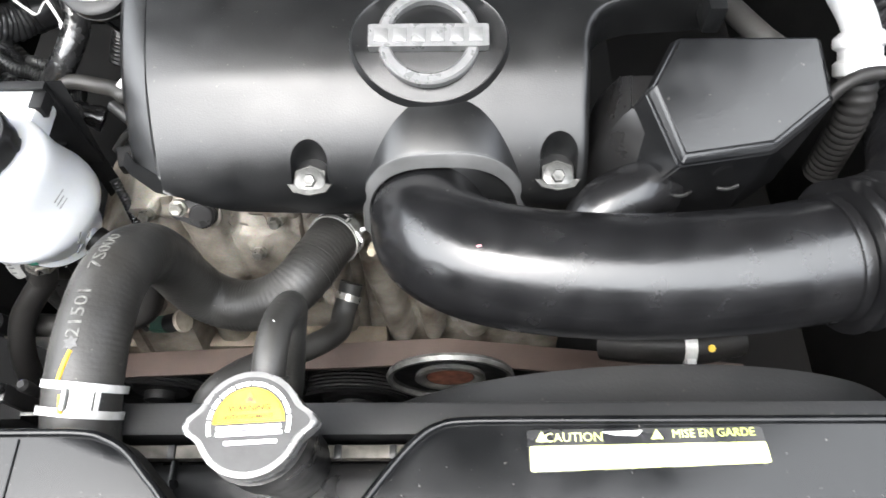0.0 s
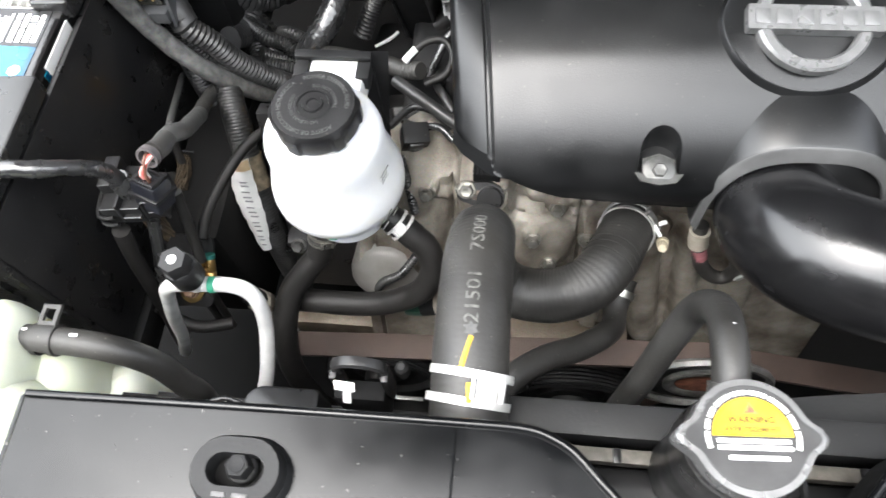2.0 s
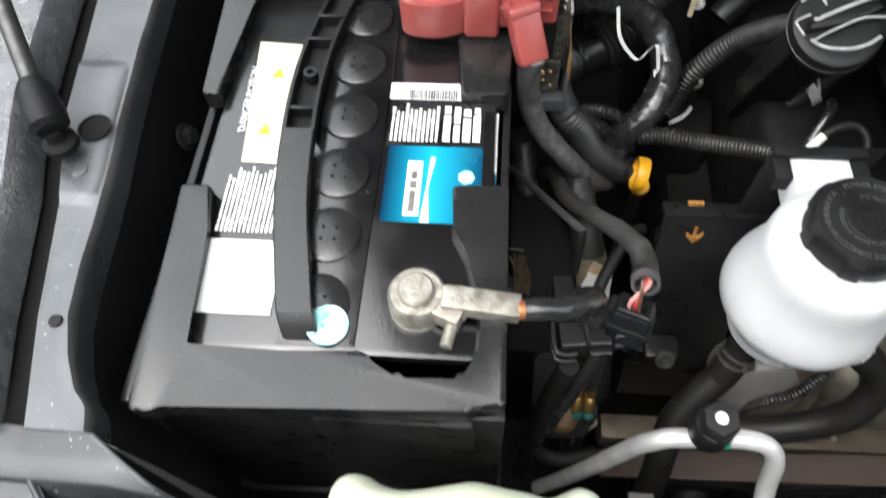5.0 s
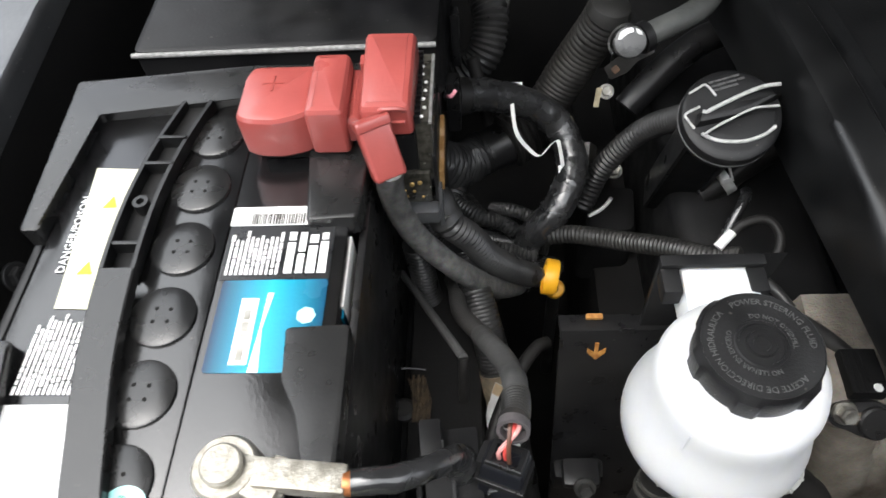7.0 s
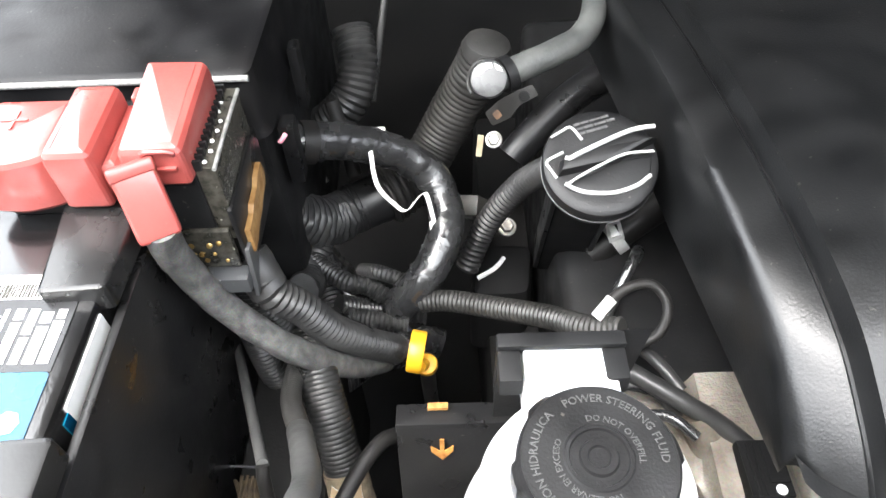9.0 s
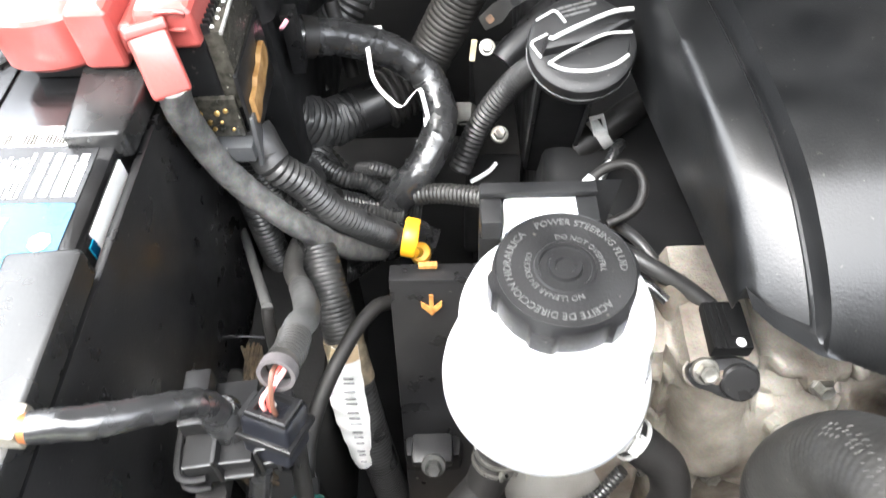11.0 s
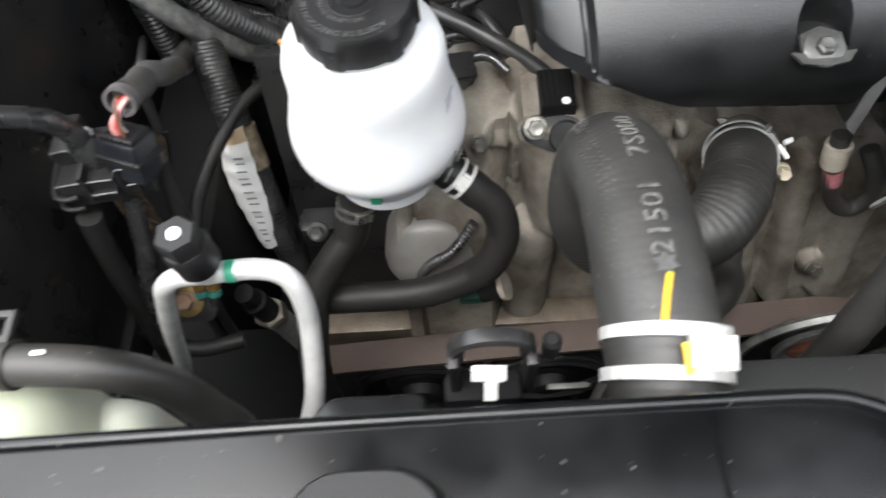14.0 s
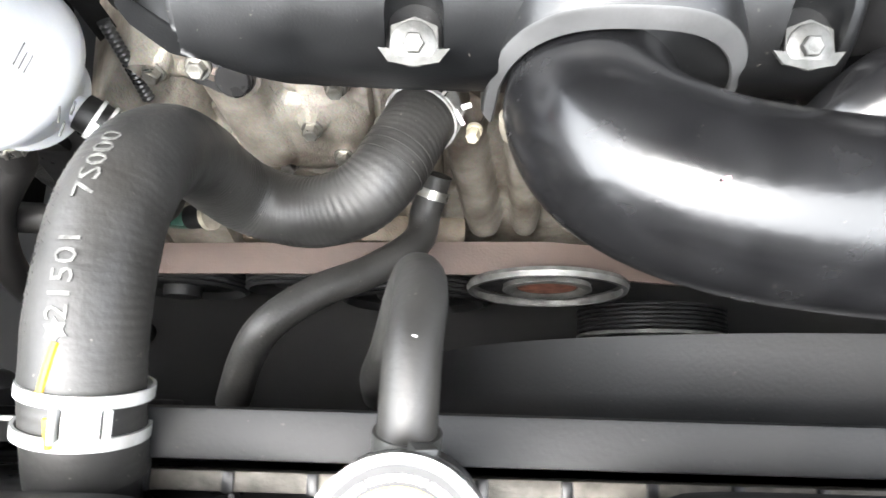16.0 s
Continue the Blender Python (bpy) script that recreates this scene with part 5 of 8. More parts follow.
spring_clamp((-0.1996, 0.1050, 0.9645), (-0.1986, 0.116, 0.9672), 0.0213, 0.0190, "white-painted spring clamp on the radiator hose", (0.42, 0, 0.9))
part("clamp_paint", pipe([on_hose(q, 0.0238, 0, -0.02)(0, 0, 0) for q in (0.0185, 0.0225, 0.0265)], 0.0013, seg=8), M_YLAB, rhose, "yellow paint across the clamp")
spring_clamp((-0.0905, 0.2765, 0.8322), (-0.088, 0.2830, 0.828), 0.0213, 0.014, "pale grey spring clamp at the coolant outlet", (0.5, -0.3, 0.8), M_PALE)
bit = thing("clip_end", "broken white plastic clip by the coolant outlet", "clip", (-0.06, 0.262, 0.85))
part("stem", block(-0.0012, 0.0012, -0.005, 0.005, -0.0010, 0.0015, bevel=0.0006, m=pose(-0.0700, 0.2700, 0.8440, 25, 0, 35)), M_LABEL, bit)
part("head", block(-0.0030, 0.0030, -0.0016, 0.0016, -0.0012, 0.0020, bevel=0.0008, m=pose(-0.0660, 0.2760, 0.8460, 20, 0, 20)), M_LABEL, bit)
oflow = thing("overflow_hose", "grey rubber hose behind the radiator cap", "hose", (-0.083, 0.12, 1.0))
part("hose", pipe([(-0.0838, 0.0900, 1.0100), (-0.0833, 0.1050, 1.0200), (-0.0826, 0.1256, 1.0185), (-0.0815, 0.1425, 1.0050), (-0.0842, 0.1515, 0.9815), (-0.0895, 0.1470, 0.9550), (-0.0990, 0.1330, 0.9045), (-0.1075, 0.1220, 0.8670), (-0.1100, 0.1140, 0.8320)], 0.0083, seg=24), M_HOSE, oflow)
part("clamp", clamp_ring(bmesh.new(), (-0.0835, 0.0985, 1.0168), (-0.0832, 0.1060, 1.0198), 0.0085, 0.0075, 0.0011), M_ZDULL, oflow, "dull spring clamp")
part("clamp_ear", block(-0.0035, 0.0035, -0.0030, 0.0030, 0.0085, 0.0140, bevel=0.0008, m=pose(-0.0834, 0.1000, 1.0175, 20, 25, 0)), M_ZDULL, oflow)
part("speck", turned([(0.0013, 0), (0.0010, 0.0005)], pose(-0.0822, 0.1264, 1.0262), seg=8), M_INK, oflow, "white paint speck")
bypass = thing("bypass_hose", "thin black coolant hose over the belt", "hose", (-0.12, 0.19, 0.79))
part("hose", pipe([(-0.0829, 0.2570, 0.7809), (-0.0899, 0.2349, 0.7696), (-0.0948, 0.2130, 0.7742), (-0.1211, 0.1895, 0.7925), (-0.1506, 0.1724, 0.8103), (-0.1751, 0.1516, 0.8208), (-0.1895, 0.1325, 0.8085), (-0.2024, 0.1074, 0.7838)], 0.0103, seg=24, step=0.003, rough=0.0003), M_HOSE, bypass)
part("clamp", clamp_ring(bmesh.new(), (-0.0862, 0.2460, 0.7740), (-0.0899, 0.2349, 0.7696), 0.0105, 0.006), M_STEEL, bypass, "steel hose clamp")
wires = thing("sensor_wire", "grey wire with a pink marker in front of the engine", "wire", (-0.03, 0.25, 0.82))
part("sleeve", pipe([(-0.0405, 0.270, 0.858), (-0.0393, 0.266, 0.8435), (-0.0345, 0.2635, 0.826), (-0.0270, 0.261, 0.806), (-0.0147, 0.260, 0.790), (-0.0040, 0.260, 0.789), (0.0010, 0.262, 0.803), (-0.0042, 0.265, 0.8203), (-0.0120, 0.275, 0.835)], 0.0058, seg=18), M_HOSE, wires)
part("boot", pipe([(-0.0400, 0.268, 0.852), (-0.0393, 0.266, 0.8435), (-0.0375, 0.265, 0.836)], 0.0078, seg=18), M_TAN, wires, "tan wire boot")
part("clip", block(-0.0022, 0.0022, -0.0012, 0.0012, -0.011, 0.011, bevel=0.0006, m=pose(0.0072, 0.255, 0.805, 0, 30, 0)), M_PALE, wires, "pale wire clip")
part("marker", pipe([(-0.0362, 0.2642, 0.8320), (-0.0318, 0.2626, 0.8185)], 0.0060), mat("faded_pink_tape", (0.40, 0.15, 0.17), (0.30, 0.11, 0.12), rough=0.6, scale=200), wires, "pink tape marker")

# ---- power steering reservoir ----
PX, PY = -0.3106, 0.2727
res = thing("steering_fluid_reservoir", "milky white power steering reservoir with a black cap", "reservoir", (PX, PY, 0.8396))
mr = pose(PX, PY, 0.8396)
part("tank", turned([(0.020, 0.022), (0.033, 0.022), (0.036, 0.026), (0.037, 0.038), (0.041, 0.045), (0.0470, 0.0485), (0.0488, 0.051), (0.0489, 0.057), (0.0480, 0.064), (0.0456, 0.073), (0.0432, 0.081), (0.0417, 0.089), (0.0409, 0.098), (0.0405, 0.108), (0.0385, 0.115), (0.033, 0.120), (0.026, 0.122), (0.026, 0.128)], mr, seg=64), M_WHITE, res, "milky white tank", sharp=50)
part("base_ring", turned([(0.028, 0.010), (0.0325, 0.012), (0.0325, 0.022), (0.030, 0.024)], mr, seg=48), M_WHITE, res)
part("tongue", block(-0.330, -0.290, PY + 0.03, PY + 0.064, 0.9265, 0.9515, bevel=0.005), M_WHITE, res, "white mounting tongue")
part("nipple", pipe([(-0.284, 0.264, 0.866), (-0.2695, 0.2565, 0.8595), (-0.2575, 0.2505, 0.851)], 0.0080), M_WHITE, res)
part("nipple", pipe([(-0.325, 0.267, 0.862), (-0.332, 0.256, 0.842), (-0.336, 0.250, 0.826)], 0.0080), M_WHITE, res)
for k in range(5):
    part("level_mark", block(-0.006, 0.006, -0.0004, 0.0004, -0.0005, 0.0005, m=pose(PX, PY, 0.905 + 0.006 * k, 0, 0, -35) @ pose(0, -(0.0405 + 0.0062 * max(0, 1 - k / 3)), 0)), M_WHITE, res)
part("seam", pipe([(PX - 0.034, PY - 0.0345, 0.889), (PX - 0.0325, PY - 0.033, 0.900), (PX - 0.0295, PY - 0.0298, 0.920), (PX - 0.0285, PY - 0.0288, 0.945)], 0.0007, seg=6), M_WHITE, res, "moulded seam")
for k, (u, z, h) in enumerate(((0.0, 0.914, 0.006), (2.5, 0.902, 0.004), (-3.0, 0.893, 0.009), (5.0, 0.888, 0.005), (-9.0, 0.884, 0.007))):
    rr = float(np.interp(z, [0.884, 0.893, 0.904, 0.914, 0.929], [0.0493, 0.0489, 0.0462, 0.0442, 0.0421]))
    part("smudge", pipe([(PX + rr * math.cos(radians(-35 + u + 4 * j)), PY + rr * math.sin(radians(-35 + u + 4 * j)), z + h * (j - 1) / 2 - 0.001 * j) for j in (0, 1, 2)], 0.0006, seg=6, step=0.001), M_GREYINK, res, "dark grease smudge")
part("green_mark", block(-0.003, 0.003, -0.0005, 0.0005, -0.004, 0.003, m=pose(PX - 0.004, PY - 0.0370, 0.870)), M_GREEN, res, "green paint mark")
part("level_line", bars(bmesh.new(), -0.006, 0.006, -0.006, 0.006, 0, 3, m=pose(PX + 0.0405, PY - 0.014, 0.925, 90, 0, 72) , seed=8, full=0.15), M_GREYINK, res, "printed level marks")
mcap = pose(PX, PY, 0.9636)
pcap = part("cap", turned([(0.0268, 0.000), (0.0277, 0.001), (0.0277, 0.0130), (0.0272, 0.0162), (0.0264, 0.0175), (0.0262, 0.0172), (0.012, 0.0172), (0.0115, 0.0178), (0.0102, 0.0178), (0.0098, 0.0168), (0.0068, 0.0168), (0.0062, 0.0182), (0.004, 0.0182), (0.0035, 0.0172)], mcap, seg=84, teeth=(6, -0.0016, -0.001, 0.0135, 0.30)), M_CAP, res, "black screw cap with embossed writing", sharp=30)
part("writing", letters("POWER STEERING FLUID", 0.0042, round_on(mcap @ pose(0, 0, 0.0172), 0.0218, 55), 0.0003), M_EMBOSS, pcap)
part("writing", letters("ACEITE DE DIRECCION HIDRAULICA", 0.0042, round_on(mcap @ pose(0, 0, 0.0172), 0.0218, 222), 0.0003), M_EMBOSS, pcap)
part("writing", letters("DO NOT OVERFILL", 0.0032, round_on(mcap @ pose(0, 0, 0.0172), 0.0142, 45), 0.0003), M_EMBOSS, pcap)
part("writing", letters("NO LLENAR EN EXCESO", 0.0032, round_on(mcap @ pose(0, 0, 0.0172), 0.0142, 222), 0.0003), M_EMBOSS, pcap)

brk = thing("reservoir_bracket", "black steel bracket with an orange arrow mark behind the reservoir", "bracket", (-0.37, 0.33, 0.7))
bpm = pose(-0.352, 0.332, 0.889, -16, 0, 0)
part("plate", block(-0.036, 0.036, -0.002, 0.002, -0.21, 0.0, bevel=0.0012, m=bpm), M_BLACK, brk)
part("fold", block(-0.036, 0.050, -0.002, 0.012, -0.003, 0.001, bevel=0.001, m=bpm), M_BLACK, brk)
part("upper_plate", block(-0.340, -0.286, 0.334, 0.338, 0.86, 0.955, bevel=0.0012), M_DULL, brk)
part("upper_fold", block(-0.340, -0.286, 0.332, 0.339, 0.953, 0.9565, bevel=0.001), M_DULL, brk)
for x0, x1 in ((-0.340, -0.330), (-0.296, -0.286)):
    part("arm", block(x0, x1, 0.318, 0.3335, 0.940, 0.9525, bevel=0.0015), M_DULL, brk)
am = pose(-0.3655, 0.3245, 0.875, 74, 0, 0)
part("arrow", slab([(-0.0012, 0.008), (0.0012, 0.008), (0.0012, -0.001), (0.0060, 0.003), (0.0058, -0.001), (0, -0.0075), (-0.0058, -0.001), (-0.0060, 0.003), (-0.0012, -0.001)], 0, 0.0008, m=am @ Matrix.Scale(0.95, 4)), M_ORANGE, brk, "orange arrow mark")
part("orange_chip", block(-0.372, -0.362, 0.338, 0.341, 0.890, 0.8925), M_ORANGE, brk, "orange paint chip")

hose_a = thing("steering_hose", "black rubber return hose bending under the reservoir", "hose", (-0.242, 0.237, 0.824))
part("hose", pipe([(-0.2760, 0.2600, 0.8625), (-0.2660, 0.2550, 0.8570), (-0.2560, 0.2502, 0.8495), (-0.2465, 0.2455, 0.8400), (-0.2420, 0.2370, 0.8240), (-0.2475, 0.2290, 0.8055), (-0.2605, 0.2255, 0.7890), (-0.2848, 0.2230, 0.7750), (-0.3110, 0.2227, 0.7685), (-0.3430, 0.2238, 0.7660), (-0.3700, 0.2255, 0.7629)], 0.0104, seg=24), M_RUBBER, hose_a)
part("hose_end", pipe([(-0.276, 0.26, 0.8625), (-0.266, 0.255, 0.857), (-0.256, 0.2502, 0.8495)], 0.0108, seg=24), M_RUBBER, hose_a, "swollen rubber hose end")
hose_b = thing("steering_hose", "black rubber supply hose running down", "hose", (-0.367, 0.2205, 0.782))
part("hose", pipe([(-0.3300, 0.2598, 0.8476), (-0.3338, 0.2538, 0.8290), (-0.3385, 0.2475, 0.8130), (-0.3520, 0.2365, 0.7995), (-0.3670, 0.2205, 0.7820), (-0.3735, 0.1950, 0.7530), (-0.3750, 0.1780, 0.7065), (-0.3700, 0.1700, 0.6317), (-0.3600, 0.1680, 0.5553)], 0.0106, seg=24), M_RUBBER, hose_b)
part("hose_end", pipe([(-0.33, 0.2598, 0.8476), (-0.3338, 0.2538, 0.829), (-0.3385, 0.2475, 0.813)], 0.0110, seg=24), M_RUBBER, hose_b, "swollen rubber hose end")
spring_clamp((-0.2672, 0.2556, 0.8577), (-0.2560, 0.2502, 0.8495), 0.0108, 0.009, "white spring clamp under the reservoir", (0.3, -0.8, 0.6))
spring_clamp((-0.3330, 0.2550, 0.8330), (-0.3375, 0.2478, 0.8140), 0.0110, 0.009, "pale spring clamp under the reservoir", (0.5, -0.8, 0.3), M_STEEL)
solo("thin_conduit", pipe([(-0.2930, 0.2440, 0.7040), (-0.2979, 0.2460, 0.7230), (-0.2985, 0.2470, 0.7450), (-0.2900, 0.2460, 0.7670), (-0.2740, 0.2480, 0.7810), (-0.2592, 0.2580, 0.8000)], 0.0040, corr=(0.003, 0.0008), seg=12), M_LOOM, "thin black ribbed conduit under the reservoir", "conduit")

# ---- battery ----
BT = 0.978
bat = thing("battery", "black car battery with white and blue labels and a carry strap", "battery", (-0.585, 0.31, 0.76))
part("case", block(-0.668, -0.5035, 0.186, 0.442, 0.775, BT, bevel=0.004), M_BATTERY, bat, "black plastic case")
part("vent_rail", block(-0.6065, -0.5675, 0.190, 0.438, BT, BT + 0.0012, bevel=0.0006), M_BATTERY, bat)
for k, y in enumerate((0.2115, 0.2515, 0.2915, 0.3325, 0.3735, 0.414)):
    v = part("vent_cap", turned([(0.0165, 0), (0.0165, 0.0018), (0.0155, 0.0024), (0.004, 0.0026)], pose(-0.589, y, BT + 0.0010), seg=44), M_TRAY, bat, "round ribbed vent cap")
    for a in (0.7, 2.3, 3.9, 5.5):
        part("vent_hole", turned([(0.0011, 0), (0.0009, 0.0004)], pose(-0.589 + 0.0050 * math.cos(a), y + 0.0050 * math.sin(a), BT + 0.0036), seg=8), M_DARK, v)
# carry strap
SL = [(-0.601, 0.1875), (-0.6065, 0.203), (-0.611, 0.224), (-0.618, 0.258), (-0.622, 0.290), (-0.6245, 0.33), (-0.624, 0.365), (-0.620, 0.40), (-0.612, 0.437)]
sl = [(p.x, p.y) for p in spline([(x, y, 0) for x, y in SL], 0.004)]
n_s = len(sl)
rows = []
for i, (x, y) in enumerate(sl):
    f = i / (n_s - 1)
    h = 0.9875 + 0.003 * math.sin(math.pi * f) - 0.012 * max(0, 1 - f / 0.06) - 0.012 * max(0, 1 - (1 - f) / 0.06)
    w = 0.0185
    if f < 0.52:
        rows.append([(x, y, h - 0.007), (x, y, h - 0.0006), (x + 0.0008, y, h), (x + w - 0.0008, y, h), (x + w, y, h - 0.0006), (x + w, y, h - 0.007)])
strap = part("strap", strip(rows), M_TRAY, bat, "black moulded carry strap", sharp=15)
for off in (0.0, 0.0163):
    rr = [(x + off, y, 0.9872 + 0.003 * math.sin(math.pi * i / (n_s - 1))) for i, (x, y) in enumerate(sl) if i / (n_s - 1) > 0.5]
    part("rail", strip([[(x, y, z - 0.008), (x, y, z), (x + 0.0022, y, z), (x + 0.0022, y, z - 0.008)] for x, y, z in rr]), M_COVER, strap)
part("web", strip([[(x + 0.001, y, 0.9815), (x + 0.018, y, 0.9815)] for i, (x, y) in enumerate(sl) if i / (n_s - 1) > 0.5]), M_DULL, strap)
for y in (0.303, 0.330, 0.385, 0.405):
    x = np.interp(y, [q[1] for q in SL], [q[0] for q in SL])
    part("crossbar", block(x + 0.001, x + 0.0175, y - 0.0012, y + 0.0012, 0.981, 0.9895, bevel=0.0006), M_COVER, strap)
part("boss", turned([(0.0042, 0), (0.0042, 0.007), (0.0022, 0.007), (0.0020, 0.004)], pose(-0.6150, 0.357, 0.9825), seg=20), M_COVER, strap)
# labels on the lid
part("white_label", patch(-0.568, -0.5105, 0.3475, 0.360, BT + 0.0002, r=0.002), M_LABEL, bat, "white barcode label")
bc = bmesh.new()
rng = random.Random(7)
x = -0.556
while x < -0.528:
    w = rng.uniform(0.0004, 0.0011)
    box(bc, x, x + w, 0.3480, 0.3550, BT + 0.0006, BT + 0.0009)
    x += w + rng.uniform(0.0004, 0.0010)
part("barcode", bc, M_TEXT, bat)
part("black_label", patch(-0.566, -0.5105, 0.313, 0.3473, BT + 0.0002, h=0.0003), M_BLACKLAB, bat, "black label with white print")
part("print", bars(bmesh.new(), -0.565, -0.5365, 0.316, 0.344, BT + 0.0005, 11, upright=True, seed=5, full=0.72), M_LABEL, bat)
part("print", bars(bmesh.new(), -0.535, -0.512, 0.3165, 0.3440, BT + 0.0005, 4, upright=True, seed=6, full=0.85), M_LABEL, bat)
bl = part("blue_label", patch(-0.564, -0.5105, 0.262, 0.3128, BT + 0.0002, r=0.002, h=0.0003), M_BLUE, bat, "blue battery label")
part("white_mark", patch(-0.552, -0.5435, 0.266, 0.302, BT + 0.0005, h=0.0003), M_LABEL, bl, "white upright name plate")
part("name_print", bars(bmesh.new(), -0.5508, -0.5448, 0.268, 0.300, BT + 0.0008, 1, upright=True, seed=12, full=0.7), M_STEEL, bl, "grey name bars")
part("white_streak", slab([(-0.5425, 0.262), (-0.5375, 0.262), (-0.5395, 0.285), (-0.5365, 0.305), (-0.5395, 0.305), (-0.5405, 0.285)], BT + 0.0005, BT + 0.0008), M_LABEL, bl, "white light streak")
part("emblem", turned([(0.0048, 0), (0.0048, 0.0003)], pose(-0.519, 0.292, BT + 0.0005), seg=7), M_MINT, bl, "round white emblem")
part("danger_label", slab([(-0.647, 0.298), (-0.626, 0.297), (-0.6275, 0.39), (-0.655, 0.392)], BT + 0.0002, BT + 0.0006), mat("cream_paper", (0.68, 0.68, 0.52), (0.60, 0.60, 0.42), rough=0.45, scale=40), bat, "cream danger label with small print")
part("danger_heading", letters("DANGER/POISON", 0.0065, flat_on(pose(-0.6525, 0.345, BT + 0.0006, 0, 0, 92)), 0.0002), M_LABEL, bat)
part("warning_mark", slab([(-0.642, 0.318), (-0.634, 0.318), (-0.638, 0.326)], BT + 0.0006, BT + 0.0010), M_YLAB, bat)
part("warning_mark", slab([(-0.642, 0.362), (-0.634, 0.362), (-0.638, 0.370)], BT + 0.0006, BT + 0.0010), M_YLAB, bat)
part("small_print", bars(bmesh.new(), -0.652, -0.620, 0.252, 0.295, BT + 0.0002, 13, upright=True, seed=9, full=0.72), M_LABEL, bat, "rows of small white print")
part("blank_label", patch(-0.655, -0.612, 0.2045, 0.247, BT + 0.0002, h=0.0005), M_LABEL, bat, "blank white label")
part("side_label", block(-0.5036, -0.5028, 0.295, 0.341, 0.86, 0.970), M_BLUE, bat, "blue side label")
part("side_label", block(-0.5036, -0.5026, 0.300, 0.343, 0.945, 0.973), M_LABEL, bat, "white side label")
part("date_sticker", turned([(0.0105, 0), (0.0105, 0.0005)], pose(-0.5815, 0.1995, BT + 0.0036), seg=36), M_MINT, bat, "round mint sticker")
part("date_print", letters("A 18", 0.0045, flat_on(pose(-0.583, 0.2015, BT + 0.0043, 0, 0, 80)), 0.0002), M_GREEN, bat)
part("post", turned([(0.0145, 0), (0.0145, 0.002), (0.009, 0.004), (0.0088, 0.0185), (0.0078, 0.0195)], pose(-0.5385, 0.214, BT), seg=32), M_LEAD, bat, "lead terminal post")

# battery tray cover
tray = thing("battery_cover", "black plastic battery cover and tray round the battery", "battery cover", (-0.585, 0.3, 0.76))
front_rim = [(-0.674, 0.277), (-0.657, 0.277), (-0.652, 0.247), (-0.6485, 0.183), (-0.600, 0.184), (-0.561, 0.186), (-0.556, 0.180), (-0.544, 0.1735), (-0.515, 0.1745), (-0.5075, 0.190), (-0.5075, 0.212), (-0.515, 0.24), (-0.5235, 0.255), (-0.526, 0.282), (-0.4955, 0.2835), (-0.494, 0.1635), (-0.507, 0.1625), (-0.511, 0.1595), (-0.58, 0.157), (-0.652, 0.154), (-0.656, 0.1515), (-0.6665, 0.1515)]
part("front_rim", slab(rounded(front_rim, 0.003, 3), 0.972, 0.9855, 0.0018), M_TRAY, tray, "flat black rim")
rear_rim = [(-0.679, 0.342), (-0.668, 0.342), (-0.664, 0.431), (-0.575, 0.44), (-0.530, 0.40), (-0.525, 0.345), (-0.4975, 0.3465), (-0.494, 0.44), (-0.50, 0.469), (-0.577, 0.469), (-0.686, 0.461)]
part("rear_rim", slab(rounded(rear_rim, 0.003, 3), 0.972, 0.9855, 0.0018), M_TRAY, tray, "flat black rim")
part("side_wall", block(-0.500, -0.4955, 0.166, 0.467, 0.78, 0.968, bevel=0.0012), M_BLACK, tray)
part("side_wall", block(-0.681, -0.676, 0.160, 0.467, 0.78, 0.968, bevel=0.0012), M_BLACK, tray)
part("front_wall", block(-0.668, -0.494, 0.160, 0.1655, 0.76, 0.972, bevel=0.0012), M_BLACK, tray)
part("front_door", slab(rounded([(-0.585, 0.90), (-0.508, 0.90), (-0.508, 0.968), (-0.585, 0.968)], 0.003), 0, 0.003, 0.0008, m=Matrix(((1, 0, 0, 0), (0, 0, -1, 0.160), (0, 1, 0, 0), (0, 0, 0, 1)))), M_BLACK, tray, "recessed front flap")
part("hold_down", block(-0.553, -0.512, 0.169, 0.179, 0.962, 0.9685, bevel=0.001), M_STEEL, tray, "grey hold-down bar")
part("base", block(-0.69, -0.49, 0.156, 0.472, 0.74, 0.775, bevel=0.004), M_DULL, tray)

# negative clamp and lead
neg = thing("negative_terminal_clamp", "tarnished lead battery clamp with a bolt", "terminal clamp", (-0.5385, 0.214, 0.985))
part("ring", turned([(0.0088, -0.004), (0.0145, -0.004), (0.0142, 0.0055), (0.0125, 0.0085), (0.0088, 0.0085)], pose(-0.5385, 0.214, 0.985), seg=40, close=False), M_LEAD, neg)
part("jaw", block(-0.012, 0.006, -0.0045, 0.0045, -0.004, 0.008, bevel=0.0015, m=pose(-0.522, 0.2045, 0.985, 0, 0, -25)), M_LEAD, neg)
part("jaw", block(-0.012, 0.008, -0.004, 0.004, -0.004, 0.008, bevel=0.0015, m=pose(-0.520, 0.2135, 0.986, 0, 0, -10)), M_LEAD, neg)
part("bolt", pipe([(-0.5165, 0.219, 0.989), (-0.520, 0.203, 0.988), (-0.523, 0.189, 0.987)], 0.0032, corr=(0.0016, 0.0004), seg=12), M_LEAD, neg, "threaded bolt")
part("nut", turned([(0.0055, 0), (0.0055, 0.006)], axis_to((-0.5185, 0.210, 0.988), (-0.5215, 0.1965, 0.987)), seg=6), M_LEAD, neg)
part("nut", turned([(0.0055, 0), (0.0055, 0.005)], axis_to((-0.5168, 0.2165, 0.989), (-0.5185, 0.210, 0.988)), seg=6), M_LEAD, neg)
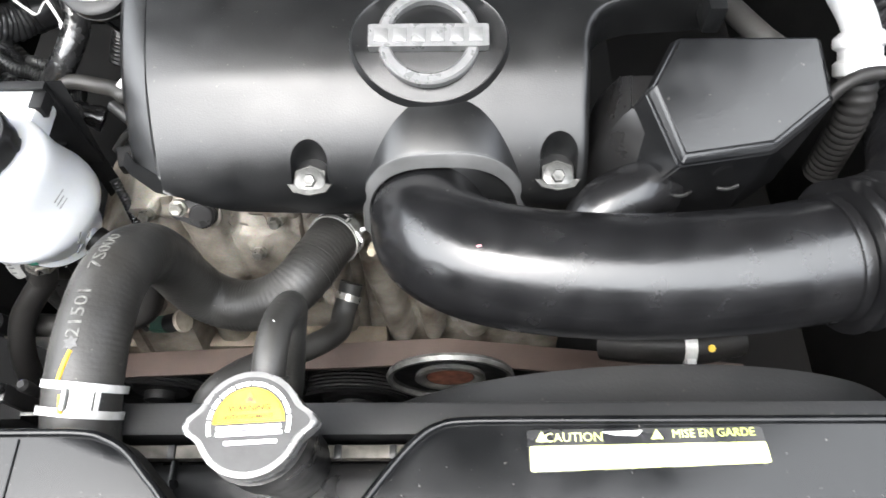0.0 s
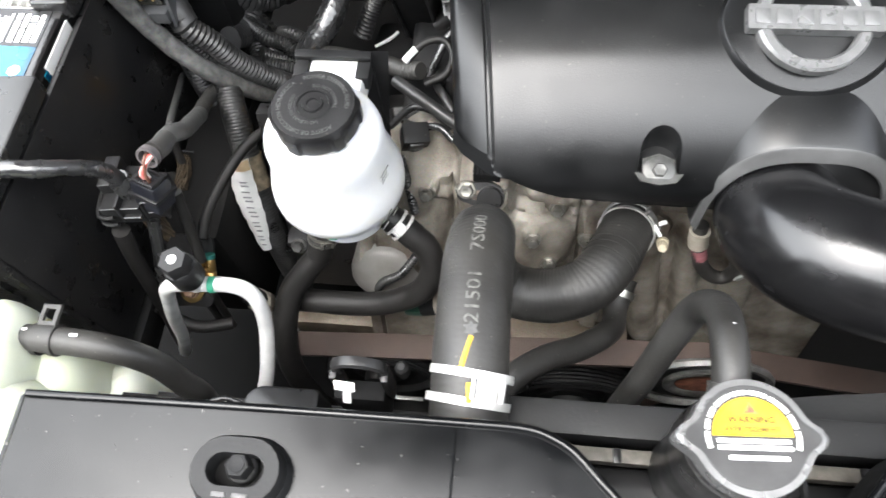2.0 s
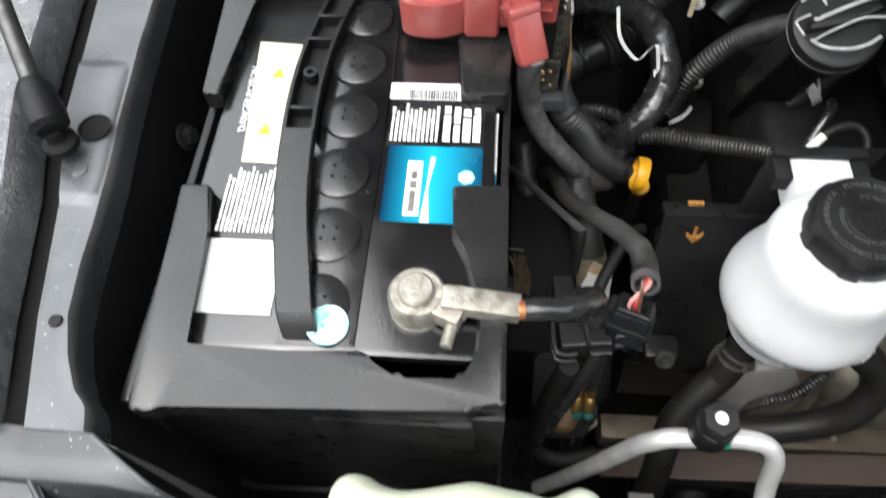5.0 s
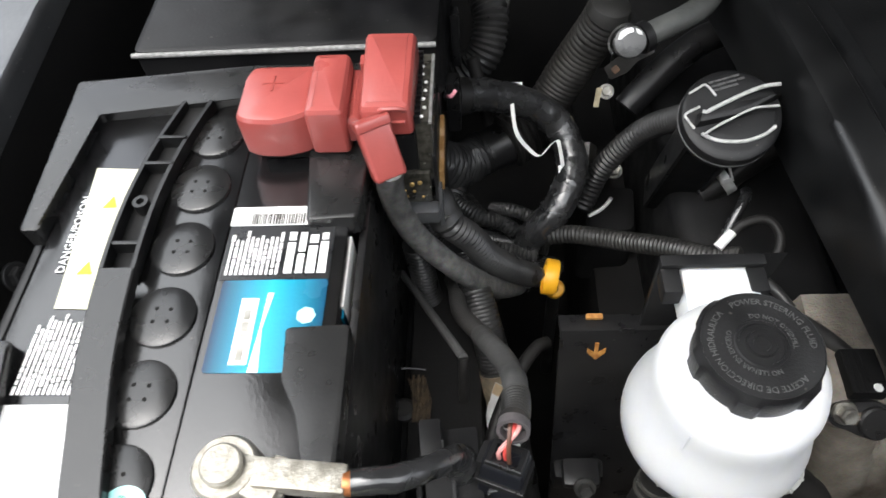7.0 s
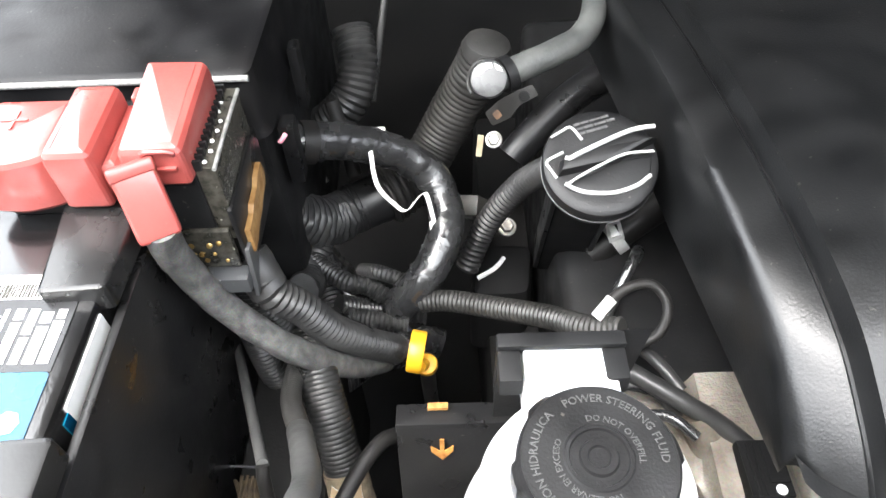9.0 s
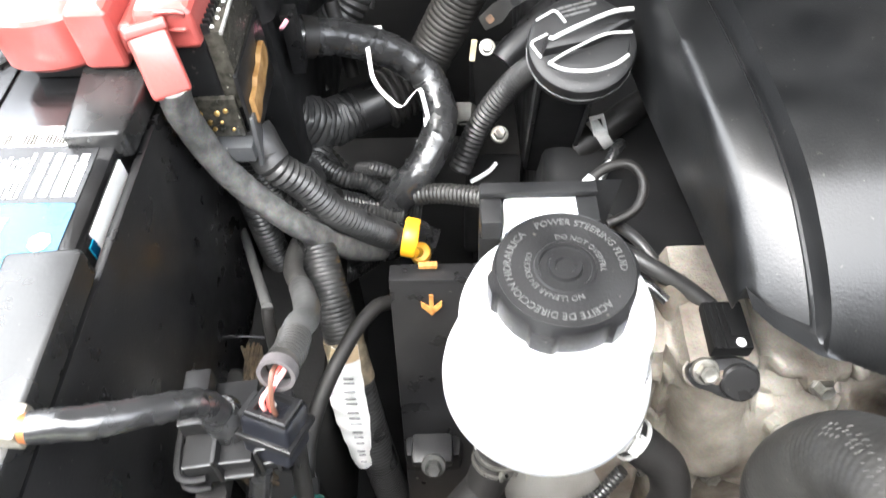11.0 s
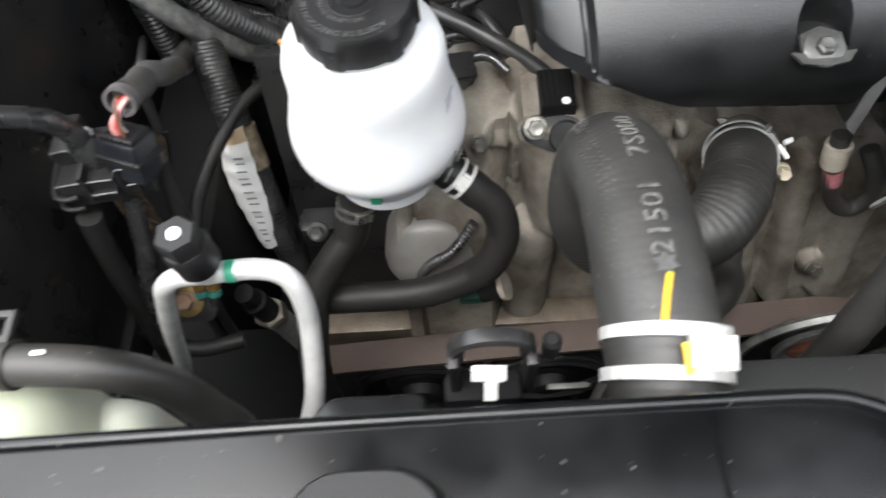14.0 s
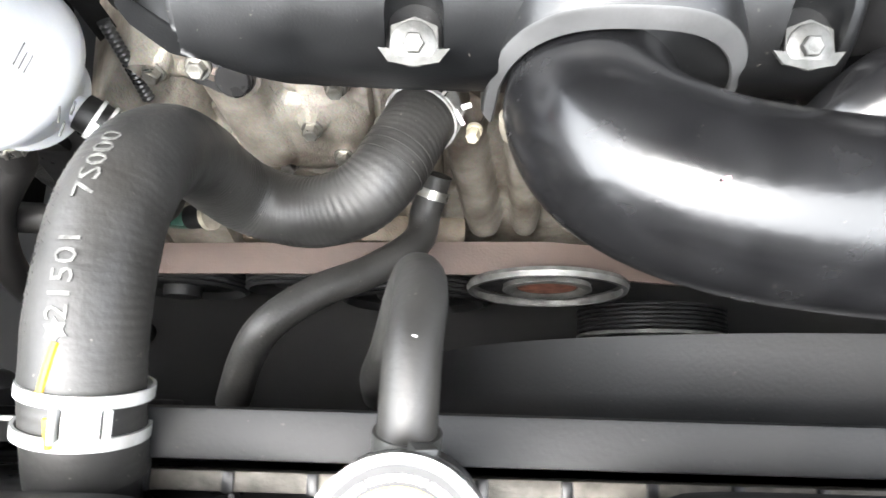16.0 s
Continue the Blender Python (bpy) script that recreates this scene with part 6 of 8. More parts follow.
part("crimp", block(-0.020, 0.018, -0.0062, 0.0062, -0.004, 0.006, bevel=0.002, m=pose(-0.5065, 0.2105, 0.989, 0, 3, -4)), M_LEAD, neg, "crimped cable lug")
part("strands", turned([(0.0048, 0), (0.005, 0.003), (0.0045, 0.005)], axis_to((-0.490, 0.2085, 0.990), (-0.478, 0.2085, 0.989)), seg=20), M_COPPER, neg, "bare copper strands")
solo("battery_lead", pipe([(-0.487, 0.2085, 0.990), (-0.475, 0.2100, 0.9885), (-0.462, 0.2150, 0.983), (-0.4515, 0.2235, 0.971), (-0.4465, 0.2315, 0.955), (-0.4457, 0.2346, 0.935)], 0.0052, seg=20, step=0.002, rough=0.0006, wrap=(0.011, 0.0005)), M_TAPE, "shiny black battery lead", "cable")

# ---- coolant bottle ----
jug = thing("coolant_bottle", "yellowed milky coolant overflow bottle with a big black cap", "coolant bottle", (-0.5, 0.06, 0.78))
jo = [(-0.571, -0.06), (-0.571, 0.07), (-0.5715, 0.088), (-0.5695, 0.100), (-0.571, 0.112), (-0.571, 0.124), (-0.565, 0.132), (-0.556, 0.133), (-0.547, 0.129), (-0.539, 0.1275), (-0.530, 0.1285), (-0.518, 0.131), (-0.506, 0.133), (-0.492, 0.131), (-0.481, 0.1295), (-0.474, 0.1278), (-0.467, 0.131), (-0.460, 0.1335), (-0.452, 0.130), (-0.448, 0.122), (-0.446, 0.110), (-0.443, 0.100), (-0.441, 0.06), (-0.441, -0.06)]
jw = [(p.x, p.y) for p in spline([(x, y, 0) for x, y in jo], 0.003)]
part("bottle", swell(jw, [(0.78, 0.004), (0.80, 0.0), (0.962, 0.0), (0.972, 0.0008), (0.980, 0.0025), (0.986, 0.0050), (0.990, 0.0085), (0.992, 0.0120)]), M_JUG, jug, "milky yellowed plastic bottle", sharp=60)
part("shelf", swell(rounded([(-0.46, -0.06), (-0.407, -0.06), (-0.407, 0.122), (-0.46, 0.124)], 0.018, 10), [(0.78, 0.003), (0.79, 0.0), (0.885, 0.0), (0.897, 0.0020), (0.906, 0.006), (0.911, 0.011), (0.913, 0.017)]), M_JUG, jug, sharp=60)
part("shoulder", swell(rounded([(-0.500, -0.06), (-0.4185, -0.06), (-0.4190, 0.050), (-0.4245, 0.082), (-0.440, 0.0960), (-0.500, 0.102)], 0.016, 10), [(0.80, 0.0), (0.935, 0.0), (0.950, 0.0012), (0.963, 0.0040), (0.974, 0.0090), (0.982, 0.0155), (0.987, 0.0230), (0.989, 0.0310)]), M_JUG, jug, "raised front shoulder", sharp=60)
part("lower_shoulder", swell(rounded([(-0.500, -0.06), (-0.4210, -0.06), (-0.4215, 0.083), (-0.4240, 0.106), (-0.4330, 0.1240), (-0.4500, 0.1310), (-0.500, 0.1310)], 0.012, 10), [(0.80, 0.0), (0.918, 0.0), (0.932, 0.0014), (0.943, 0.0040), (0.951, 0.0085), (0.956, 0.0140), (0.958, 0.0200)]), M_JUG, jug, "rounded lower shoulder", sharp=60)
part("neck", turned([(0.031, -0.01), (0.031, 0.008), (0.034, 0.010), (0.034, 0.014), (0.031, 0.016), (0.031, 0.03)], pose(-0.504, 0.082, 0.988), seg=40), M_JUG, jug)
part("spout", pipe([(-0.472, 0.113, 0.969), (-0.448, 0.113, 0.969), (-0.430, 0.1127, 0.969)], 0.0062), M_JUG, jug)
mj = pose(-0.504, 0.083, 1.003)
jc = part("cap", turned([(0.0358, -0.004), (0.0362, -0.002), (0.0360, 0.003), (0.0335, 0.005), (0.0328, 0.015), (0.0318, 0.018), (0.0290, 0.0190), (0.0162, 0.0190), (0.0155, 0.0183), (0.004, 0.0183)], mj, seg=96, teeth=(12, 0.0012, 0.0045, 0.0155, 0.25)), M_JUGCAP, jug, "black screw cap with embossed writing", sharp=30)
yd = part("warning_disc", turned([(0.0155, 0), (0.0155, 0.0005)], mj @ pose(0, 0, 0.0184), seg=44), M_DISC, jc, "pale yellow warning disc")
part("heading", letters("WARNING", 0.0042, flat_on(mj @ pose(0.002, 0.0045, 0.0189, 0, 0, -48)), 0.0002), M_RUST, yd)
part("heading", letters("AVERTISSEMENT", 0.0034, flat_on(mj @ pose(-0.0015, -0.0005, 0.0189, 0, 0, -48)), 0.0002), M_RUST, yd)
part("print", bars(bmesh.new(), -0.009, 0.009, -0.012, -0.004, 0.0189, 4, m=mj @ pose(0, 0, 0, 0, 0, -48), full=0.4), M_RUST, yd)
part("warning_mark", slab([(0.004, 0.003), (0.009, 0.0035), (0.006, 0.008)], 0.0189, 0.0192, m=mj), M_ORANGE, yd)
part("writing", letters("CAUTION", 0.0068, round_on(mj @ pose(0, 0, 0.019), 0.0218, 42), 0.0003), M_PITCH, jc)
part("writing", letters("NEVER OPEN", 0.0074, round_on(mj @ pose(0, 0, 0.019), 0.0240, 182, False), 0.0003), M_PITCH, jc)
part("writing", letters("WHEN HOT", 0.0070, round_on(mj @ pose(0, 0, 0.019), 0.0240, 296, False), 0.0003), M_PITCH, jc)
bhose = thing("bottle_hose", "grey rubber hose from the coolant bottle with a white dash", "hose", (-0.4, 0.11, 0.95))
part("hose", pipe([(-0.4485, 0.1130, 0.9690), (-0.4218, 0.1125, 0.9688), (-0.4003, 0.1120, 0.9620), (-0.3835, 0.1105, 0.9440), (-0.3735, 0.1055, 0.9220), (-0.3685, 0.1030, 0.9050), (-0.3670, 0.0960, 0.8800)], 0.0077, seg=24), M_HOSE, bhose)
bclamp = thing("bottle_hose_clamp", "dark spring clamp on the bottle hose", "clamp", (-0.434, 0.112, 0.971), group="hose clamps")
for k, w in ((-0.0050, 0.0034), (0.0048, 0.0034)):
    part("band", clamp_ring(bmesh.new(), (-0.4355 + k, 0.1128, 0.9690), (-0.41 + k, 0.1122, 0.9687), 0.0079, w), M_HOSE, bclamp)
rows = []
for k in range(11):
    a = radians(25 + 13 * k)
    rows.append([(x, 0.1128 - rr * math.cos(a), 0.9690 + rr * math.sin(a)) for x, rr in ((-0.4415, 0.0080), (-0.4415, 0.0093), (-0.4295, 0.0093), (-0.4295, 0.0080), (-0.4415, 0.0080))])
part("bridge", strip(rows), M_HOSE, bclamp, "broad dark spring bridge")
part("paint_dash", block(-0.4195, -0.4150, 0.1135, 0.1150, 0.9760, 0.9766), M_INK, bhose, "small white paint dash")
part("paint_dash", block(-0.4475, -0.4450, 0.1150, 0.1165, 0.9758, 0.9764), M_INK, bhose, "small white paint dash")
part("tongue", ring_slab([(-0.4405, 0.117), (-0.4295, 0.117), (-0.4295, 0.1315), (-0.4405, 0.1315)], [(-0.4378, 0.1215), (-0.4322, 0.1215), (-0.4322, 0.1285), (-0.4378, 0.1285)], 0.9740, 0.9760, 0.0005), M_HOSE, bclamp, "open loop tongue")

# ---- refrigerant loop ----
ac = thing("refrigerant_pipe", "bare aluminium refrigerant pipe loop with a service cap", "pipe", (-0.38, 0.17, 0.8))
part("pipe", pipe([(-0.462, 0.1755, 0.7479), (-0.4470, 0.1750, 0.7899), (-0.4316, 0.1735, 0.8442), (-0.4169, 0.1740, 0.8905), (-0.4110, 0.1735, 0.9030), (-0.4033, 0.1742, 0.9095), (-0.3895, 0.1743, 0.9115), (-0.3668, 0.1748, 0.9130), (-0.3530, 0.1725, 0.9110), (-0.3465, 0.1670, 0.9010), (-0.3455, 0.1565, 0.8800), (-0.3475, 0.1310, 0.8540), (-0.3570, 0.1070, 0.8266), (-0.3590, 0.0950, 0.7825)], 0.0052, seg=20, step=0.003), M_ALU, ac)
acx = axis_to((-0.387, 0.174, 0.915), (-0.3885, 0.174, 0.955))
part("stem", turned([(0.006, -0.003), (0.0065, 0.012)], acx, seg=16), M_ALU, ac)
part("service_cap", turned([(0.0096, 0.008), (0.0106, 0.010), (0.0106, 0.024), (0.0096, 0.026)], acx, seg=28), M_CAP, ac, "black plastic service cap")
part("cap_head", turned([(0.0098, 0.026), (0.0098, 0.034), (0.0088, 0.036)], acx, seg=6), M_CAP, ac, "hexagonal cap head")
part("dot", turned([(0.0032, 0), (0.0028, 0.001)], acx @ pose(0.0, 0.0, 0.036), seg=18), M_INK, ac, "white paint dot")
part("green_band", clamp_ring(bmesh.new(), (-0.376, 0.1745, 0.9125), (-0.37, 0.1746, 0.9128), 0.0053, 0.0045, 0.0003), M_GREEN, ac, "thin green band")
fit_s = thing("pressure_switch", "black pressure switch on a dull tan hexagon fitting", "sensor", (-0.422, 0.241, 0.71))
sx = axis_to((-0.420, 0.245, 0.69), (-0.424, 0.235, 0.76))
part("fitting", turned([(0.010, 0), (0.013, 0.006), (0.013, 0.018), (0.011, 0.020)], sx, seg=6), M_TAN, fit_s, "dull tan hexagon")
part("body", turned([(0.0095, 0.018), (0.0095, 0.05), (0.007, 0.052), (0.007, 0.07)], sx, seg=24), M_DULL, fit_s)
part("pipe", pipe([(-0.420, 0.245, 0.695), (-0.419, 0.25, 0.66), (-0.415, 0.255, 0.60)], 0.010), M_ALU, fit_s)

# ---- small things round the reservoir and under the duct ----
part("leg", strip([[(-0.288, 0.3385, 0.957), (-0.274, 0.3385, 0.957)], [(-0.302, 0.337, 0.858), (-0.284, 0.337, 0.865)], [(-0.306, 0.33, 0.758), (-0.286, 0.33, 0.768)]]), M_DULL, brk, "flat black bracket leg")
solo("thin_conduit", pipe([(-0.275, 0.318, 0.857), (-0.268, 0.303, 0.835), (-0.263, 0.29, 0.815)], 0.0042, corr=(0.003, 0.0008), seg=12), M_LOOM, "thin black ribbed conduit beside the reservoir", "conduit")
gplug = thing("green_plug", "dark green connector with a black sleeve below the hose", "connector", (-0.26, 0.232, 0.743))
part("shell", block(-0.272, -0.256, 0.226, 0.240, 0.738, 0.748, bevel=0.0015), mat("dark_green_plastic", (0.01, 0.05, 0.035), (0.02, 0.08, 0.055), rough=0.4, scale=90), gplug)
part("sleeve", pipe([(-0.256, 0.233, 0.745), (-0.240, 0.233, 0.752)], 0.0085), M_DULL, gplug, "black sleeve")
part("collar", pipe([(-0.2415, 0.233, 0.7513), (-0.238, 0.233, 0.753)], 0.0105), M_TAN, gplug, "pale collar")
lhose = thing("lower_hose", "black rubber hose with a silver clip under the intake duct", "hose", (0.16, 0.2, 0.78))
part("hose", pipe([(0.135, 0.205, 0.772), (0.16, 0.199, 0.781), (0.21, 0.197, 0.781), (0.25, 0.205, 0.776)], 0.0155), M_RUBBER, lhose)
part("clip", clamp_ring(bmesh.new(), (0.203, 0.1972, 0.781), (0.22, 0.197, 0.781), 0.0158, 0.010), M_CLAMP, lhose, "silver clip")
part("tongue", block(0.199, 0.207, 0.176, 0.184, 0.786, 0.790, bevel=0.001), M_CLAMP, lhose)
part("paint_dot", turned([(0.0032, 0), (0.0028, 0.001)], axis_to((0.2195, 0.190, 0.7950), (0.2195, 0.17, 0.84)), seg=14), M_YLAB, lhose, "yellow paint dot")


# ---- positive terminal, fuse block and looms ----
pos = thing("positive_terminal_cover", "red plastic cover over the positive battery terminal", "terminal cover", (-0.52, 0.42, 0.978))
red_top = lambda z0, z1: [(z0, 0.0012), (z0 + 0.002, 0.0), (z1 - 0.0060, 0.0), (z1 - 0.0028, 0.0006), (z1 - 0.0008, 0.0020), (z1, 0.0048)]
part("terminal_base", block(-0.556, -0.508, 0.396, 0.430, 0.978, 0.992, bevel=0.001), M_DULL, pos)
part("main_cover", swell(rounded([(-0.5640, 0.3925), (-0.5560, 0.3885), (-0.5420, 0.3872), (-0.5300, 0.3905), (-0.5220, 0.3955), (-0.5220, 0.4330), (-0.5600, 0.4335), (-0.5640, 0.4250)], 0.004, 4), red_top(0.987, 1.0150)), M_RED, pos, "broad red cap", sharp=16)
part("main_cover_step", swell(rounded([(-0.5260, 0.3895), (-0.5045, 0.3895), (-0.5045, 0.4380), (-0.5260, 0.4380)], 0.004, 4), red_top(0.987, 1.0185)), M_RED, pos, "raised red step", sharp=16)
part("valley", swell(rounded([(-0.5060, 0.3930), (-0.4970, 0.3930), (-0.4970, 0.4370), (-0.5060, 0.4370)], 0.001, 3), red_top(0.992, 1.0085)), M_RED, pos, sharp=16)
part("side_tab", block(-0.5685, -0.5630, 0.4170, 0.4290, 0.990, 1.0010, bevel=0.0012), M_RED, pos, "small side tab")
fcm = Matrix(((1, 0, 0.0, 0), (0, 1, 0, 0), (0, 0.09, 1, -0.0408), (0, 0, 0, 1)))
fcap = part("fuse_cover", swell(rounded([(-0.4985, 0.3968), (-0.4700, 0.3968), (-0.4685, 0.4550), (-0.4985, 0.4560)], 0.004, 4), red_top(0.9970, 1.0180)), M_RED, pos, "red fuse cap", sharp=16)
fcap.data.transform(fcm)
part("handle", pipe([(-0.4865, 0.3985, 1.0085), (-0.4858, 0.3965, 1.0125), (-0.4750, 0.3965, 1.0125), (-0.4742, 0.3985, 1.0085)], 0.0013, seg=8), M_RED, fcap, "raised finger ridge")
part("latch", block(-0.4868, -0.4738, 0.3950, 0.3975, 1.0025, 1.0042, bevel=0.0006), M_RED, fcap)
part("hinge", block(-0.5000, -0.4975, 0.4320, 0.4400, 1.0060, 1.0140, bevel=0.0006), M_RED, fcap)
bot = axis_to((-0.4925, 0.3945, 1.0085), (-0.4826, 0.3757, 0.9780))
part("cable_boot", block(-0.0094, 0.0094, -0.0062, 0.0062, 0.0, 0.0345, bevel=0.0030, m=bot, seg=3), M_RED, pos, "flat red cable boot", sharp=30)
part("boot_collar", block(-0.0100, 0.0100, -0.0068, 0.0070, -0.0005, 0.0060, bevel=0.0022, m=bot, seg=3), M_RED, pos, "thicker rim of the boot", sharp=30)
part("plus_mark", block(-0.5520, -0.5400, 0.4165, 0.4177, 1.0148, 1.0156), M_RED, pos, "raised plus sign")
part("plus_mark", block(-0.5466, -0.5454, 0.4110, 0.4232, 1.0148, 1.0156), M_RED, pos, "raised plus sign")

fuse = thing("fuse_block", "black fusible link block with a smoky clear side window", "fuse block", (-0.475, 0.43, 0.92))
part("body", block(-0.497, -0.4700, 0.401, 0.464, 0.925, 0.9965, bevel=0.002), M_DULL, fuse, "black block")
part("side_wall", block(-0.4620, -0.4595, 0.400, 0.462, 0.925, 0.972, bevel=0.0008), M_BLACK, fuse, "black side wall")
win = part("window", block(-0.4702, -0.4608, 0.402, 0.460, 0.950, 0.9975, bevel=0.0016), M_CLEAR, fuse, "smoky clear window")
part("window_edge", pipe([(-0.4612, 0.402, 0.9965), (-0.4610, 0.430, 0.9975), (-0.4608, 0.459, 0.9970)], 0.0010, seg=8), M_WORN_GLINT, win, "pale worn edge")
rng = random.Random(3)
for k in range(7):
    part("speck", turned([(0.0011, 0), (0.0008, 0.0008)], pose(-0.4668 + 0.004 * rng.random(), 0.406 + 0.007 * k, 0.9975), seg=8), M_INK, win)
front_win = part("window", block(-0.4880, -0.4640, 0.3978, 0.4015, 0.934, 0.960, bevel=0.001), M_CLEAR, fuse, "smoky clear window")
rng = random.Random(5)
for k in range(12):
    if k in (2, 7, 9):
        continue
    tx, tz = -0.4845 + 0.0048 * (k % 4) + rng.uniform(-0.0008, 0.0008), 0.939 + 0.0062 * (k // 4) + rng.uniform(-0.0010, 0.0010)
    part("terminal", turned([(0.0016, 0), (0.0015, 0.0009), (0.0007, 0.0012)], axis_to((tx, 0.3978, tz), (tx + rng.uniform(-0.003, 0.003), 0.38, tz + 0.011)) @ Matrix.Scale(rng.uniform(0.6, 1.05), 4), seg=10), M_BRASS, front_win)
for k in range(14):
    part("fin", block(-0.4712, -0.4664, 0.4020 + 0.0042 * k, 0.4036 + 0.0042 * k, 0.9960, 1.0012), M_DULL, fuse)
part("bracket", slab([(0.4040, 0.9380), (0.4120, 0.9380), (0.4180, 0.9420), (0.4300, 0.9420), (0.4340, 0.9450), (0.4460, 0.9450), (0.4500, 0.9520), (0.4470, 0.9600), (0.4360, 0.9590), (0.4320, 0.9560), (0.4200, 0.9560), (0.4160, 0.9530), (0.4050, 0.9530)], 0.0, 0.0028, 0.0005, m=Matrix(((0, 0, 1, -0.4592), (1, 0, 0, 0), (0, 1, 0, 0), (0, 0, 0, 1)))), mat("tan_stained_varnish", (0.42, 0.25, 0.10), (0.22, 0.11, 0.035), rough=0.45, scale=110, bump=0.4, bscale=200), fuse, "tan stained bracket")
foot = part("foot", block(-0.4820, -0.4600, 0.3900, 0.4000, 0.9220, 0.9330, bevel=0.0015), M_PAINT, fuse, "grey metal foot")
part("foot_plate", slab([(0.3925, 0.9160), (0.4080, 0.9220), (0.4100, 0.9450), (0.3990, 0.9450)], 0.0, 0.0022, 0.0004, m=Matrix(((0, 0, 1, -0.4600), (1, 0, 0, 0), (0, 1, 0, 0), (0, 0, 0, 1)))), M_PAINT, foot, "grey metal plate")
part("foot_tab", block(-0.4860, -0.4780, 0.3870, 0.3925, 0.9180, 0.9300, bevel=0.001), M_PAINT, foot)

bbox = thing("relay_box", "large black plastic relay box lid behind the battery", "relay box", (-0.56, 0.6, 0.8))
part("lid", swell(rounded([(-0.655, 0.478), (-0.459, 0.478), (-0.452, 0.74), (-0.655, 0.74)], 0.008, 4), [(0.950, -0.002), (0.955, 0.0), (0.986, 0.0), (0.9912, 0.0012), (0.9925, 0.004)]), mat("lid_plastic", (0.004, 0.004, 0.0045), spec=0.22, rough=0.42, bump=0.1, dust=DUST, dust_amt=0.1), bbox, "flat black lid")
part("base", block(-0.65, -0.462, 0.482, 0.735, 0.75, 0.950, bevel=0.004), M_DULL, bbox)
# Pale grey pipe paints the sky highlight along the lid's front edge.
part("lip", pipe([(-0.6545, 0.4778, 0.9895), (-0.56, 0.4778, 0.9898), (-0.4605, 0.4778, 0.9898)], 0.0018, seg=10, step=0.01), M_WORN_GLINT, bbox, "lid edge with a painted sky highlight")
part("clip", block(-0.4575, -0.4480, 0.492, 0.505, 0.90, 0.945, bevel=0.002), M_BLACK, bbox)
part("clip", block(-0.4545, -0.4480, 0.540, 0.553, 0.92, 0.965, bevel=0.002), M_BLACK, bbox)


def loom(name, pts, r, label, corr=None, material=M_LOOM, cat="conduit", **kw):
    return solo(name, pipe(pts, r, corr=corr, **kw), material, label, cat)


pcable = thing("positive_cable", "grey braided battery cable curving from the red cover", "cable", (-0.45, 0.39, 0.87))
PC = [(-0.4832, 0.3790, 0.9850), (-0.4850, 0.3815, 0.9663), (-0.4840, 0.3855, 0.9450), (-0.4745, 0.3880, 0.9095), (-0.4482, 0.3880, 0.8695), (-0.4218, 0.4075, 0.8178), (-0.4012, 0.4424, 0.7713), (-0.3920, 0.4600, 0.7500)]
part("sleeve", pipe(PC, 0.0078, seg=24, step=0.0016, rough=0.0006), M_BRAID, pcable, "grey braided sleeve", sharp=80)
part("tape_end", pipe([(-0.4075, 0.4317, 0.7860), (-0.4012, 0.4424, 0.7713), (-0.3950, 0.4540, 0.7570)], 0.0088, seg=20, step=0.002, rough=0.0012), M_TAPE, pcable, "black tape round the cable end")
cond = thing("wiring_conduit", "black corrugated wiring conduit", "conduit", (-0.42, 0.41, 0.85))
part("conduit", pipe([(-0.4622, 0.4090, 0.9180), (-0.4557, 0.4020, 0.9073), (-0.4426, 0.4040, 0.8880), (-0.4265, 0.4095, 0.8530), (-0.3960, 0.4310, 0.8000), (-0.3780, 0.4553, 0.7731)], 0.0102, corr=(0.0042, 0.0018), seg=22), M_LOOM, cond)
part("tape_end", pipe([(-0.3975, 0.4300, 0.8025), (-0.3900, 0.4375, 0.7910), (-0.3800, 0.4525, 0.7755)], 0.0112, seg=20, step=0.0022, rough=0.0016), M_TAPE, cond, "crumpled black tape end")
part("tape_end", pipe([(-0.4660, 0.4130, 0.9250), (-0.4610, 0.4075, 0.9160), (-0.4560, 0.4030, 0.9080)], 0.0110, seg=20, step=0.002, rough=0.0018), M_LOOM, cond, "crumpled tape under the fuse block")
loom("wiring_conduit", [(-0.474, 0.415, 0.91), (-0.466, 0.414, 0.87), (-0.450, 0.420, 0.83), (-0.425, 0.440, 0.79), (-0.40, 0.47, 0.765)], 0.0095, "black corrugated conduit beneath the braided cable", corr=(0.0036, 0.0014))
loom("wiring_conduit", [(-0.483, 0.42, 0.86), (-0.476, 0.412, 0.80), (-0.465, 0.415, 0.775), (-0.445, 0.43, 0.755), (-0.42, 0.46, 0.74)], 0.010, "dark corrugated conduit low beside the battery", corr=(0.0036, 0.0014))
loom("wiring_conduit", [(-0.425, 0.500, 0.80), (-0.410, 0.488, 0.812), (-0.392, 0.482, 0.808), (-0.378, 0.484, 0.79)], 0.0058, "thin corrugated conduit among the looms", corr=(0.003, 0.001))
loom("wiring_conduit", [(-0.440, 0.470, 0.80), (-0.420, 0.476, 0.785), (-0.40, 0.480, 0.775), (-0.378, 0.478, 0.772)], 0.0075, "black corrugated conduit among the looms", corr=(0.0032, 0.0012))
loop = thing("taped_loom", "loop of wiring wrapped in shiny black tape", "wiring loom", (-0.38, 0.52, 0.86))
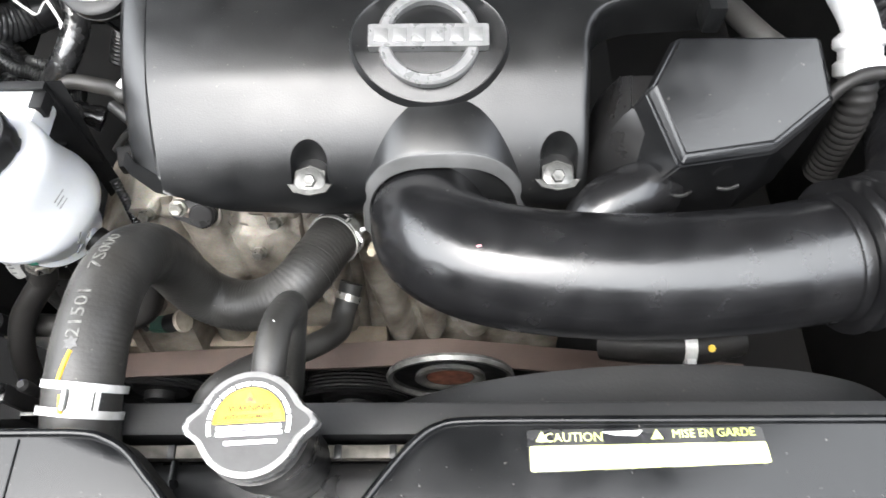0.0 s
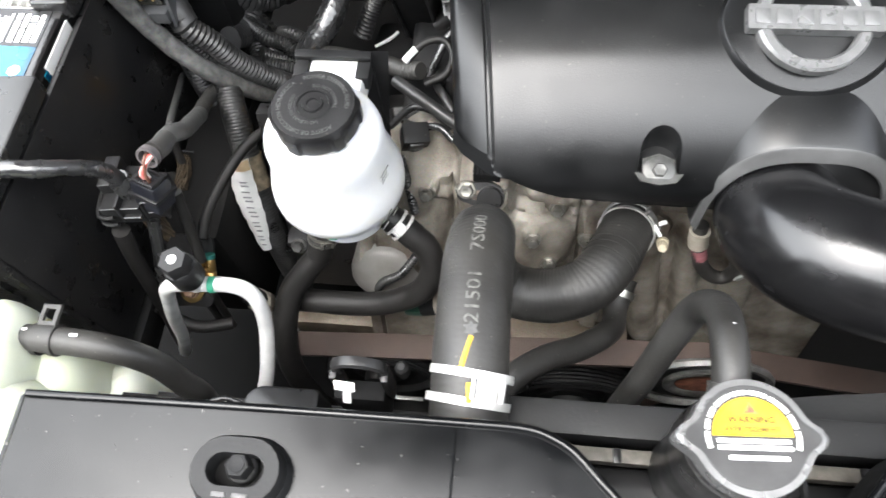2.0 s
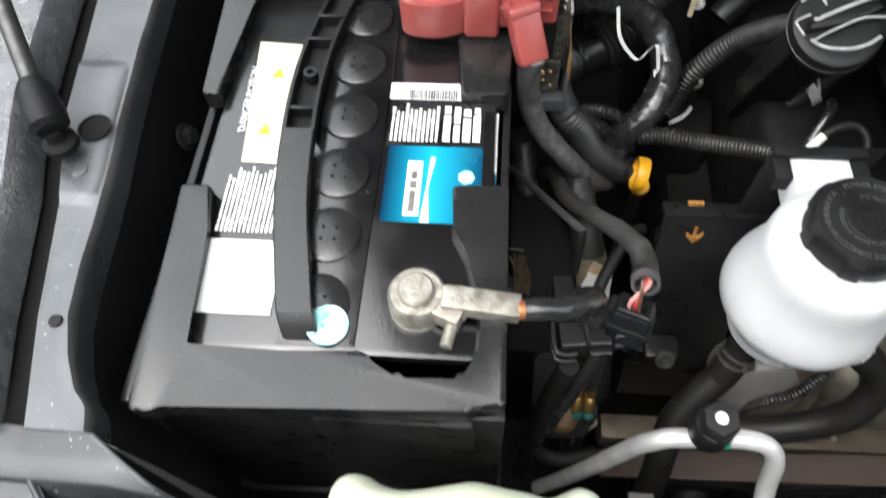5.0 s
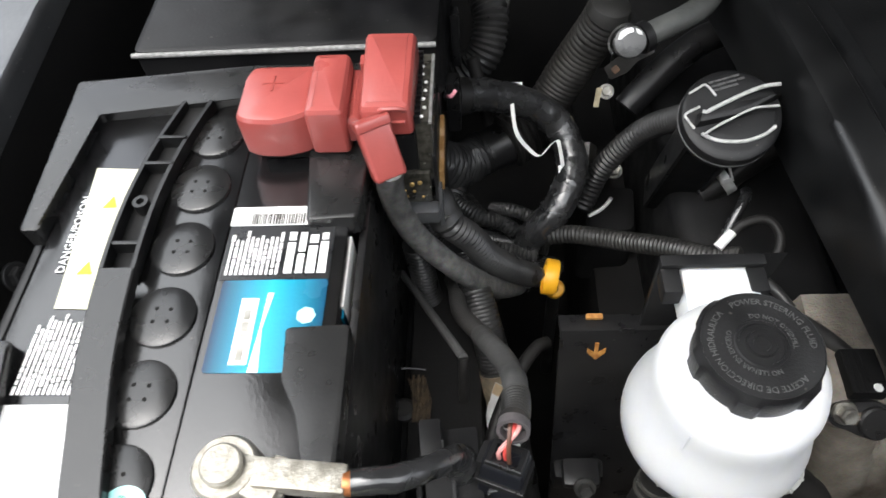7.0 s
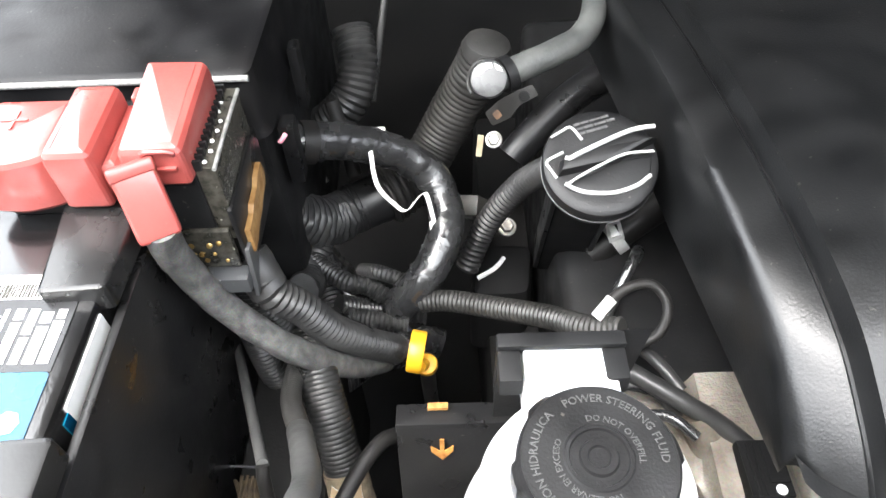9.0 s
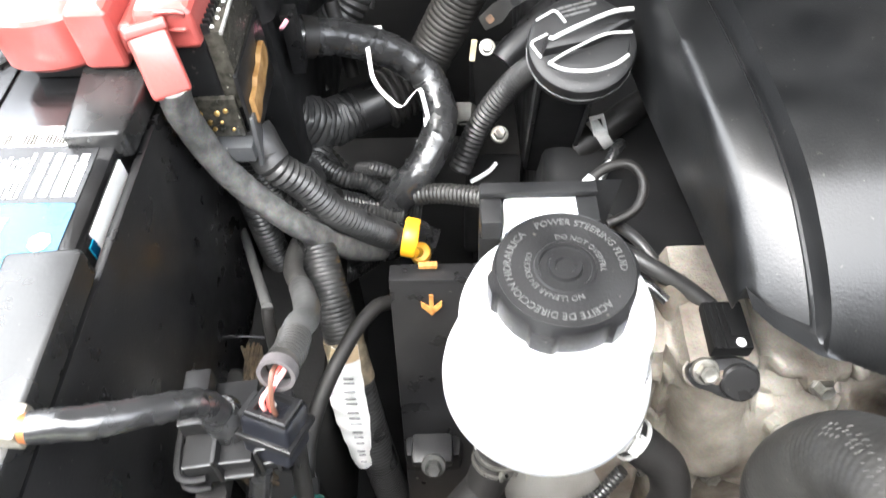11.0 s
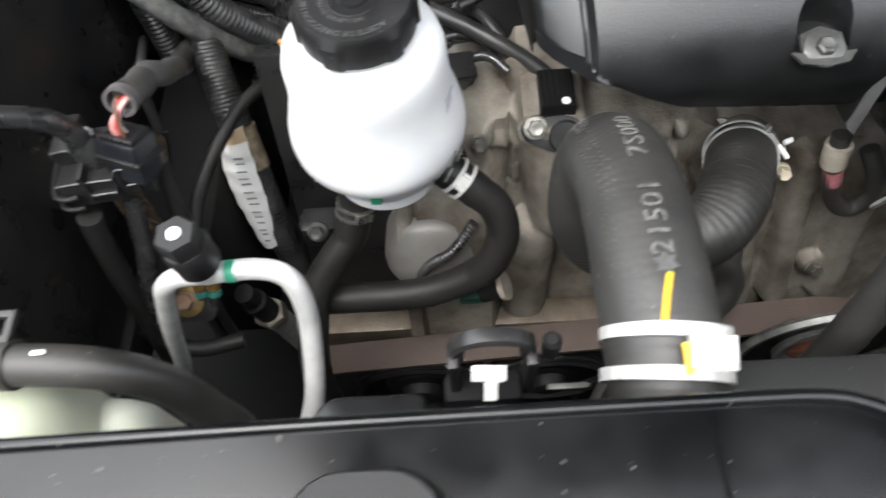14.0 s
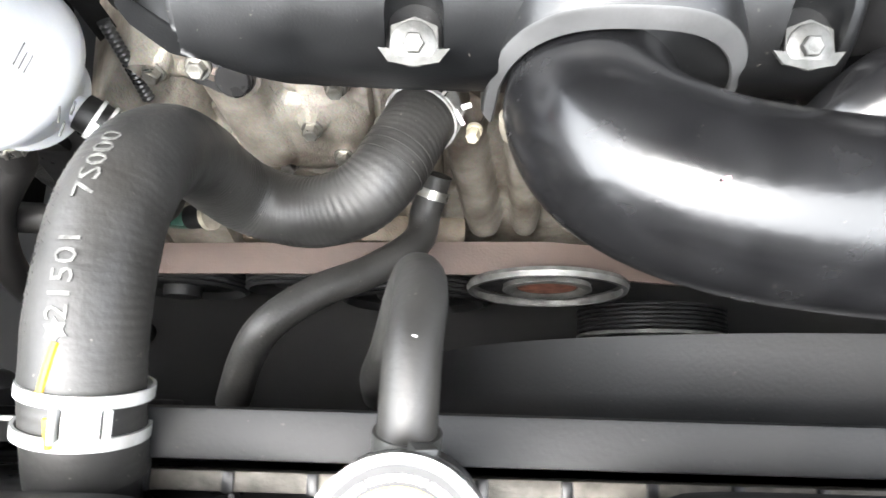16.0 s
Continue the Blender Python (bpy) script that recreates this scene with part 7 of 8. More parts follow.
TL = [(-0.4630, 0.5200, 0.9129), (-0.4500, 0.5210, 0.9085), (-0.4286, 0.5322, 0.8989), (-0.3956, 0.5420, 0.8789), (-0.3725, 0.5385, 0.8605), (-0.3625, 0.5234, 0.8470), (-0.3615, 0.5042, 0.8380), (-0.3718, 0.4820, 0.8250), (-0.3876, 0.4709, 0.8093), (-0.3987, 0.4691, 0.7910)]
part("wrapping", pipe(TL, 0.0124, seg=36, step=0.0012, rough=0.0008, wrap=(0.021, 0.0004)), M_TAPE, loop, "shiny wrinkled tape", sharp=60)
tl = spline(TL, 0.001)
tf = frames_of(tl)
rng = random.Random(21)
for f in (0.10, 0.27, 0.40, 0.44, 0.475, 0.50, 0.62, 0.74, 0.83):
    i = round(f * (len(tl) - 1))
    a0, lean = rng.uniform(1.2, 2.6), rng.uniform(-0.004, 0.004)
    pts = []
    for k in range(9):
        a = a0 + 0.28 * k
        c, (t, n, b) = tl[i], tf[i]
        pts.append(c + t * (lean * (k - 4) / 4) + (n * math.cos(a) + b * math.sin(a)) * (0.0127 + 0.0003 * math.sin(k * 2.1)))
    part("tape_fold", pipe(pts, 0.0009, seg=6, step=0.002), M_TAPE, loop, "raised crease of tape")
i = round(0.06 * (len(tl) - 1))
part("collar", clamp_ring(bmesh.new(), tl[i], tl[i + 1], 0.0130, 0.010, 0.0012), M_RUBBER, loop, "frayed tape collar")
part("wire_end", pipe([(-0.4560, 0.4865, 0.9395), (-0.4530, 0.4805, 0.9450), (-0.4500, 0.4830, 0.9480)], 0.0014, seg=8), M_PINK, loop, "pink wire end")
tie = thing("white_strap", "loose white plastic strap on the taped loom", "strap", (-0.38, 0.52, 0.86))
part("strap", strip([[(p.x - 0.0014, p.y, p.z), (p.x + 0.0014, p.y + 0.001, p.z + 0.001)] for p in spline([(-0.4100, 0.524, 0.8955), (-0.4065, 0.510, 0.878), (-0.3955, 0.505, 0.8635), (-0.3880, 0.503, 0.8592), (-0.3810, 0.507, 0.8655), (-0.3750, 0.509, 0.8700), (-0.3720, 0.506, 0.8610), (-0.3685, 0.500, 0.8420)], 0.002)]), M_LABEL, tie)
part("tag", block(-0.003, 0.003, -0.009, 0.006, -0.001, 0.001, bevel=0.0006, m=pose(-0.3695, 0.500, 0.8435, 40, 0, 10)), M_LABEL, tie)
part("tag", block(-0.007, 0.004, -0.003, 0.003, -0.001, 0.001, bevel=0.0006, m=pose(-0.405, 0.545, 0.8955, 20, 0, 0)), M_LABEL, tie)
trunk = thing("large_conduit", "thick grey corrugated conduit turning into a taped wiring trunk", "conduit", (-0.37, 0.6, 0.83))
part("conduit", pipe([(-0.3290, 0.6120, 0.9090), (-0.3350, 0.6134, 0.8930), (-0.3496, 0.6150, 0.8618), (-0.3676, 0.6080, 0.8294), (-0.3860, 0.5880, 0.8090)], 0.0195, corr=(0.0052, 0.0009), seg=32, rough=0.0006), M_HOSE, trunk, "grey corrugated conduit")
part("conduit_end", turned([(0.0193, 0), (0.0190, 0.004), (0.0165, 0.010), (0.010, 0.0135)], axis_to((-0.3290, 0.6120, 0.9090), (-0.3270, 0.6115, 0.9200)), seg=32), M_HOSE, trunk, "rounded conduit end")
bell = bmesh.new()
ba, bb = Vector((-0.3800, 0.5890, 0.8130)), Vector((-0.4130, 0.5700, 0.8065))
lathe(bell, [(0.0165, 0.0)] + [(0.0195 + 0.0007 * k + (0.0026 if j else 0.0), 0.0062 * k + 0.0031 * j + e) for k in range(6) for j, e in ((0, 0.0), (1, -0.0008), (1, 0.0012))] + [(0.0225, 0.0375), (0.0170, 0.0375)], axis_to(ba, bb), seg=40)
part("bellows", bell, M_HOSE, trunk, "stepped rubber bellows", sharp=30)
cm = axis_to(bb, (-0.4370, 0.5575, 0.8060))
part("collar", turned([(0.0150, -0.002), (0.0205, -0.002), (0.0205, 0.003), (0.0198, 0.004), (0.0196, 0.021), (0.0204, 0.022), (0.0204, 0.025), (0.0160, 0.025)], cm, seg=40), M_BLACK, trunk, "smooth black collar")
part("collar_latch", block(0.0185, 0.0225, -0.008, 0.008, 0.002, 0.024, bevel=0.001, m=cm @ Matrix.Rotation(radians(200), 4, "Z")), M_DULL, trunk, "square collar latch")
part("tape", pipe([(-0.4330, 0.5590, 0.8060), (-0.4400, 0.5530, 0.8065), (-0.4530, 0.5400, 0.8120), (-0.4690, 0.5260, 0.8290), (-0.4860, 0.5190, 0.8530)], 0.0200, corr=(0.0056, 0.0017), rough=0.0034, seg=36), M_WRAP, trunk, "wrinkled black tape", sharp=50)
part("branch_tape", pipe([(-0.4560, 0.5350, 0.8120), (-0.4600, 0.5140, 0.8010), (-0.4620, 0.4900, 0.8050), (-0.4590, 0.4600, 0.8300)], 0.0115, corr=(0.0060, 0.0014), rough=0.0026, seg=24), M_WRAP, trunk, "wrinkled branch of the trunk", sharp=50)
loom("taped_loom", [(-0.465, 0.520, 0.800), (-0.445, 0.500, 0.785), (-0.425, 0.485, 0.768), (-0.40, 0.475, 0.755), (-0.37, 0.47, 0.74)], 0.013, "black taped loom deep in the bay", material=M_TAPE, cat="wiring loom", seg=24, step=0.002, rough=0.0022)
loom("wiring_conduit", [(-0.428, 0.640, 0.915), (-0.424, 0.622, 0.900), (-0.430, 0.606, 0.880), (-0.448, 0.600, 0.862), (-0.47, 0.605, 0.845)], 0.0155, "thick corrugated conduit in front of the firewall", corr=(0.0046, 0.0018), seg=22)
loom("wiring_conduit", [(-0.495, 0.555, 0.80), (-0.474, 0.530, 0.798), (-0.458, 0.505, 0.79), (-0.448, 0.482, 0.782), (-0.438, 0.460, 0.775), (-0.425, 0.44, 0.755)], 0.0105, "black corrugated conduit crossing under the fuse block", corr=(0.0036, 0.0013))
loom("wiring_conduit", [(-0.483, 0.533, 0.803), (-0.466, 0.511, 0.806), (-0.450, 0.496, 0.806), (-0.434, 0.486, 0.804), (-0.418, 0.484, 0.800), (-0.400, 0.474, 0.792)], 0.0072, "thin corrugated conduit among the looms", corr=(0.0032, 0.0012))
loom("wiring_conduit", [(-0.432, 0.462, 0.795), (-0.412, 0.459, 0.794), (-0.391, 0.458, 0.79)], 0.0068, "short corrugated conduit among the looms", corr=(0.0032, 0.0012))
loom("wiring_conduit", [(-0.4723, 0.5317, 0.7950), (-0.4615, 0.5217, 0.7900), (-0.4481, 0.5115, 0.7800), (-0.4353, 0.5023, 0.7650), (-0.4306, 0.5029, 0.7450)], 0.0145, "thick ribbed conduit below the taped trunk", corr=(0.0048, 0.0013), material=M_HOSE, seg=24)
loom("signal_wire", [(-0.484, 0.585, 0.80), (-0.480, 0.60, 0.808), (-0.470, 0.606, 0.806), (-0.462, 0.60, 0.796)], 0.003, "thin grey wire bend under the loom", material=M_HOSE, cat="wire")
loom("thin_rod", [(-0.440, 0.575, 0.90), (-0.432, 0.560, 0.870), (-0.428, 0.552, 0.85)], 0.0055, "short black hose end", material=M_RUBBER, cat="hose")
loom("thin_rod", [(-0.398, 0.70, 0.95), (-0.408, 0.66, 0.905), (-0.418, 0.625, 0.86)], 0.0032, "thin grey rod at the firewall", material=M_HOSE, cat="rod")
solo("paper_tag", block(-0.0024, 0.0024, -0.001, 0.001, -0.014, 0.003, bevel=0.0008, m=pose(-0.3335, 0.580, 0.856, -25, 8, 0)), mat("aged_paper", (0.50, 0.44, 0.30), (0.36, 0.30, 0.2), rough=0.6, scale=150), "small cream paper tag on the conduit", "tag")

# pipe with the round plug
plug = thing("heater_pipe", "grey metal pipe ending in a round plug with torn silver film", "pipe", (-0.32, 0.52, 0.94))
part("pipe", pipe([(-0.3320, 0.5130, 0.9575), (-0.3162, 0.5200, 0.9600), (-0.2930, 0.5340, 0.9610), (-0.2740, 0.5520, 0.9600), (-0.2620, 0.5800, 0.9650), (-0.2550, 0.640, 0.990)], 0.0082, seg=24, step=0.003, rough=0.0003), mat("weathered_grey_pipe", (0.055, 0.057, 0.054), (0.10, 0.102, 0.096), rough=0.5, rvar=0.12, scale=60, bump=0.4, bscale=300), plug, "weathered grey pipe")
pm = axis_to((-0.3334, 0.5115, 0.9590), (-0.3365, 0.4700, 0.9990))
part("plug", turned([(0.0098, 0), (0.0107, 0.001), (0.0107, 0.0060), (0.0102, 0.0072), (0.0090, 0.0076), (0.003, 0.0078)], pm, seg=40), mat("grey_translucent_plug", (0.050, 0.050, 0.050), (0.075, 0.075, 0.073), rough=0.32, scale=120), plug, "round grey plug")
for k, poly in enumerate(([(-0.0085, 0.001), (-0.0070, 0.0058), (-0.0030, 0.0085), (0.0010, 0.0088), (0.0020, 0.0062), (-0.0015, 0.0052), (-0.0042, 0.0030), (-0.0062, 0.0012)], [(0.0030, 0.0085), (0.0066, 0.0066), (0.0078, 0.0040), (0.0050, 0.0046), (0.0034, 0.0062)])):
    part("film", slab(poly, 0.0078, 0.0082, m=pm), M_CLAMP, plug, "torn silver film")
part("clamp_ring", clamp_ring(bmesh.new(), (-0.3225, 0.5170, 0.9588), (-0.3100, 0.5235, 0.9605), 0.0084, 0.0062, 0.0022), M_DULL, plug, "black clamp ring")
part("film_edge", pipe([pm @ Vector((0.0122 * math.cos(radians(a)), 0.0122 * math.sin(radians(a)), -0.003 + 0.003 * math.cos(radians(a * 3)))) for a in range(40, 230, 12)], 0.0012, seg=8), M_HOSE, plug, "curled film edge")
plate = thing("data_plate", "scuffed galvanised bracket plate beside the grey pipe", "plate", (-0.30, 0.59, 0.89))
dpx = (Vector((-0.2942, 0.585, 0.8984)) - Vector((-0.3295, 0.590, 0.8677))).normalized()
dpz = Vector((-0.10, -0.72, 0.55))
dpz = (dpz - dpx * dpz.dot(dpx)).normalized()
dpm = Matrix.Translation((-0.3118, 0.5875, 0.8830)) @ Matrix((dpx, dpz.cross(dpx), dpz)).transposed().to_4x4()
part("plate", slab(rounded([(-0.022, -0.008), (-0.006, -0.0095), (0.006, -0.005), (0.022, -0.006), (0.022, 0.003), (0.008, 0.005), (-0.006, 0.006), (-0.022, 0.0035)], 0.002), -0.0012, 0.0, 0.0004, m=dpm), M_HOSE, plate, "bent grey plate")
part("stamp", turned([(0.0042, 0), (0.0042, 0.0006), (0.0030, 0.0006), (0.0030, 0.0002)], dpm @ pose(0.012, -0.0015, 0), seg=20), M_DULL, plate, "stamped ring")
part("rust_stain", slab(rounded([(-0.016, -0.006), (-0.010, -0.005), (-0.011, 0.001), (-0.017, 0.0)], 0.0015), 0.0002, 0.0005, m=dpm), M_RUST, plate, "rust stain")
solo("engine_pipe", pipe([(-0.3100, 0.569, 0.846), (-0.302, 0.575, 0.853), (-0.285, 0.588, 0.864), (-0.265, 0.601, 0.875), (-0.240, 0.612, 0.884), (-0.20, 0.62, 0.888)], 0.0122, seg=26), M_BLACK, "glossy black pipe behind the oil filler", "pipe")
fwb = thing("firewall_bolt", "zinc flange bolt beside the paper tag", "bolt", (-0.315, 0.61, 0.82))
part("bolt", bolted((-0.3215, 0.6050, 0.8330), (-0.325, 0.55, 0.89), 0.0050, 0.007, 1.4), M_STEEL, fwb, "zinc bolt head")
gcon = thing("grey_connector", "grey-brown square connector under the breather hose", "connector", (-0.339, 0.57, 0.785))
gm = pose(-0.3385, 0.5780, 0.7830, 38, -14, -18)
part("shell", block(-0.0085, 0.0085, -0.0085, 0.0085, -0.014, 0.014, bevel=0.0018, m=gm), mat("grey_brown_plastic", (0.055, 0.053, 0.048), (0.085, 0.08, 0.07), rough=0.5, scale=120), gcon, "grey-brown shell")
part("latch", block(-0.004, 0.004, -0.0110, -0.0080, -0.008, 0.010, bevel=0.0008, m=gm), M_HOSE, gcon)
part("seal", block(-0.0075, 0.0075, -0.0075, 0.0075, -0.0185, -0.0135, bevel=0.0012, m=gm), M_RUST, gcon, "rusty wire seal")

# oil filler
oil = thing("oil_filler_cap", "black oil filler cap with a raised grip and painted edge glints", "cap", (-0.277, 0.437, 0.93))
ox = Matrix.Translation((-0.278, 0.4465, 0.953)) @ Matrix(((0.9996, -0.0120, -0.0299, 0), (0, 0.9171, -0.3986, 0), (0.0299, 0.3986, 0.9167, 0), (0, 0, 0, 1)))
part("cap", turned([(0.0270, -0.022), (0.0282, -0.020), (0.0286, -0.012), (0.0304, -0.0105), (0.0308, -0.004), (0.0300, -0.0012), (0.0280, 0.0), (0.0235, 0.0003), (0.010, 0.0004)], ox, seg=72), M_CAP, oil, "black turned cap", sharp=30)
part("rim_line", lathe(bmesh.new(), [(0.0304, -0.0112), (0.0309, -0.0108), (0.0309, -0.0100), (0.0304, -0.0096), (0.0304, -0.0112)], ox, seg=64, close=False), M_EDGE_CAP, oil, "thin pale rim line")
grip = part("grip", swell([(-0.0215, 0.0025), (-0.0185, 0.0040), (-0.0125, 0.0048), (0.0000, 0.0092), (0.0105, 0.0137), (0.0200, 0.0165), (0.0270, 0.0170), (0.0290, 0.0100), (0.0282, 0.0020), (0.0200, 0.0005), (0.0115, -0.0010), (0.0040, -0.0045), (-0.0030, -0.0070), (-0.0115, -0.0115), (-0.0205, -0.0155), (-0.0225, -0.0070)], [(-0.001, -0.0010), (0.0035, 0.0), (0.0055, 0.0008), (0.0062, 0.0024)]), M_CAP, oil, "raised finger grip", sharp=30)
scoop = part("scoop", swell([(-0.0190, -0.0125), (-0.0140, -0.0150), (-0.0073, -0.0172), (0.0054, -0.0178), (0.0170, -0.0145), (0.0240, -0.0095), (0.0262, 0.0010), (0.0120, 0.0005), (-0.0027, -0.0055), (-0.0114, -0.0095)], [(-0.001, -0.0012), (0.0008, 0.0), (0.0013, 0.0010)]), M_MATTE, oil, "hollowed finger face")
for ob in (grip, scoop):
    ob.data.transform(ox)
# White pipes paint the sky's reflection on the grip's rounded edges.
for k, line in enumerate((((-0.0190, 0.0006, 0.0055), (-0.0165, -0.0002, 0.0062), (-0.0129, 0.0019, 0.0064), (0.0069, 0.0106, 0.0064), (0.0185, 0.0145, 0.0064), (0.0285, 0.0157, 0.0060)),
                          ((-0.0202, -0.0145, 0.0050), (-0.0114, -0.0094, 0.0056), (-0.0027, -0.0051, 0.0056), (0.0119, 0.0010, 0.0056), (0.0265, 0.0019, 0.0052)),
                          ((-0.0202, -0.0128, 0.0030), (-0.0150, -0.0155, 0.0014), (-0.0073, -0.0178, 0.0012), (0.0054, -0.0183, 0.0012), (0.0170, -0.0149, 0.0012), (0.0245, -0.0098, 0.0012)),
                          ((-0.0238, -0.0085, 0.0010), (-0.0270, -0.0030, 0.0008), (-0.0283, 0.0013, 0.0006), (-0.0194, 0.0057, 0.0012)),
                          ((-0.0250, 0.0150, 0.0004), (-0.0190, 0.0182, 0.0008), (-0.0141, 0.0201, 0.0008), (-0.0088, 0.0125, 0.0010)))):
    part("edge_glint", pipe([ox @ Vector(q) for q in line], (0.0013, 0.0008, 0.0012, 0.0008, 0.0008)[k], seg=8, step=0.002), M_GLINT, oil, "painted sky glint along an edge")
icon = part("icon", bars(bmesh.new(), -0.007, 0.015, 0.0165, 0.0250, 0.0006, 3, m=ox @ pose(0, 0, 0, 0, 0, 14), seed=3), M_EMBOSS, oil, "embossed icon")
part("neck", block(-0.0165, 0.0165, -0.014, 0.014, -0.18, -0.020, bevel=0.003, m=ox @ pose(-0.004, 0.002, 0, 0, 0, -8)), M_FLAT, oil, "square black filler neck")
part("neck_rib", block(-0.0180, -0.0150, -0.0155, 0.010, -0.17, -0.020, bevel=0.0008, m=ox @ pose(-0.004, 0.002, 0, 0, 0, -8)), M_BLACK, oil, "moulded neck rib")
part("neck_rib", block(0.0150, 0.0180, -0.0155, 0.010, -0.17, -0.020, bevel=0.0008, m=ox @ pose(-0.004, 0.002, 0, 0, 0, -8)), M_BLACK, oil, "moulded neck rib")
for z in (-0.036, -0.066):
    part("chip", block(-0.003, 0.002, -0.0146, -0.0138, z - 0.0008, z + 0.0008, m=ox @ pose(0.002, 0.002, 0, 0, 0, -8)), M_GREYINK, oil, "pale chip in the plastic")
loom("breather_conduit", [(-0.2849, 0.4683, 0.9280), (-0.2895, 0.5000, 0.8993), (-0.3072, 0.5270, 0.8585), (-0.3305, 0.5310, 0.8143), (-0.3470, 0.5147, 0.7807)], 0.0098, "black corrugated breather hose by the oil cap", corr=(0.0044, 0.0014), seg=22)
bre = thing("breather_hose", "black hose with a white clip by the engine cover", "hose", (-0.23, 0.49, 0.84))
part("hose", pipe([(-0.262, 0.484, 0.832), (-0.245, 0.489, 0.843), (-0.225, 0.497, 0.855), (-0.20, 0.508, 0.865)], 0.0105), M_RUBBER, bre)
part("clip", clamp_ring(bmesh.new(), (-0.2455, 0.4888, 0.8425), (-0.235, 0.4925, 0.849), 0.0108, 0.008), M_CLAMP, bre, "white spring clip")
part("clip_loop", ring_slab([(-0.0055, -0.004), (0.0055, -0.004), (0.0055, 0.010), (-0.0055, 0.010)], [(-0.0032, -0.001), (0.0032, -0.001), (0.0032, 0.007), (-0.0032, 0.007)], 0.0, 0.0014, 0.0004), M_CLAMP, bre, "open clip loop").data.transform(pose(-0.2490, 0.4800, 0.8550, 40, 0, 18))
part("valve", block(-0.2790, -0.2600, 0.474, 0.490, 0.800, 0.832, bevel=0.003), M_BLACK, bre, "black valve body")
coil = thing("ignition_coil", "black ignition coil with a white paint stroke and a bolt", "ignition coil", (-0.31, 0.54, 0.74))
part("body", swell(rounded([(-0.345, 0.505), (-0.295, 0.505), (-0.288, 0.560), (-0.338, 0.562)], 0.012), [(0.68, 0), (0.745, 0), (0.755, 0.003), (0.757, 0.007)]), M_FLAT, coil)
part("bolt", bolted((-0.311, 0.566, 0.770), (-0.311, 0.545, 0.806), 0.0055, 0.009, 1.45), M_STEEL, coil, "zinc bolt")
part("stroke", pipe([(-0.3375, 0.5230, 0.7570), (-0.3270, 0.5275, 0.7600), (-0.3200, 0.5340, 0.7600), (-0.3150, 0.5420, 0.7590)], 0.0020, seg=8), M_INK, coil, "white paint stroke")
coil2 = thing("ignition_coil", "black ignition coil behind the dipstick", "ignition coil", (-0.33, 0.42, 0.74))
part("body", swell(rounded([(-0.352, 0.395), (-0.305, 0.395), (-0.298, 0.445), (-0.345, 0.448)], 0.012), [(0.62, 0), (0.685, 0), (0.695, 0.003), (0.697, 0.007)]), M_DULL, coil2)
part("bolt", bolted((-0.335, 0.40, 0.695), (-0.335, 0.37, 0.73), 0.0055, 0.008, 1.4), M_STEEL, coil2, "zinc bolt")
loom("harness_conduit", [(-0.3790, 0.4640, 0.8081), (-0.3600, 0.4590, 0.8150), (-0.3298, 0.4436, 0.8270), (-0.3000, 0.4210, 0.8480), (-0.2802, 0.4000, 0.8660), (-0.2638, 0.3913, 0.8760)], 0.0078, "grey corrugated harness behind the reservoir", corr=(0.0034, 0.0010), material=M_HOSE)
loom("small_loop_wire", [(-0.275, 0.400, 0.880), (-0.262, 0.410, 0.888), (-0.246, 0.412, 0.890), (-0.238, 0.402, 0.884), (-0.243, 0.390, 0.874), (-0.26, 0.384, 0.868)], 0.0030, "thin black wire loop by the engine cover", material=M_RUBBER, cat="wire")
solo("wire_marker", pipe([(-0.278, 0.398, 0.879), (-0.2685, 0.406, 0.8855)], 0.0034, seg=10), M_LABEL, "white marker on a thin wire", "marker")
for k, (pts, r) in enumerate((([(-0.235, 0.36, 0.862), (-0.244, 0.375, 0.865), (-0.252, 0.395, 0.855), (-0.25, 0.42, 0.83)], 0.0036),
                              ([(-0.232, 0.335, 0.858), (-0.245, 0.345, 0.862), (-0.262, 0.352, 0.852), (-0.28, 0.372, 0.83)], 0.0032),
                              ([(-0.29, 0.36, 0.84), (-0.27, 0.365, 0.86), (-0.25, 0.36, 0.862), (-0.236, 0.35, 0.85)], 0.0032),
                              ([(-0.265, 0.42, 0.83), (-0.252, 0.44, 0.85), (-0.242, 0.455, 0.86), (-0.235, 0.47, 0.85)], 0.004))):
    loom("injector_wire", pts, r, "black wiring under the edge of the engine cover", material=M_TAPE if k % 2 else M_LOOM, cat="wire")
icon2 = thing("injector_plug", "grey-black injector connector with a pale pin beside the engine cover", "connector", (-0.288, 0.398, 0.80))
im2 = pose(-0.2840, 0.3935, 0.8080, 35, 10, 20)
part("shell", block(-0.013, 0.013, -0.010, 0.010, -0.012, 0.012, bevel=0.002, m=im2), M_DULL, icon2)
part("rim", ring_slab([(-0.012, -0.009), (0.012, -0.009), (0.012, 0.009), (-0.012, 0.009)], [(-0.008, -0.0055), (0.008, -0.0055), (0.008, 0.0055), (-0.008, 0.0055)], 0.012, 0.0145, 0.0005), M_EDGE_CAP, icon2, "pale rubbed rim").data.transform(im2)
for x in (-0.004, 0.004):
    part("contact", block(x - 0.0015, x + 0.0015, -0.004, 0.004, 0.012, 0.0138, bevel=0.0004, m=im2), M_GREYINK, icon2)
for px_, py_ in ((0.0090, -0.0075), (0.0120, 0.0035)):
    part("pin", turned([(0.0022, 0), (0.0020, 0.004)], im2 @ pose(px_, py_, 0.0122), seg=12), M_INK, icon2, "white pin")
inj = thing("wiring_plug", "black wiring connector with pale pins by the engine cover", "connector", (-0.258, 0.325, 0.86))
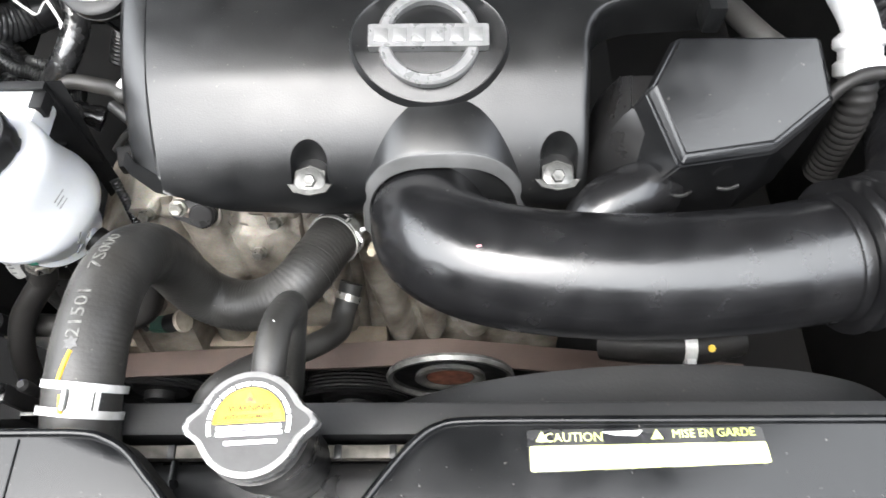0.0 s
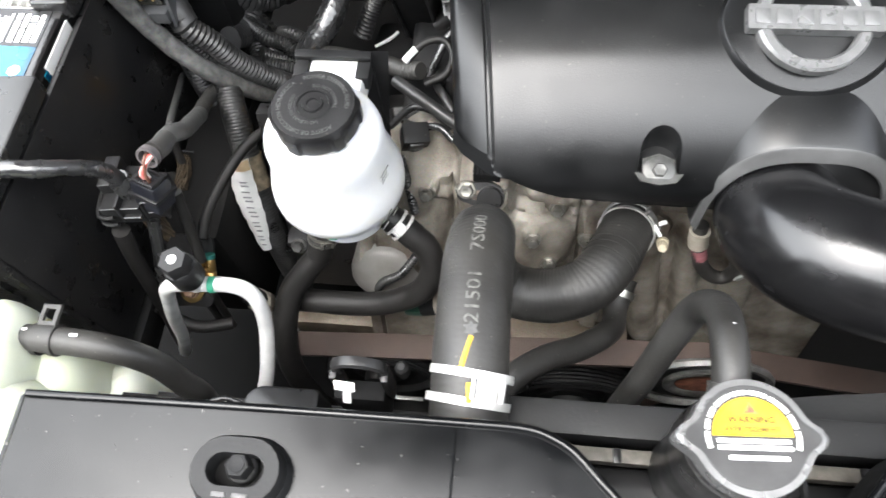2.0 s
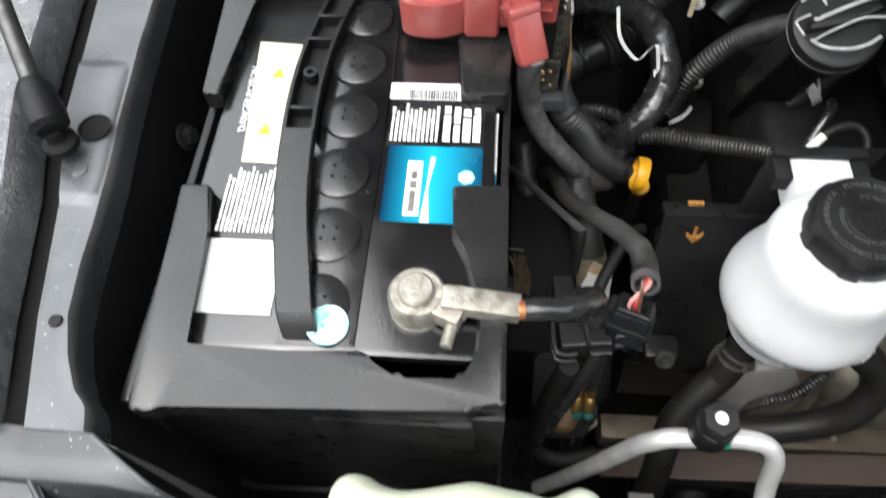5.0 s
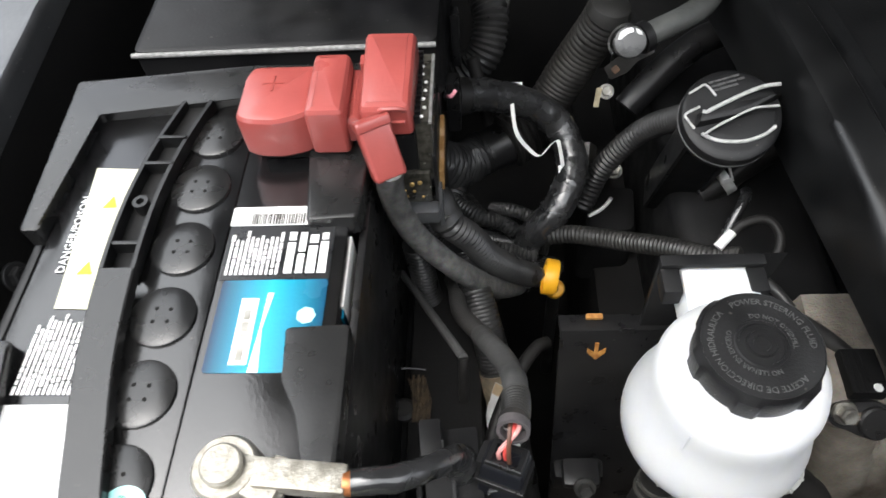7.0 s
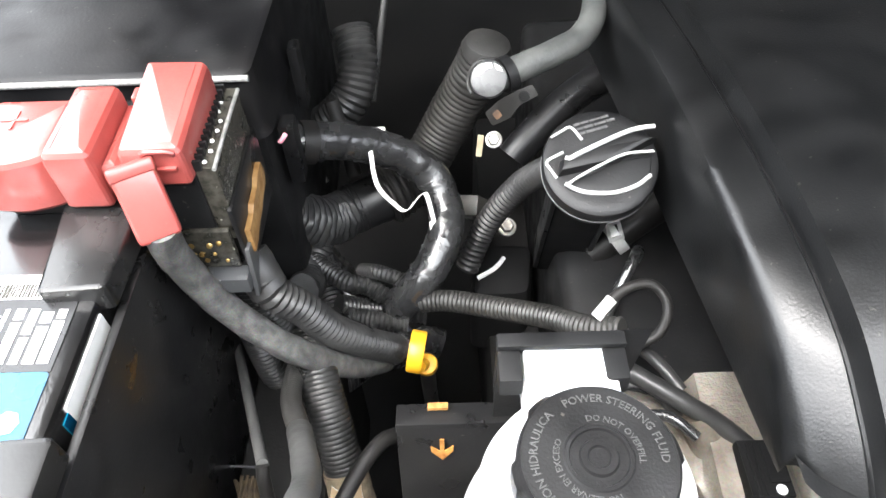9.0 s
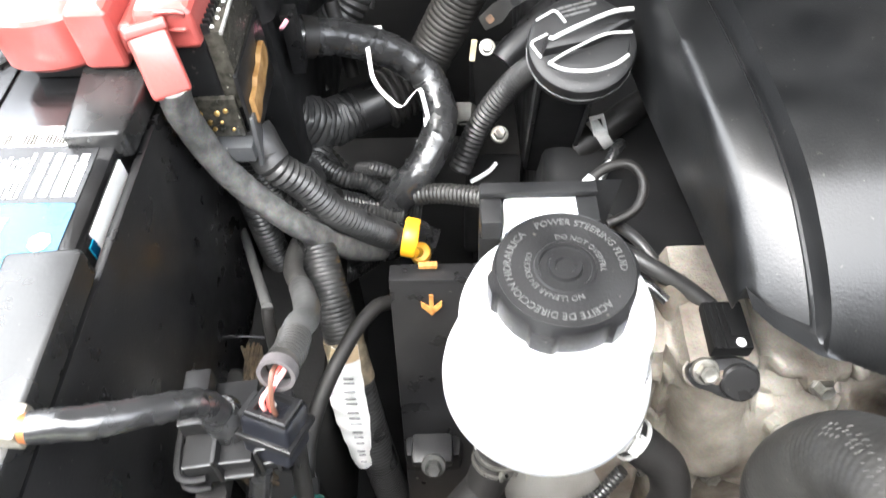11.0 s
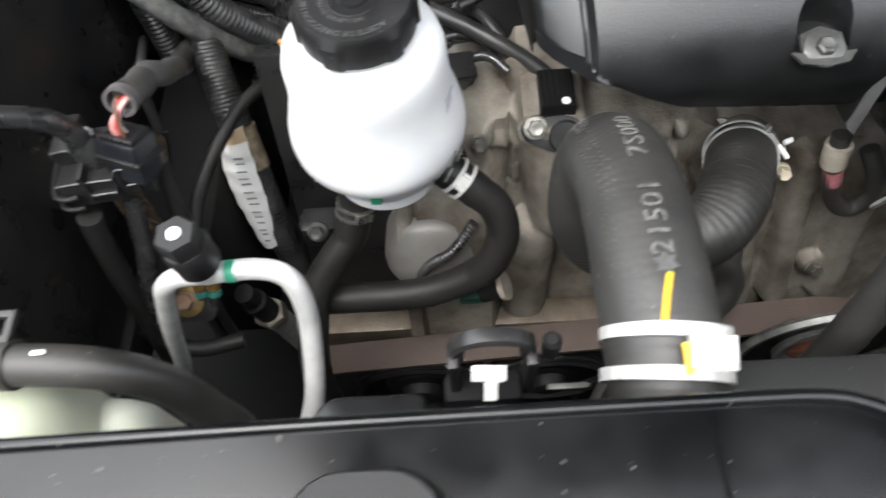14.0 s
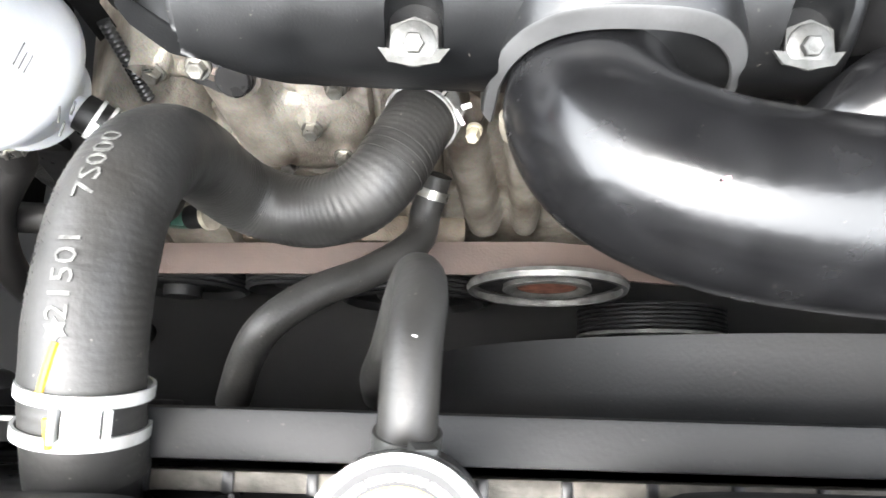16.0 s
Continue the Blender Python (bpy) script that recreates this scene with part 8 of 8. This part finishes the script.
part("body", block(-0.011, 0.011, -0.009, 0.009, -0.012, 0.012, bevel=0.002, m=pose(-0.266, 0.342, 0.852, 20, 10, 15)), M_DULL, inj)
part("latch", block(-0.006, 0.006, -0.011, -0.008, -0.006, 0.010, bevel=0.001, m=pose(-0.266, 0.342, 0.852, 20, 10, 15)), M_BLACK, inj)
part("pin", block(-0.004, 0.002, -0.012, -0.009, -0.004, 0.0, bevel=0.0006, m=pose(-0.266, 0.342, 0.852, 20, 10, 15)), M_GREYINK, inj)

# dipstick
dip = thing("dipstick", "yellow plastic dipstick handle on a black tube", "dipstick", (-0.380, 0.43, 0.75))
dm = axis_to((-0.3830, 0.4205, 0.8125), (-0.2830, 0.4055, 0.7985))
ring = bmesh.new()
prof = ((0.0118, -0.0050), (0.0136, -0.0050), (0.0142, -0.0040), (0.0142, 0.0040), (0.0136, 0.0050), (0.0118, 0.0050), (0.0112, 0.0040), (0.0112, -0.0040), (0.0118, -0.0050))
lathe(ring, prof, dm, seg=48, close=False)
part("handle", ring, M_YELLOW, dip, "yellow ring handle")
part("stop", turned([(0.0060, -0.004), (0.0078, -0.002), (0.0080, 0.004), (0.0070, 0.0065), (0.003, 0.0075)], pose(-0.3775, 0.4262, 0.7860, 25, 0, 0), seg=28), M_YELLOW, dip, "yellow stopper")
part("neck", pipe([(-0.3815, 0.4165, 0.8000), (-0.3785, 0.4245, 0.7900)], 0.0042, seg=14), M_YELLOW, dip)
part("tube", pipe([(-0.3775, 0.4262, 0.7840), (-0.3770, 0.4300, 0.740), (-0.3740, 0.4400, 0.610)], 0.0055), M_BLACK, dip, "black dipstick tube")

# ---- cluster beside the battery ----
cb = thing("lead_bracket", "black plastic cable bracket with connectors beside the battery", "bracket", (-0.445, 0.235, 0.9))
cbm = pose(-0.4445, 0.2375, 0.925, -6, 0, 6)
# Pale colour for bracket edges: rubbing and painted highlights in one.
M_EDGE = mat("rubbed_glint_edge", (0.035, 0.036, 0.038), (0.06, 0.06, 0.062), rough=0.4, scale=300)


def edge_line(pts, owner):
    return part("rubbed_edge_glint", pipe([cbm @ Vector(q) for q in pts], 0.0006, seg=6), M_EDGE, owner, "pale edge of wear and painted highlight")


base = part("body", block(-0.020, 0.008, -0.018, 0.020, -0.016, 0.000, bevel=0.0012, m=cbm), M_DULL, cb, "black tray")
edge_line([(-0.0195, -0.0182, 0.0), (-0.006, -0.0182, 0.0004), (0.0075, -0.0182, 0.0)], base)
mod_a = part("module", block(-0.021, -0.010, -0.004, 0.022, -0.010, 0.009, bevel=0.0012, m=cbm), M_BLACK, cb, "square connector module")
edge_line([(-0.0205, -0.0042, 0.0088), (-0.0105, -0.0042, 0.0088), (-0.0098, -0.0042, 0.0), (-0.0098, 0.010, 0.0090)], mod_a)
mod_b = part("module", block(0.010, 0.024, -0.016, 0.010, -0.014, 0.004, bevel=0.0012, m=cbm), M_BLACK, cb, "square connector module")
edge_line([(0.0100, -0.0162, 0.0036), (0.0170, -0.0162, 0.0040), (0.0240, -0.0162, 0.0036)], mod_b)
edge_line([(0.0100, -0.0162, -0.0080), (0.0170, -0.0162, -0.0074), (0.0240, -0.0162, -0.0080)], mod_b)
for x in (0.0100, 0.0170, 0.0240):
    part("rib", block(x - 0.0008, x + 0.0008, -0.0178, -0.0155, -0.0135, 0.0035, bevel=0.0004, m=cbm), M_BLACK, mod_b)
for z in (-0.006, -0.014):
    part("hook", pipe([cbm @ Vector(q) for q in ((-0.0225, 0.004, z + 0.004), (-0.0232, -0.010, z + 0.002), (-0.0225, -0.0185, z), (-0.0170, -0.0205, z - 0.0010), (-0.0110, -0.0205, z))], 0.0016, seg=8), M_BLACK, cb, "black cable hook")
part("rib", block(-0.0068, -0.0048, -0.0205, 0.004, -0.012, 0.006, bevel=0.0006, m=cbm), M_BLACK, cb)
shelf_p = part("shelf", block(-0.004, 0.008, -0.0215, -0.018, -0.008, -0.0055, bevel=0.0006, m=cbm), M_BLACK, cb)
edge_line([(-0.0035, -0.0216, -0.0056), (0.0020, -0.0216, -0.0054), (0.0080, -0.0216, -0.0056)], shelf_p)
part("sleeve", turned([(0.0075, -0.006), (0.0080, -0.002), (0.0080, 0.010), (0.0062, 0.013)], pose(-0.4457, 0.2346, 0.930), seg=20), M_TAPE, cb)
M_FRAY = mat("brown_cloth_tape", (0.075, 0.050, 0.026), (0.03, 0.022, 0.013), rough=0.8, scale=200)
tail = part("taped_tail", pipe([(-0.450, 0.238, 0.905), (-0.4485, 0.2355, 0.882), (-0.446, 0.233, 0.862)], 0.0052, seg=14, step=0.002, rough=0.0014), M_FRAY, cb, "frayed brown cloth tape")
for k in range(9):
    a = 2.3 * k
    part("strand", pipe([(-0.450 + 0.006 * math.cos(a), 0.238 + 0.005 * math.sin(a), 0.900), (-0.448 + 0.007 * math.cos(a + 0.8), 0.235 + 0.006 * math.sin(a + 0.8), 0.878), (-0.446 + 0.006 * math.cos(a + 1.6), 0.233 + 0.005 * math.sin(a + 1.6), 0.862)], 0.0011, seg=6), M_FRAY, tail)

con = thing("red_wire_connector", "dark grey connector with a red wire beside the battery", "connector", (-0.426, 0.235, 0.935))
conm = axis_to((-0.4250, 0.2325, 0.935), (-0.4218, 0.2410, 0.965))
sh = part("shell", swell(rounded([(-0.0105, -0.0085), (0.0105, -0.0085), (0.0105, 0.0085), (-0.0105, 0.0085)], 0.0022, 4), [(-0.014, 0.0), (0.006, 0.0), (0.0075, 0.0010), (0.0076, 0.0030)]), mat("blue_black_plastic", (0.006, 0.0065, 0.009), rough=0.4, spec=0.3), con)
for v in sh.data.vertices:
    v.co = conm @ v.co
part("latch", block(0.0095, 0.0135, -0.007, 0.006, -0.010, 0.006, bevel=0.0010, m=conm), M_DULL, con)
part("rim", ring_slab([(-0.009, -0.007), (0.009, -0.007), (0.009, 0.007), (-0.009, 0.007)], [(-0.006, -0.0045), (0.006, -0.0045), (0.006, 0.0045), (-0.006, 0.0045)], 0.0, 0.004, 0.0006), M_BLACK, con).data.transform(conm @ pose(0, 0, 0.0065))
for k in range(3):
    part("rib", block(-0.0085 + 0.0065 * k, -0.0065 + 0.0065 * k, -0.0098, -0.0080, -0.012, 0.005, bevel=0.0004, m=conm), M_BLACK, con)
part("collar", ring_slab([(-0.0122, -0.0100), (0.0122, -0.0100), (0.0122, 0.0100), (-0.0122, 0.0100)], [(-0.0100, -0.0080), (0.0100, -0.0080), (0.0100, 0.0080), (-0.0100, 0.0080)], -0.004, -0.001, 0.0004), M_BLACK, con, "raised locking collar").data.transform(conm)
for k, (du, dv, r, name, colour) in enumerate(((0.0, 0.0, 0.0013, "red_wire", (0.5, 0.06, 0.05)), (0.0022, 0.0006, 0.0011, "pink_wire", (0.62, 0.30, 0.28)), (-0.0016, 0.0012, 0.0011, "brown_wire", (0.10, 0.045, 0.03)), (0.0006, -0.0018, 0.0010, "white_wire", (0.6, 0.58, 0.54)))):
    part("wire", pipe([conm @ Vector((du * 1.4, dv * 1.4, 0.006)), conm @ Vector((du * 1.2 + 0.001, dv + 0.001, 0.014)), (-0.4212 + du, 0.2425, 0.9562 + dv), (-0.4200 + du * 0.6, 0.2510, 0.9520 + dv * 0.6)], r, seg=8), mat(name, colour, rough=0.45), con, name.replace("_", " "))
gsl = thing("grey_sleeve", "smooth grey sleeve running to a connector", "sleeve", (-0.425, 0.3, 0.91))
GS = [(-0.4216, 0.2405, 0.9572), (-0.4190, 0.2563, 0.9500), (-0.4190, 0.2707, 0.9435), (-0.4200, 0.2860, 0.9270), (-0.4249, 0.3031, 0.9120), (-0.4361, 0.3315, 0.8846), (-0.4500, 0.3643, 0.8566), (-0.4550, 0.3991, 0.8346), (-0.4600, 0.4274, 0.8010)]
M_SLEEVE = mat("smooth_grey_sleeve", (0.045, 0.045, 0.044), (0.075, 0.075, 0.073), rough=0.45, rvar=0.1, scale=50, bump=0.2, bscale=500)
part("sleeve", pipe(GS[1:6], 0.0064, seg=28, step=0.002, rough=0.0004), M_SLEEVE, gsl, "smooth grey sleeve")
part("conduit", pipe(GS[5:], 0.0060, corr=(0.0026, 0.0005), seg=20), M_HOSE, gsl, "finely ribbed grey conduit")
part("end_band", pipe([(-0.4203, 0.2490, 0.9540), (-0.4190, 0.2563, 0.9500), (-0.4190, 0.2650, 0.9462)], 0.0071, corr=(0.0020, 0.0003), seg=24), M_HOSE, gsl, "finely ribbed darker band")
part("end_ring", clamp_ring(bmesh.new(), (-0.4210, 0.2440, 0.9560), (-0.4203, 0.2490, 0.9540), 0.0060, 0.0050, 0.0017), mat("pinkish_grey_rubber", (0.075, 0.067, 0.069), (0.05, 0.046, 0.047), rough=0.6, scale=150), gsl, "pinkish grey rim")
lloom = thing("label_loom", "black taped wiring loom behind a paper label", "wiring loom", (-0.42, 0.33, 0.8))
part("loom", pipe([(-0.447, 0.415, 0.850), (-0.440, 0.390, 0.842), (-0.431, 0.362, 0.822), (-0.423, 0.337, 0.792), (-0.415, 0.314, 0.757), (-0.407, 0.296, 0.71), (-0.40, 0.285, 0.65)], 0.0122, corr=(0.0028, 0.0005), rough=0.0006, seg=26), M_LOOM, lloom, "finely ribbed black loom")
part("tape", pipe([(-0.4260, 0.3465, 0.8045), (-0.4230, 0.3370, 0.7920), (-0.4200, 0.3280, 0.7790)], 0.0132, seg=26, step=0.0018, rough=0.0008), mat("beige_cloth_tape", (0.30, 0.24, 0.16), (0.12, 0.10, 0.07), rough=0.7, scale=130, bump=0.4, bscale=500), lloom, "beige cloth tape band")
lb = thing("wiring_label", "crumpled white paper barcode label hanging on a loom", "label", (-0.421, 0.32, 0.79))
lrows = spline([(-0.4193, 0.325, 0.832), (-0.4225, 0.315, 0.800), (-0.4210, 0.305, 0.772), (-0.4180, 0.290, 0.7275)], 0.003)
lwide = lambda z: float(np.interp(z, [0.7275, 0.772, 0.800, 0.832], [0.0060, 0.0113, 0.0117, 0.0080]))
paper = [[(p.x + u * lwide(p.z), p.y - 0.0045 * (1 - u * u) + 0.0008 * math.sin(p.z * 400 + u), p.z + 0.0015 * (1 - u * u)) for u in (-1, -0.6, -0.2, 0.2, 0.6, 1)] for p in lrows]
part("paper", strip(paper), M_LABEL, lb)
part("band", strip([[(a, b - 0.0006, c) for a, b, c in row] for row in paper[:5]]), mat("beige_tape", (0.55, 0.42, 0.26), rough=0.6), lb, "beige tape end")
bm = bmesh.new()
for k, row in enumerate(paper[7:-4]):
    (a, b, c), (d, e, g) = row[2], row[4]
    if k % 2 == 0:
        box(bm, a + 0.002, d, b - 0.0024, b - 0.0018, c - 0.0008, c + 0.0008)
part("barcode", bm, mat("grey_print", (0.22, 0.22, 0.22), (0.4, 0.4, 0.4), rough=0.6, scale=600), lb)
loom("ground_cable", [(-0.392, 0.348, 0.842), (-0.400, 0.342, 0.846), (-0.412, 0.325, 0.845), (-0.425, 0.300, 0.838), (-0.432, 0.278, 0.834), (-0.434, 0.262, 0.832), (-0.434, 0.247, 0.828)], 0.0045, "thin black cable arching to brass crimps", material=M_RUBBER, cat="cable")
brs = thing("brass_crimp", "pair of brass crimps with teal bands on thin black pipes", "fitting", (-0.434, 0.23, 0.80))
M_TEAL = mat("teal_band", (0.014, 0.10, 0.085), rough=0.5)
for dx in (-0.0045, 0.0045):
    ca, cb2 = Vector((-0.4345 + dx, 0.2285, 0.806)), Vector((-0.4345 + dx, 0.246, 0.826))
    part("crimp", turned([(0.0036, -0.012), (0.0043, -0.010), (0.0043, -0.001), (0.0036, 0), (0.0043, 0.001), (0.0043, 0.010), (0.0036, 0.012)], axis_to(ca, cb2), seg=16), M_BRASS, brs)
    part("teal_band", turned([(0.0046, 0.0122), (0.0046, 0.0158)], axis_to(ca, cb2), seg=16), M_TEAL, brs)
    part("teal_band", turned([(0.0046, -0.0158), (0.0046, -0.0122)], axis_to(ca, cb2), seg=16), M_TEAL, brs)
    part("tail", pipe([tuple(ca + (ca - cb2) * 0.5), (-0.4355 + dx, 0.214, 0.785), (-0.436 + dx, 0.208, 0.73)], 0.0034), M_RUBBER, brs)

mnt = thing("body_mount_bracket", "dark bracket with a rusty bolt and washer", "bracket", (-0.447, 0.213, 0.8))
mm = pose(-0.448, 0.222, 0.797, 35, 0, 0)
part("plate", slab(rounded([(-0.022, -0.022), (0.018, -0.022), (0.018, 0.040), (-0.022, 0.040)], 0.008), -0.004, 0.0, 0.001, m=mm), M_DULL, mnt)
part("washer", turned([(0.011, 0), (0.011, 0.002), (0.009, 0.0028)], mm @ pose(0, -0.007, 0), seg=28), M_ZINC, mnt, "tan rusty washer")
part("bolt", bolted(mm @ Vector((0, -0.007, 0.0025)), mm @ Vector((0, -0.007, 0.1)), 0.0058, 0.006, 1.2), M_RUST, mnt, "rusty bolt")
part("hole", turned([(0.006, 0), (0.0055, 0.0006)], mm @ pose(0.002, 0.018, 0.0002), seg=20), M_DARK, mnt)
part("wire", pipe([(-0.475, 0.20, 0.79), (-0.462, 0.195, 0.772), (-0.445, 0.193, 0.765), (-0.42, 0.20, 0.76)], 0.0055), M_RUBBER, mnt, "black rubber wire")
loom("drop_cable", [(-0.456, 0.214, 0.905), (-0.462, 0.210, 0.87), (-0.466, 0.205, 0.83), (-0.470, 0.20, 0.79), (-0.476, 0.19, 0.73)], 0.0062, "black cable dropping beside the battery tray", material=M_RUBBER, cat="cable")
loom("drop_cable", [(-0.438, 0.226, 0.90), (-0.446, 0.216, 0.865), (-0.456, 0.207, 0.83), (-0.466, 0.20, 0.795), (-0.470, 0.196, 0.74)], 0.0050, "black taped cable dropping beside the tray", material=M_TAPE, cat="cable", flat=0.6)
loom("drop_pipe", [(-0.428, 0.250, 0.90), (-0.430, 0.240, 0.86), (-0.432, 0.230, 0.825)], 0.0045, "thin grey pipe below the connector", material=M_HOSE, cat="pipe")
ipan = thing("inner_panel", "dark folded inner panel beside the battery with a frayed strap", "panel", (-0.463, 0.36, 0.7))
part("panel", block(-0.490, -0.436, 0.262, 0.470, 0.62, 0.80, bevel=0.006), M_DARK, ipan)
part("fold", pipe([(-0.5024, 0.3495, 0.8025), (-0.4906, 0.3493, 0.8025), (-0.4777, 0.3482, 0.8025)], 0.0009, seg=8), M_EDGE, ipan, "pale fold line")
strap_p = part("strap", pipe([(-0.4835, 0.3389, 0.8050), (-0.4791, 0.3219, 0.8050), (-0.4792, 0.3077, 0.8030)], 0.0062, seg=14, step=0.002, rough=0.0016, flat=0.4), M_FRAY, ipan, "frayed brown cloth strap")
for k in range(8):
    a = 1.9 * k
    part("strand", pipe([q + Vector((0.006 * math.cos(a + j), 0.002 * math.sin(a), 0.003 + 0.001 * math.sin(a + 2 * j))) for j, q in enumerate((Vector((-0.4835, 0.3389, 0.8050)), Vector((-0.4791, 0.3219, 0.8050)), Vector((-0.4792, 0.3077, 0.8030))))], 0.0010, seg=6), M_FRAY, strap_p)
rodt = thing("thin_pipe", "thin grey pipe with a black tip beside the battery", "pipe", (-0.446, 0.306, 0.90))
part("pipe", pipe([(-0.5014, 0.4277, 0.8204), (-0.4461, 0.3062, 0.9044)], 0.0028, seg=12), M_SLEEVE, rodt)
part("tip", pipe([(-0.4461, 0.3062, 0.9044), (-0.4463, 0.3010, 0.8960), (-0.4470, 0.2950, 0.8700)], 0.0032, seg=12), M_RUBBER, rodt, "black rubber tip")
part("pad", turned([(0.0085, 0), (0.0085, 0.004), (0.006, 0.006)], pose(*(-0.4918, 0.3170, 0.8000)), seg=24), M_HOSE, ipan, "round grey pad")
arm2 = thing("bracket_arm", "black bracket foot with a bolt below the reservoir", "bracket", (-0.38, 0.28, 0.76))
part("foot", block(-0.382, -0.356, 0.272, 0.292, 0.768, 0.778, bevel=0.004), M_BLACK, arm2)
part("bolt", bolted((-0.368, 0.270, 0.780), (-0.368, 0.245, 0.805), 0.0050, 0.008, 1.5), M_ZDULL, arm2, "zinc bolt")
part("casting", block(-0.388, -0.350, 0.280, 0.300, 0.735, 0.766, bevel=0.008), M_DULL, arm2, "grey casting edge")

# hose clip on the radiator
clip = thing("hose_clip", "black hose clip with a white label on the radiator edge", "clip", (-0.2627, 0.1, 0.94))
part("base", block(-0.278, -0.248, 0.100, 0.112, 0.90, 0.938, bevel=0.003), M_FLAT, clip)
hoop = []
for k in range(33):
    a = radians(-25 + 230 * k / 32)
    hoop.append([(-0.2595 + r * math.cos(a), y - 0.05 * (r * math.sin(a)), 0.9660 + r * math.sin(a)) for r, y in ((0.0108, 0.1085), (0.0140, 0.1072), (0.0155, 0.1085), (0.0158, 0.1110), (0.0154, 0.1135), (0.0108, 0.1135), (0.0108, 0.1085))])
part("hoop", strip(hoop), M_BLACK, clip, "broad black hoop")
lbm = pose(-0.2617, 0.0960, 0.9850, 58, 0, -4)
part("label", block(-0.0054, 0.0054, -0.0030, 0.0030, 0, 0.001, bevel=0.0004, m=lbm), M_LABEL, clip, "white label")
part("label_tail", block(-0.0020, 0.0020, -0.0036, 0.0036, 0, 0.001, m=pose(-0.2612, 0.0925, 0.9770, 58, 0, -4)), M_LABEL, clip, "white tail")
for x in (-0.2735, -0.2455):
    part("leg", block(x - 0.0020, x + 0.0020, 0.104, 0.114, 0.930, 0.966, bevel=0.0012), M_BLACK, clip)
part("knob", turned([(0.0032, 0), (0.0036, 0.003), (0.0036, 0.012), (0.002, 0.014)], pose(-0.2375, 0.114, 0.95), seg=16), M_DULL, clip)
part("strip", block(-0.2400, -0.2250, 0.0990, 0.1010, 0.9520, 0.9528, bevel=0.0002), M_ZDULL, clip, "thin grey strip")
upper = thing("radiator_mount_frame", "black plastic frame edge behind the radiator", "frame", (-0.305, 0.09, 0.9))
part("frame", swell(rounded([(-0.329, 0.0815), (-0.285, 0.0815), (-0.285, 0.1045), (-0.322, 0.1045), (-0.329, 0.098)], 0.005), [(0.85, 0), (0.9365, 0), (0.9395, 0.0012), (0.9405, 0.003)]), M_BLACK, upper, "black moulded block")
part("lip", pipe([(-0.3515, 0.0800, 0.938), (-0.3485, 0.0905, 0.940), (-0.338, 0.0945, 0.940), (-0.320, 0.0895, 0.9425), (-0.292, 0.0845, 0.943)], 0.0017, seg=10), M_BLACK, upper, "raised shiny lip")
part("slot", ring_slab([(-0.323, 0.084), (-0.305, 0.084), (-0.305, 0.092), (-0.323, 0.092)], [(-0.321, 0.086), (-0.307, 0.086), (-0.307, 0.0905), (-0.321, 0.0905)], 0.9405, 0.9425, 0.0004), M_TRAY, upper, "small moulded slot")
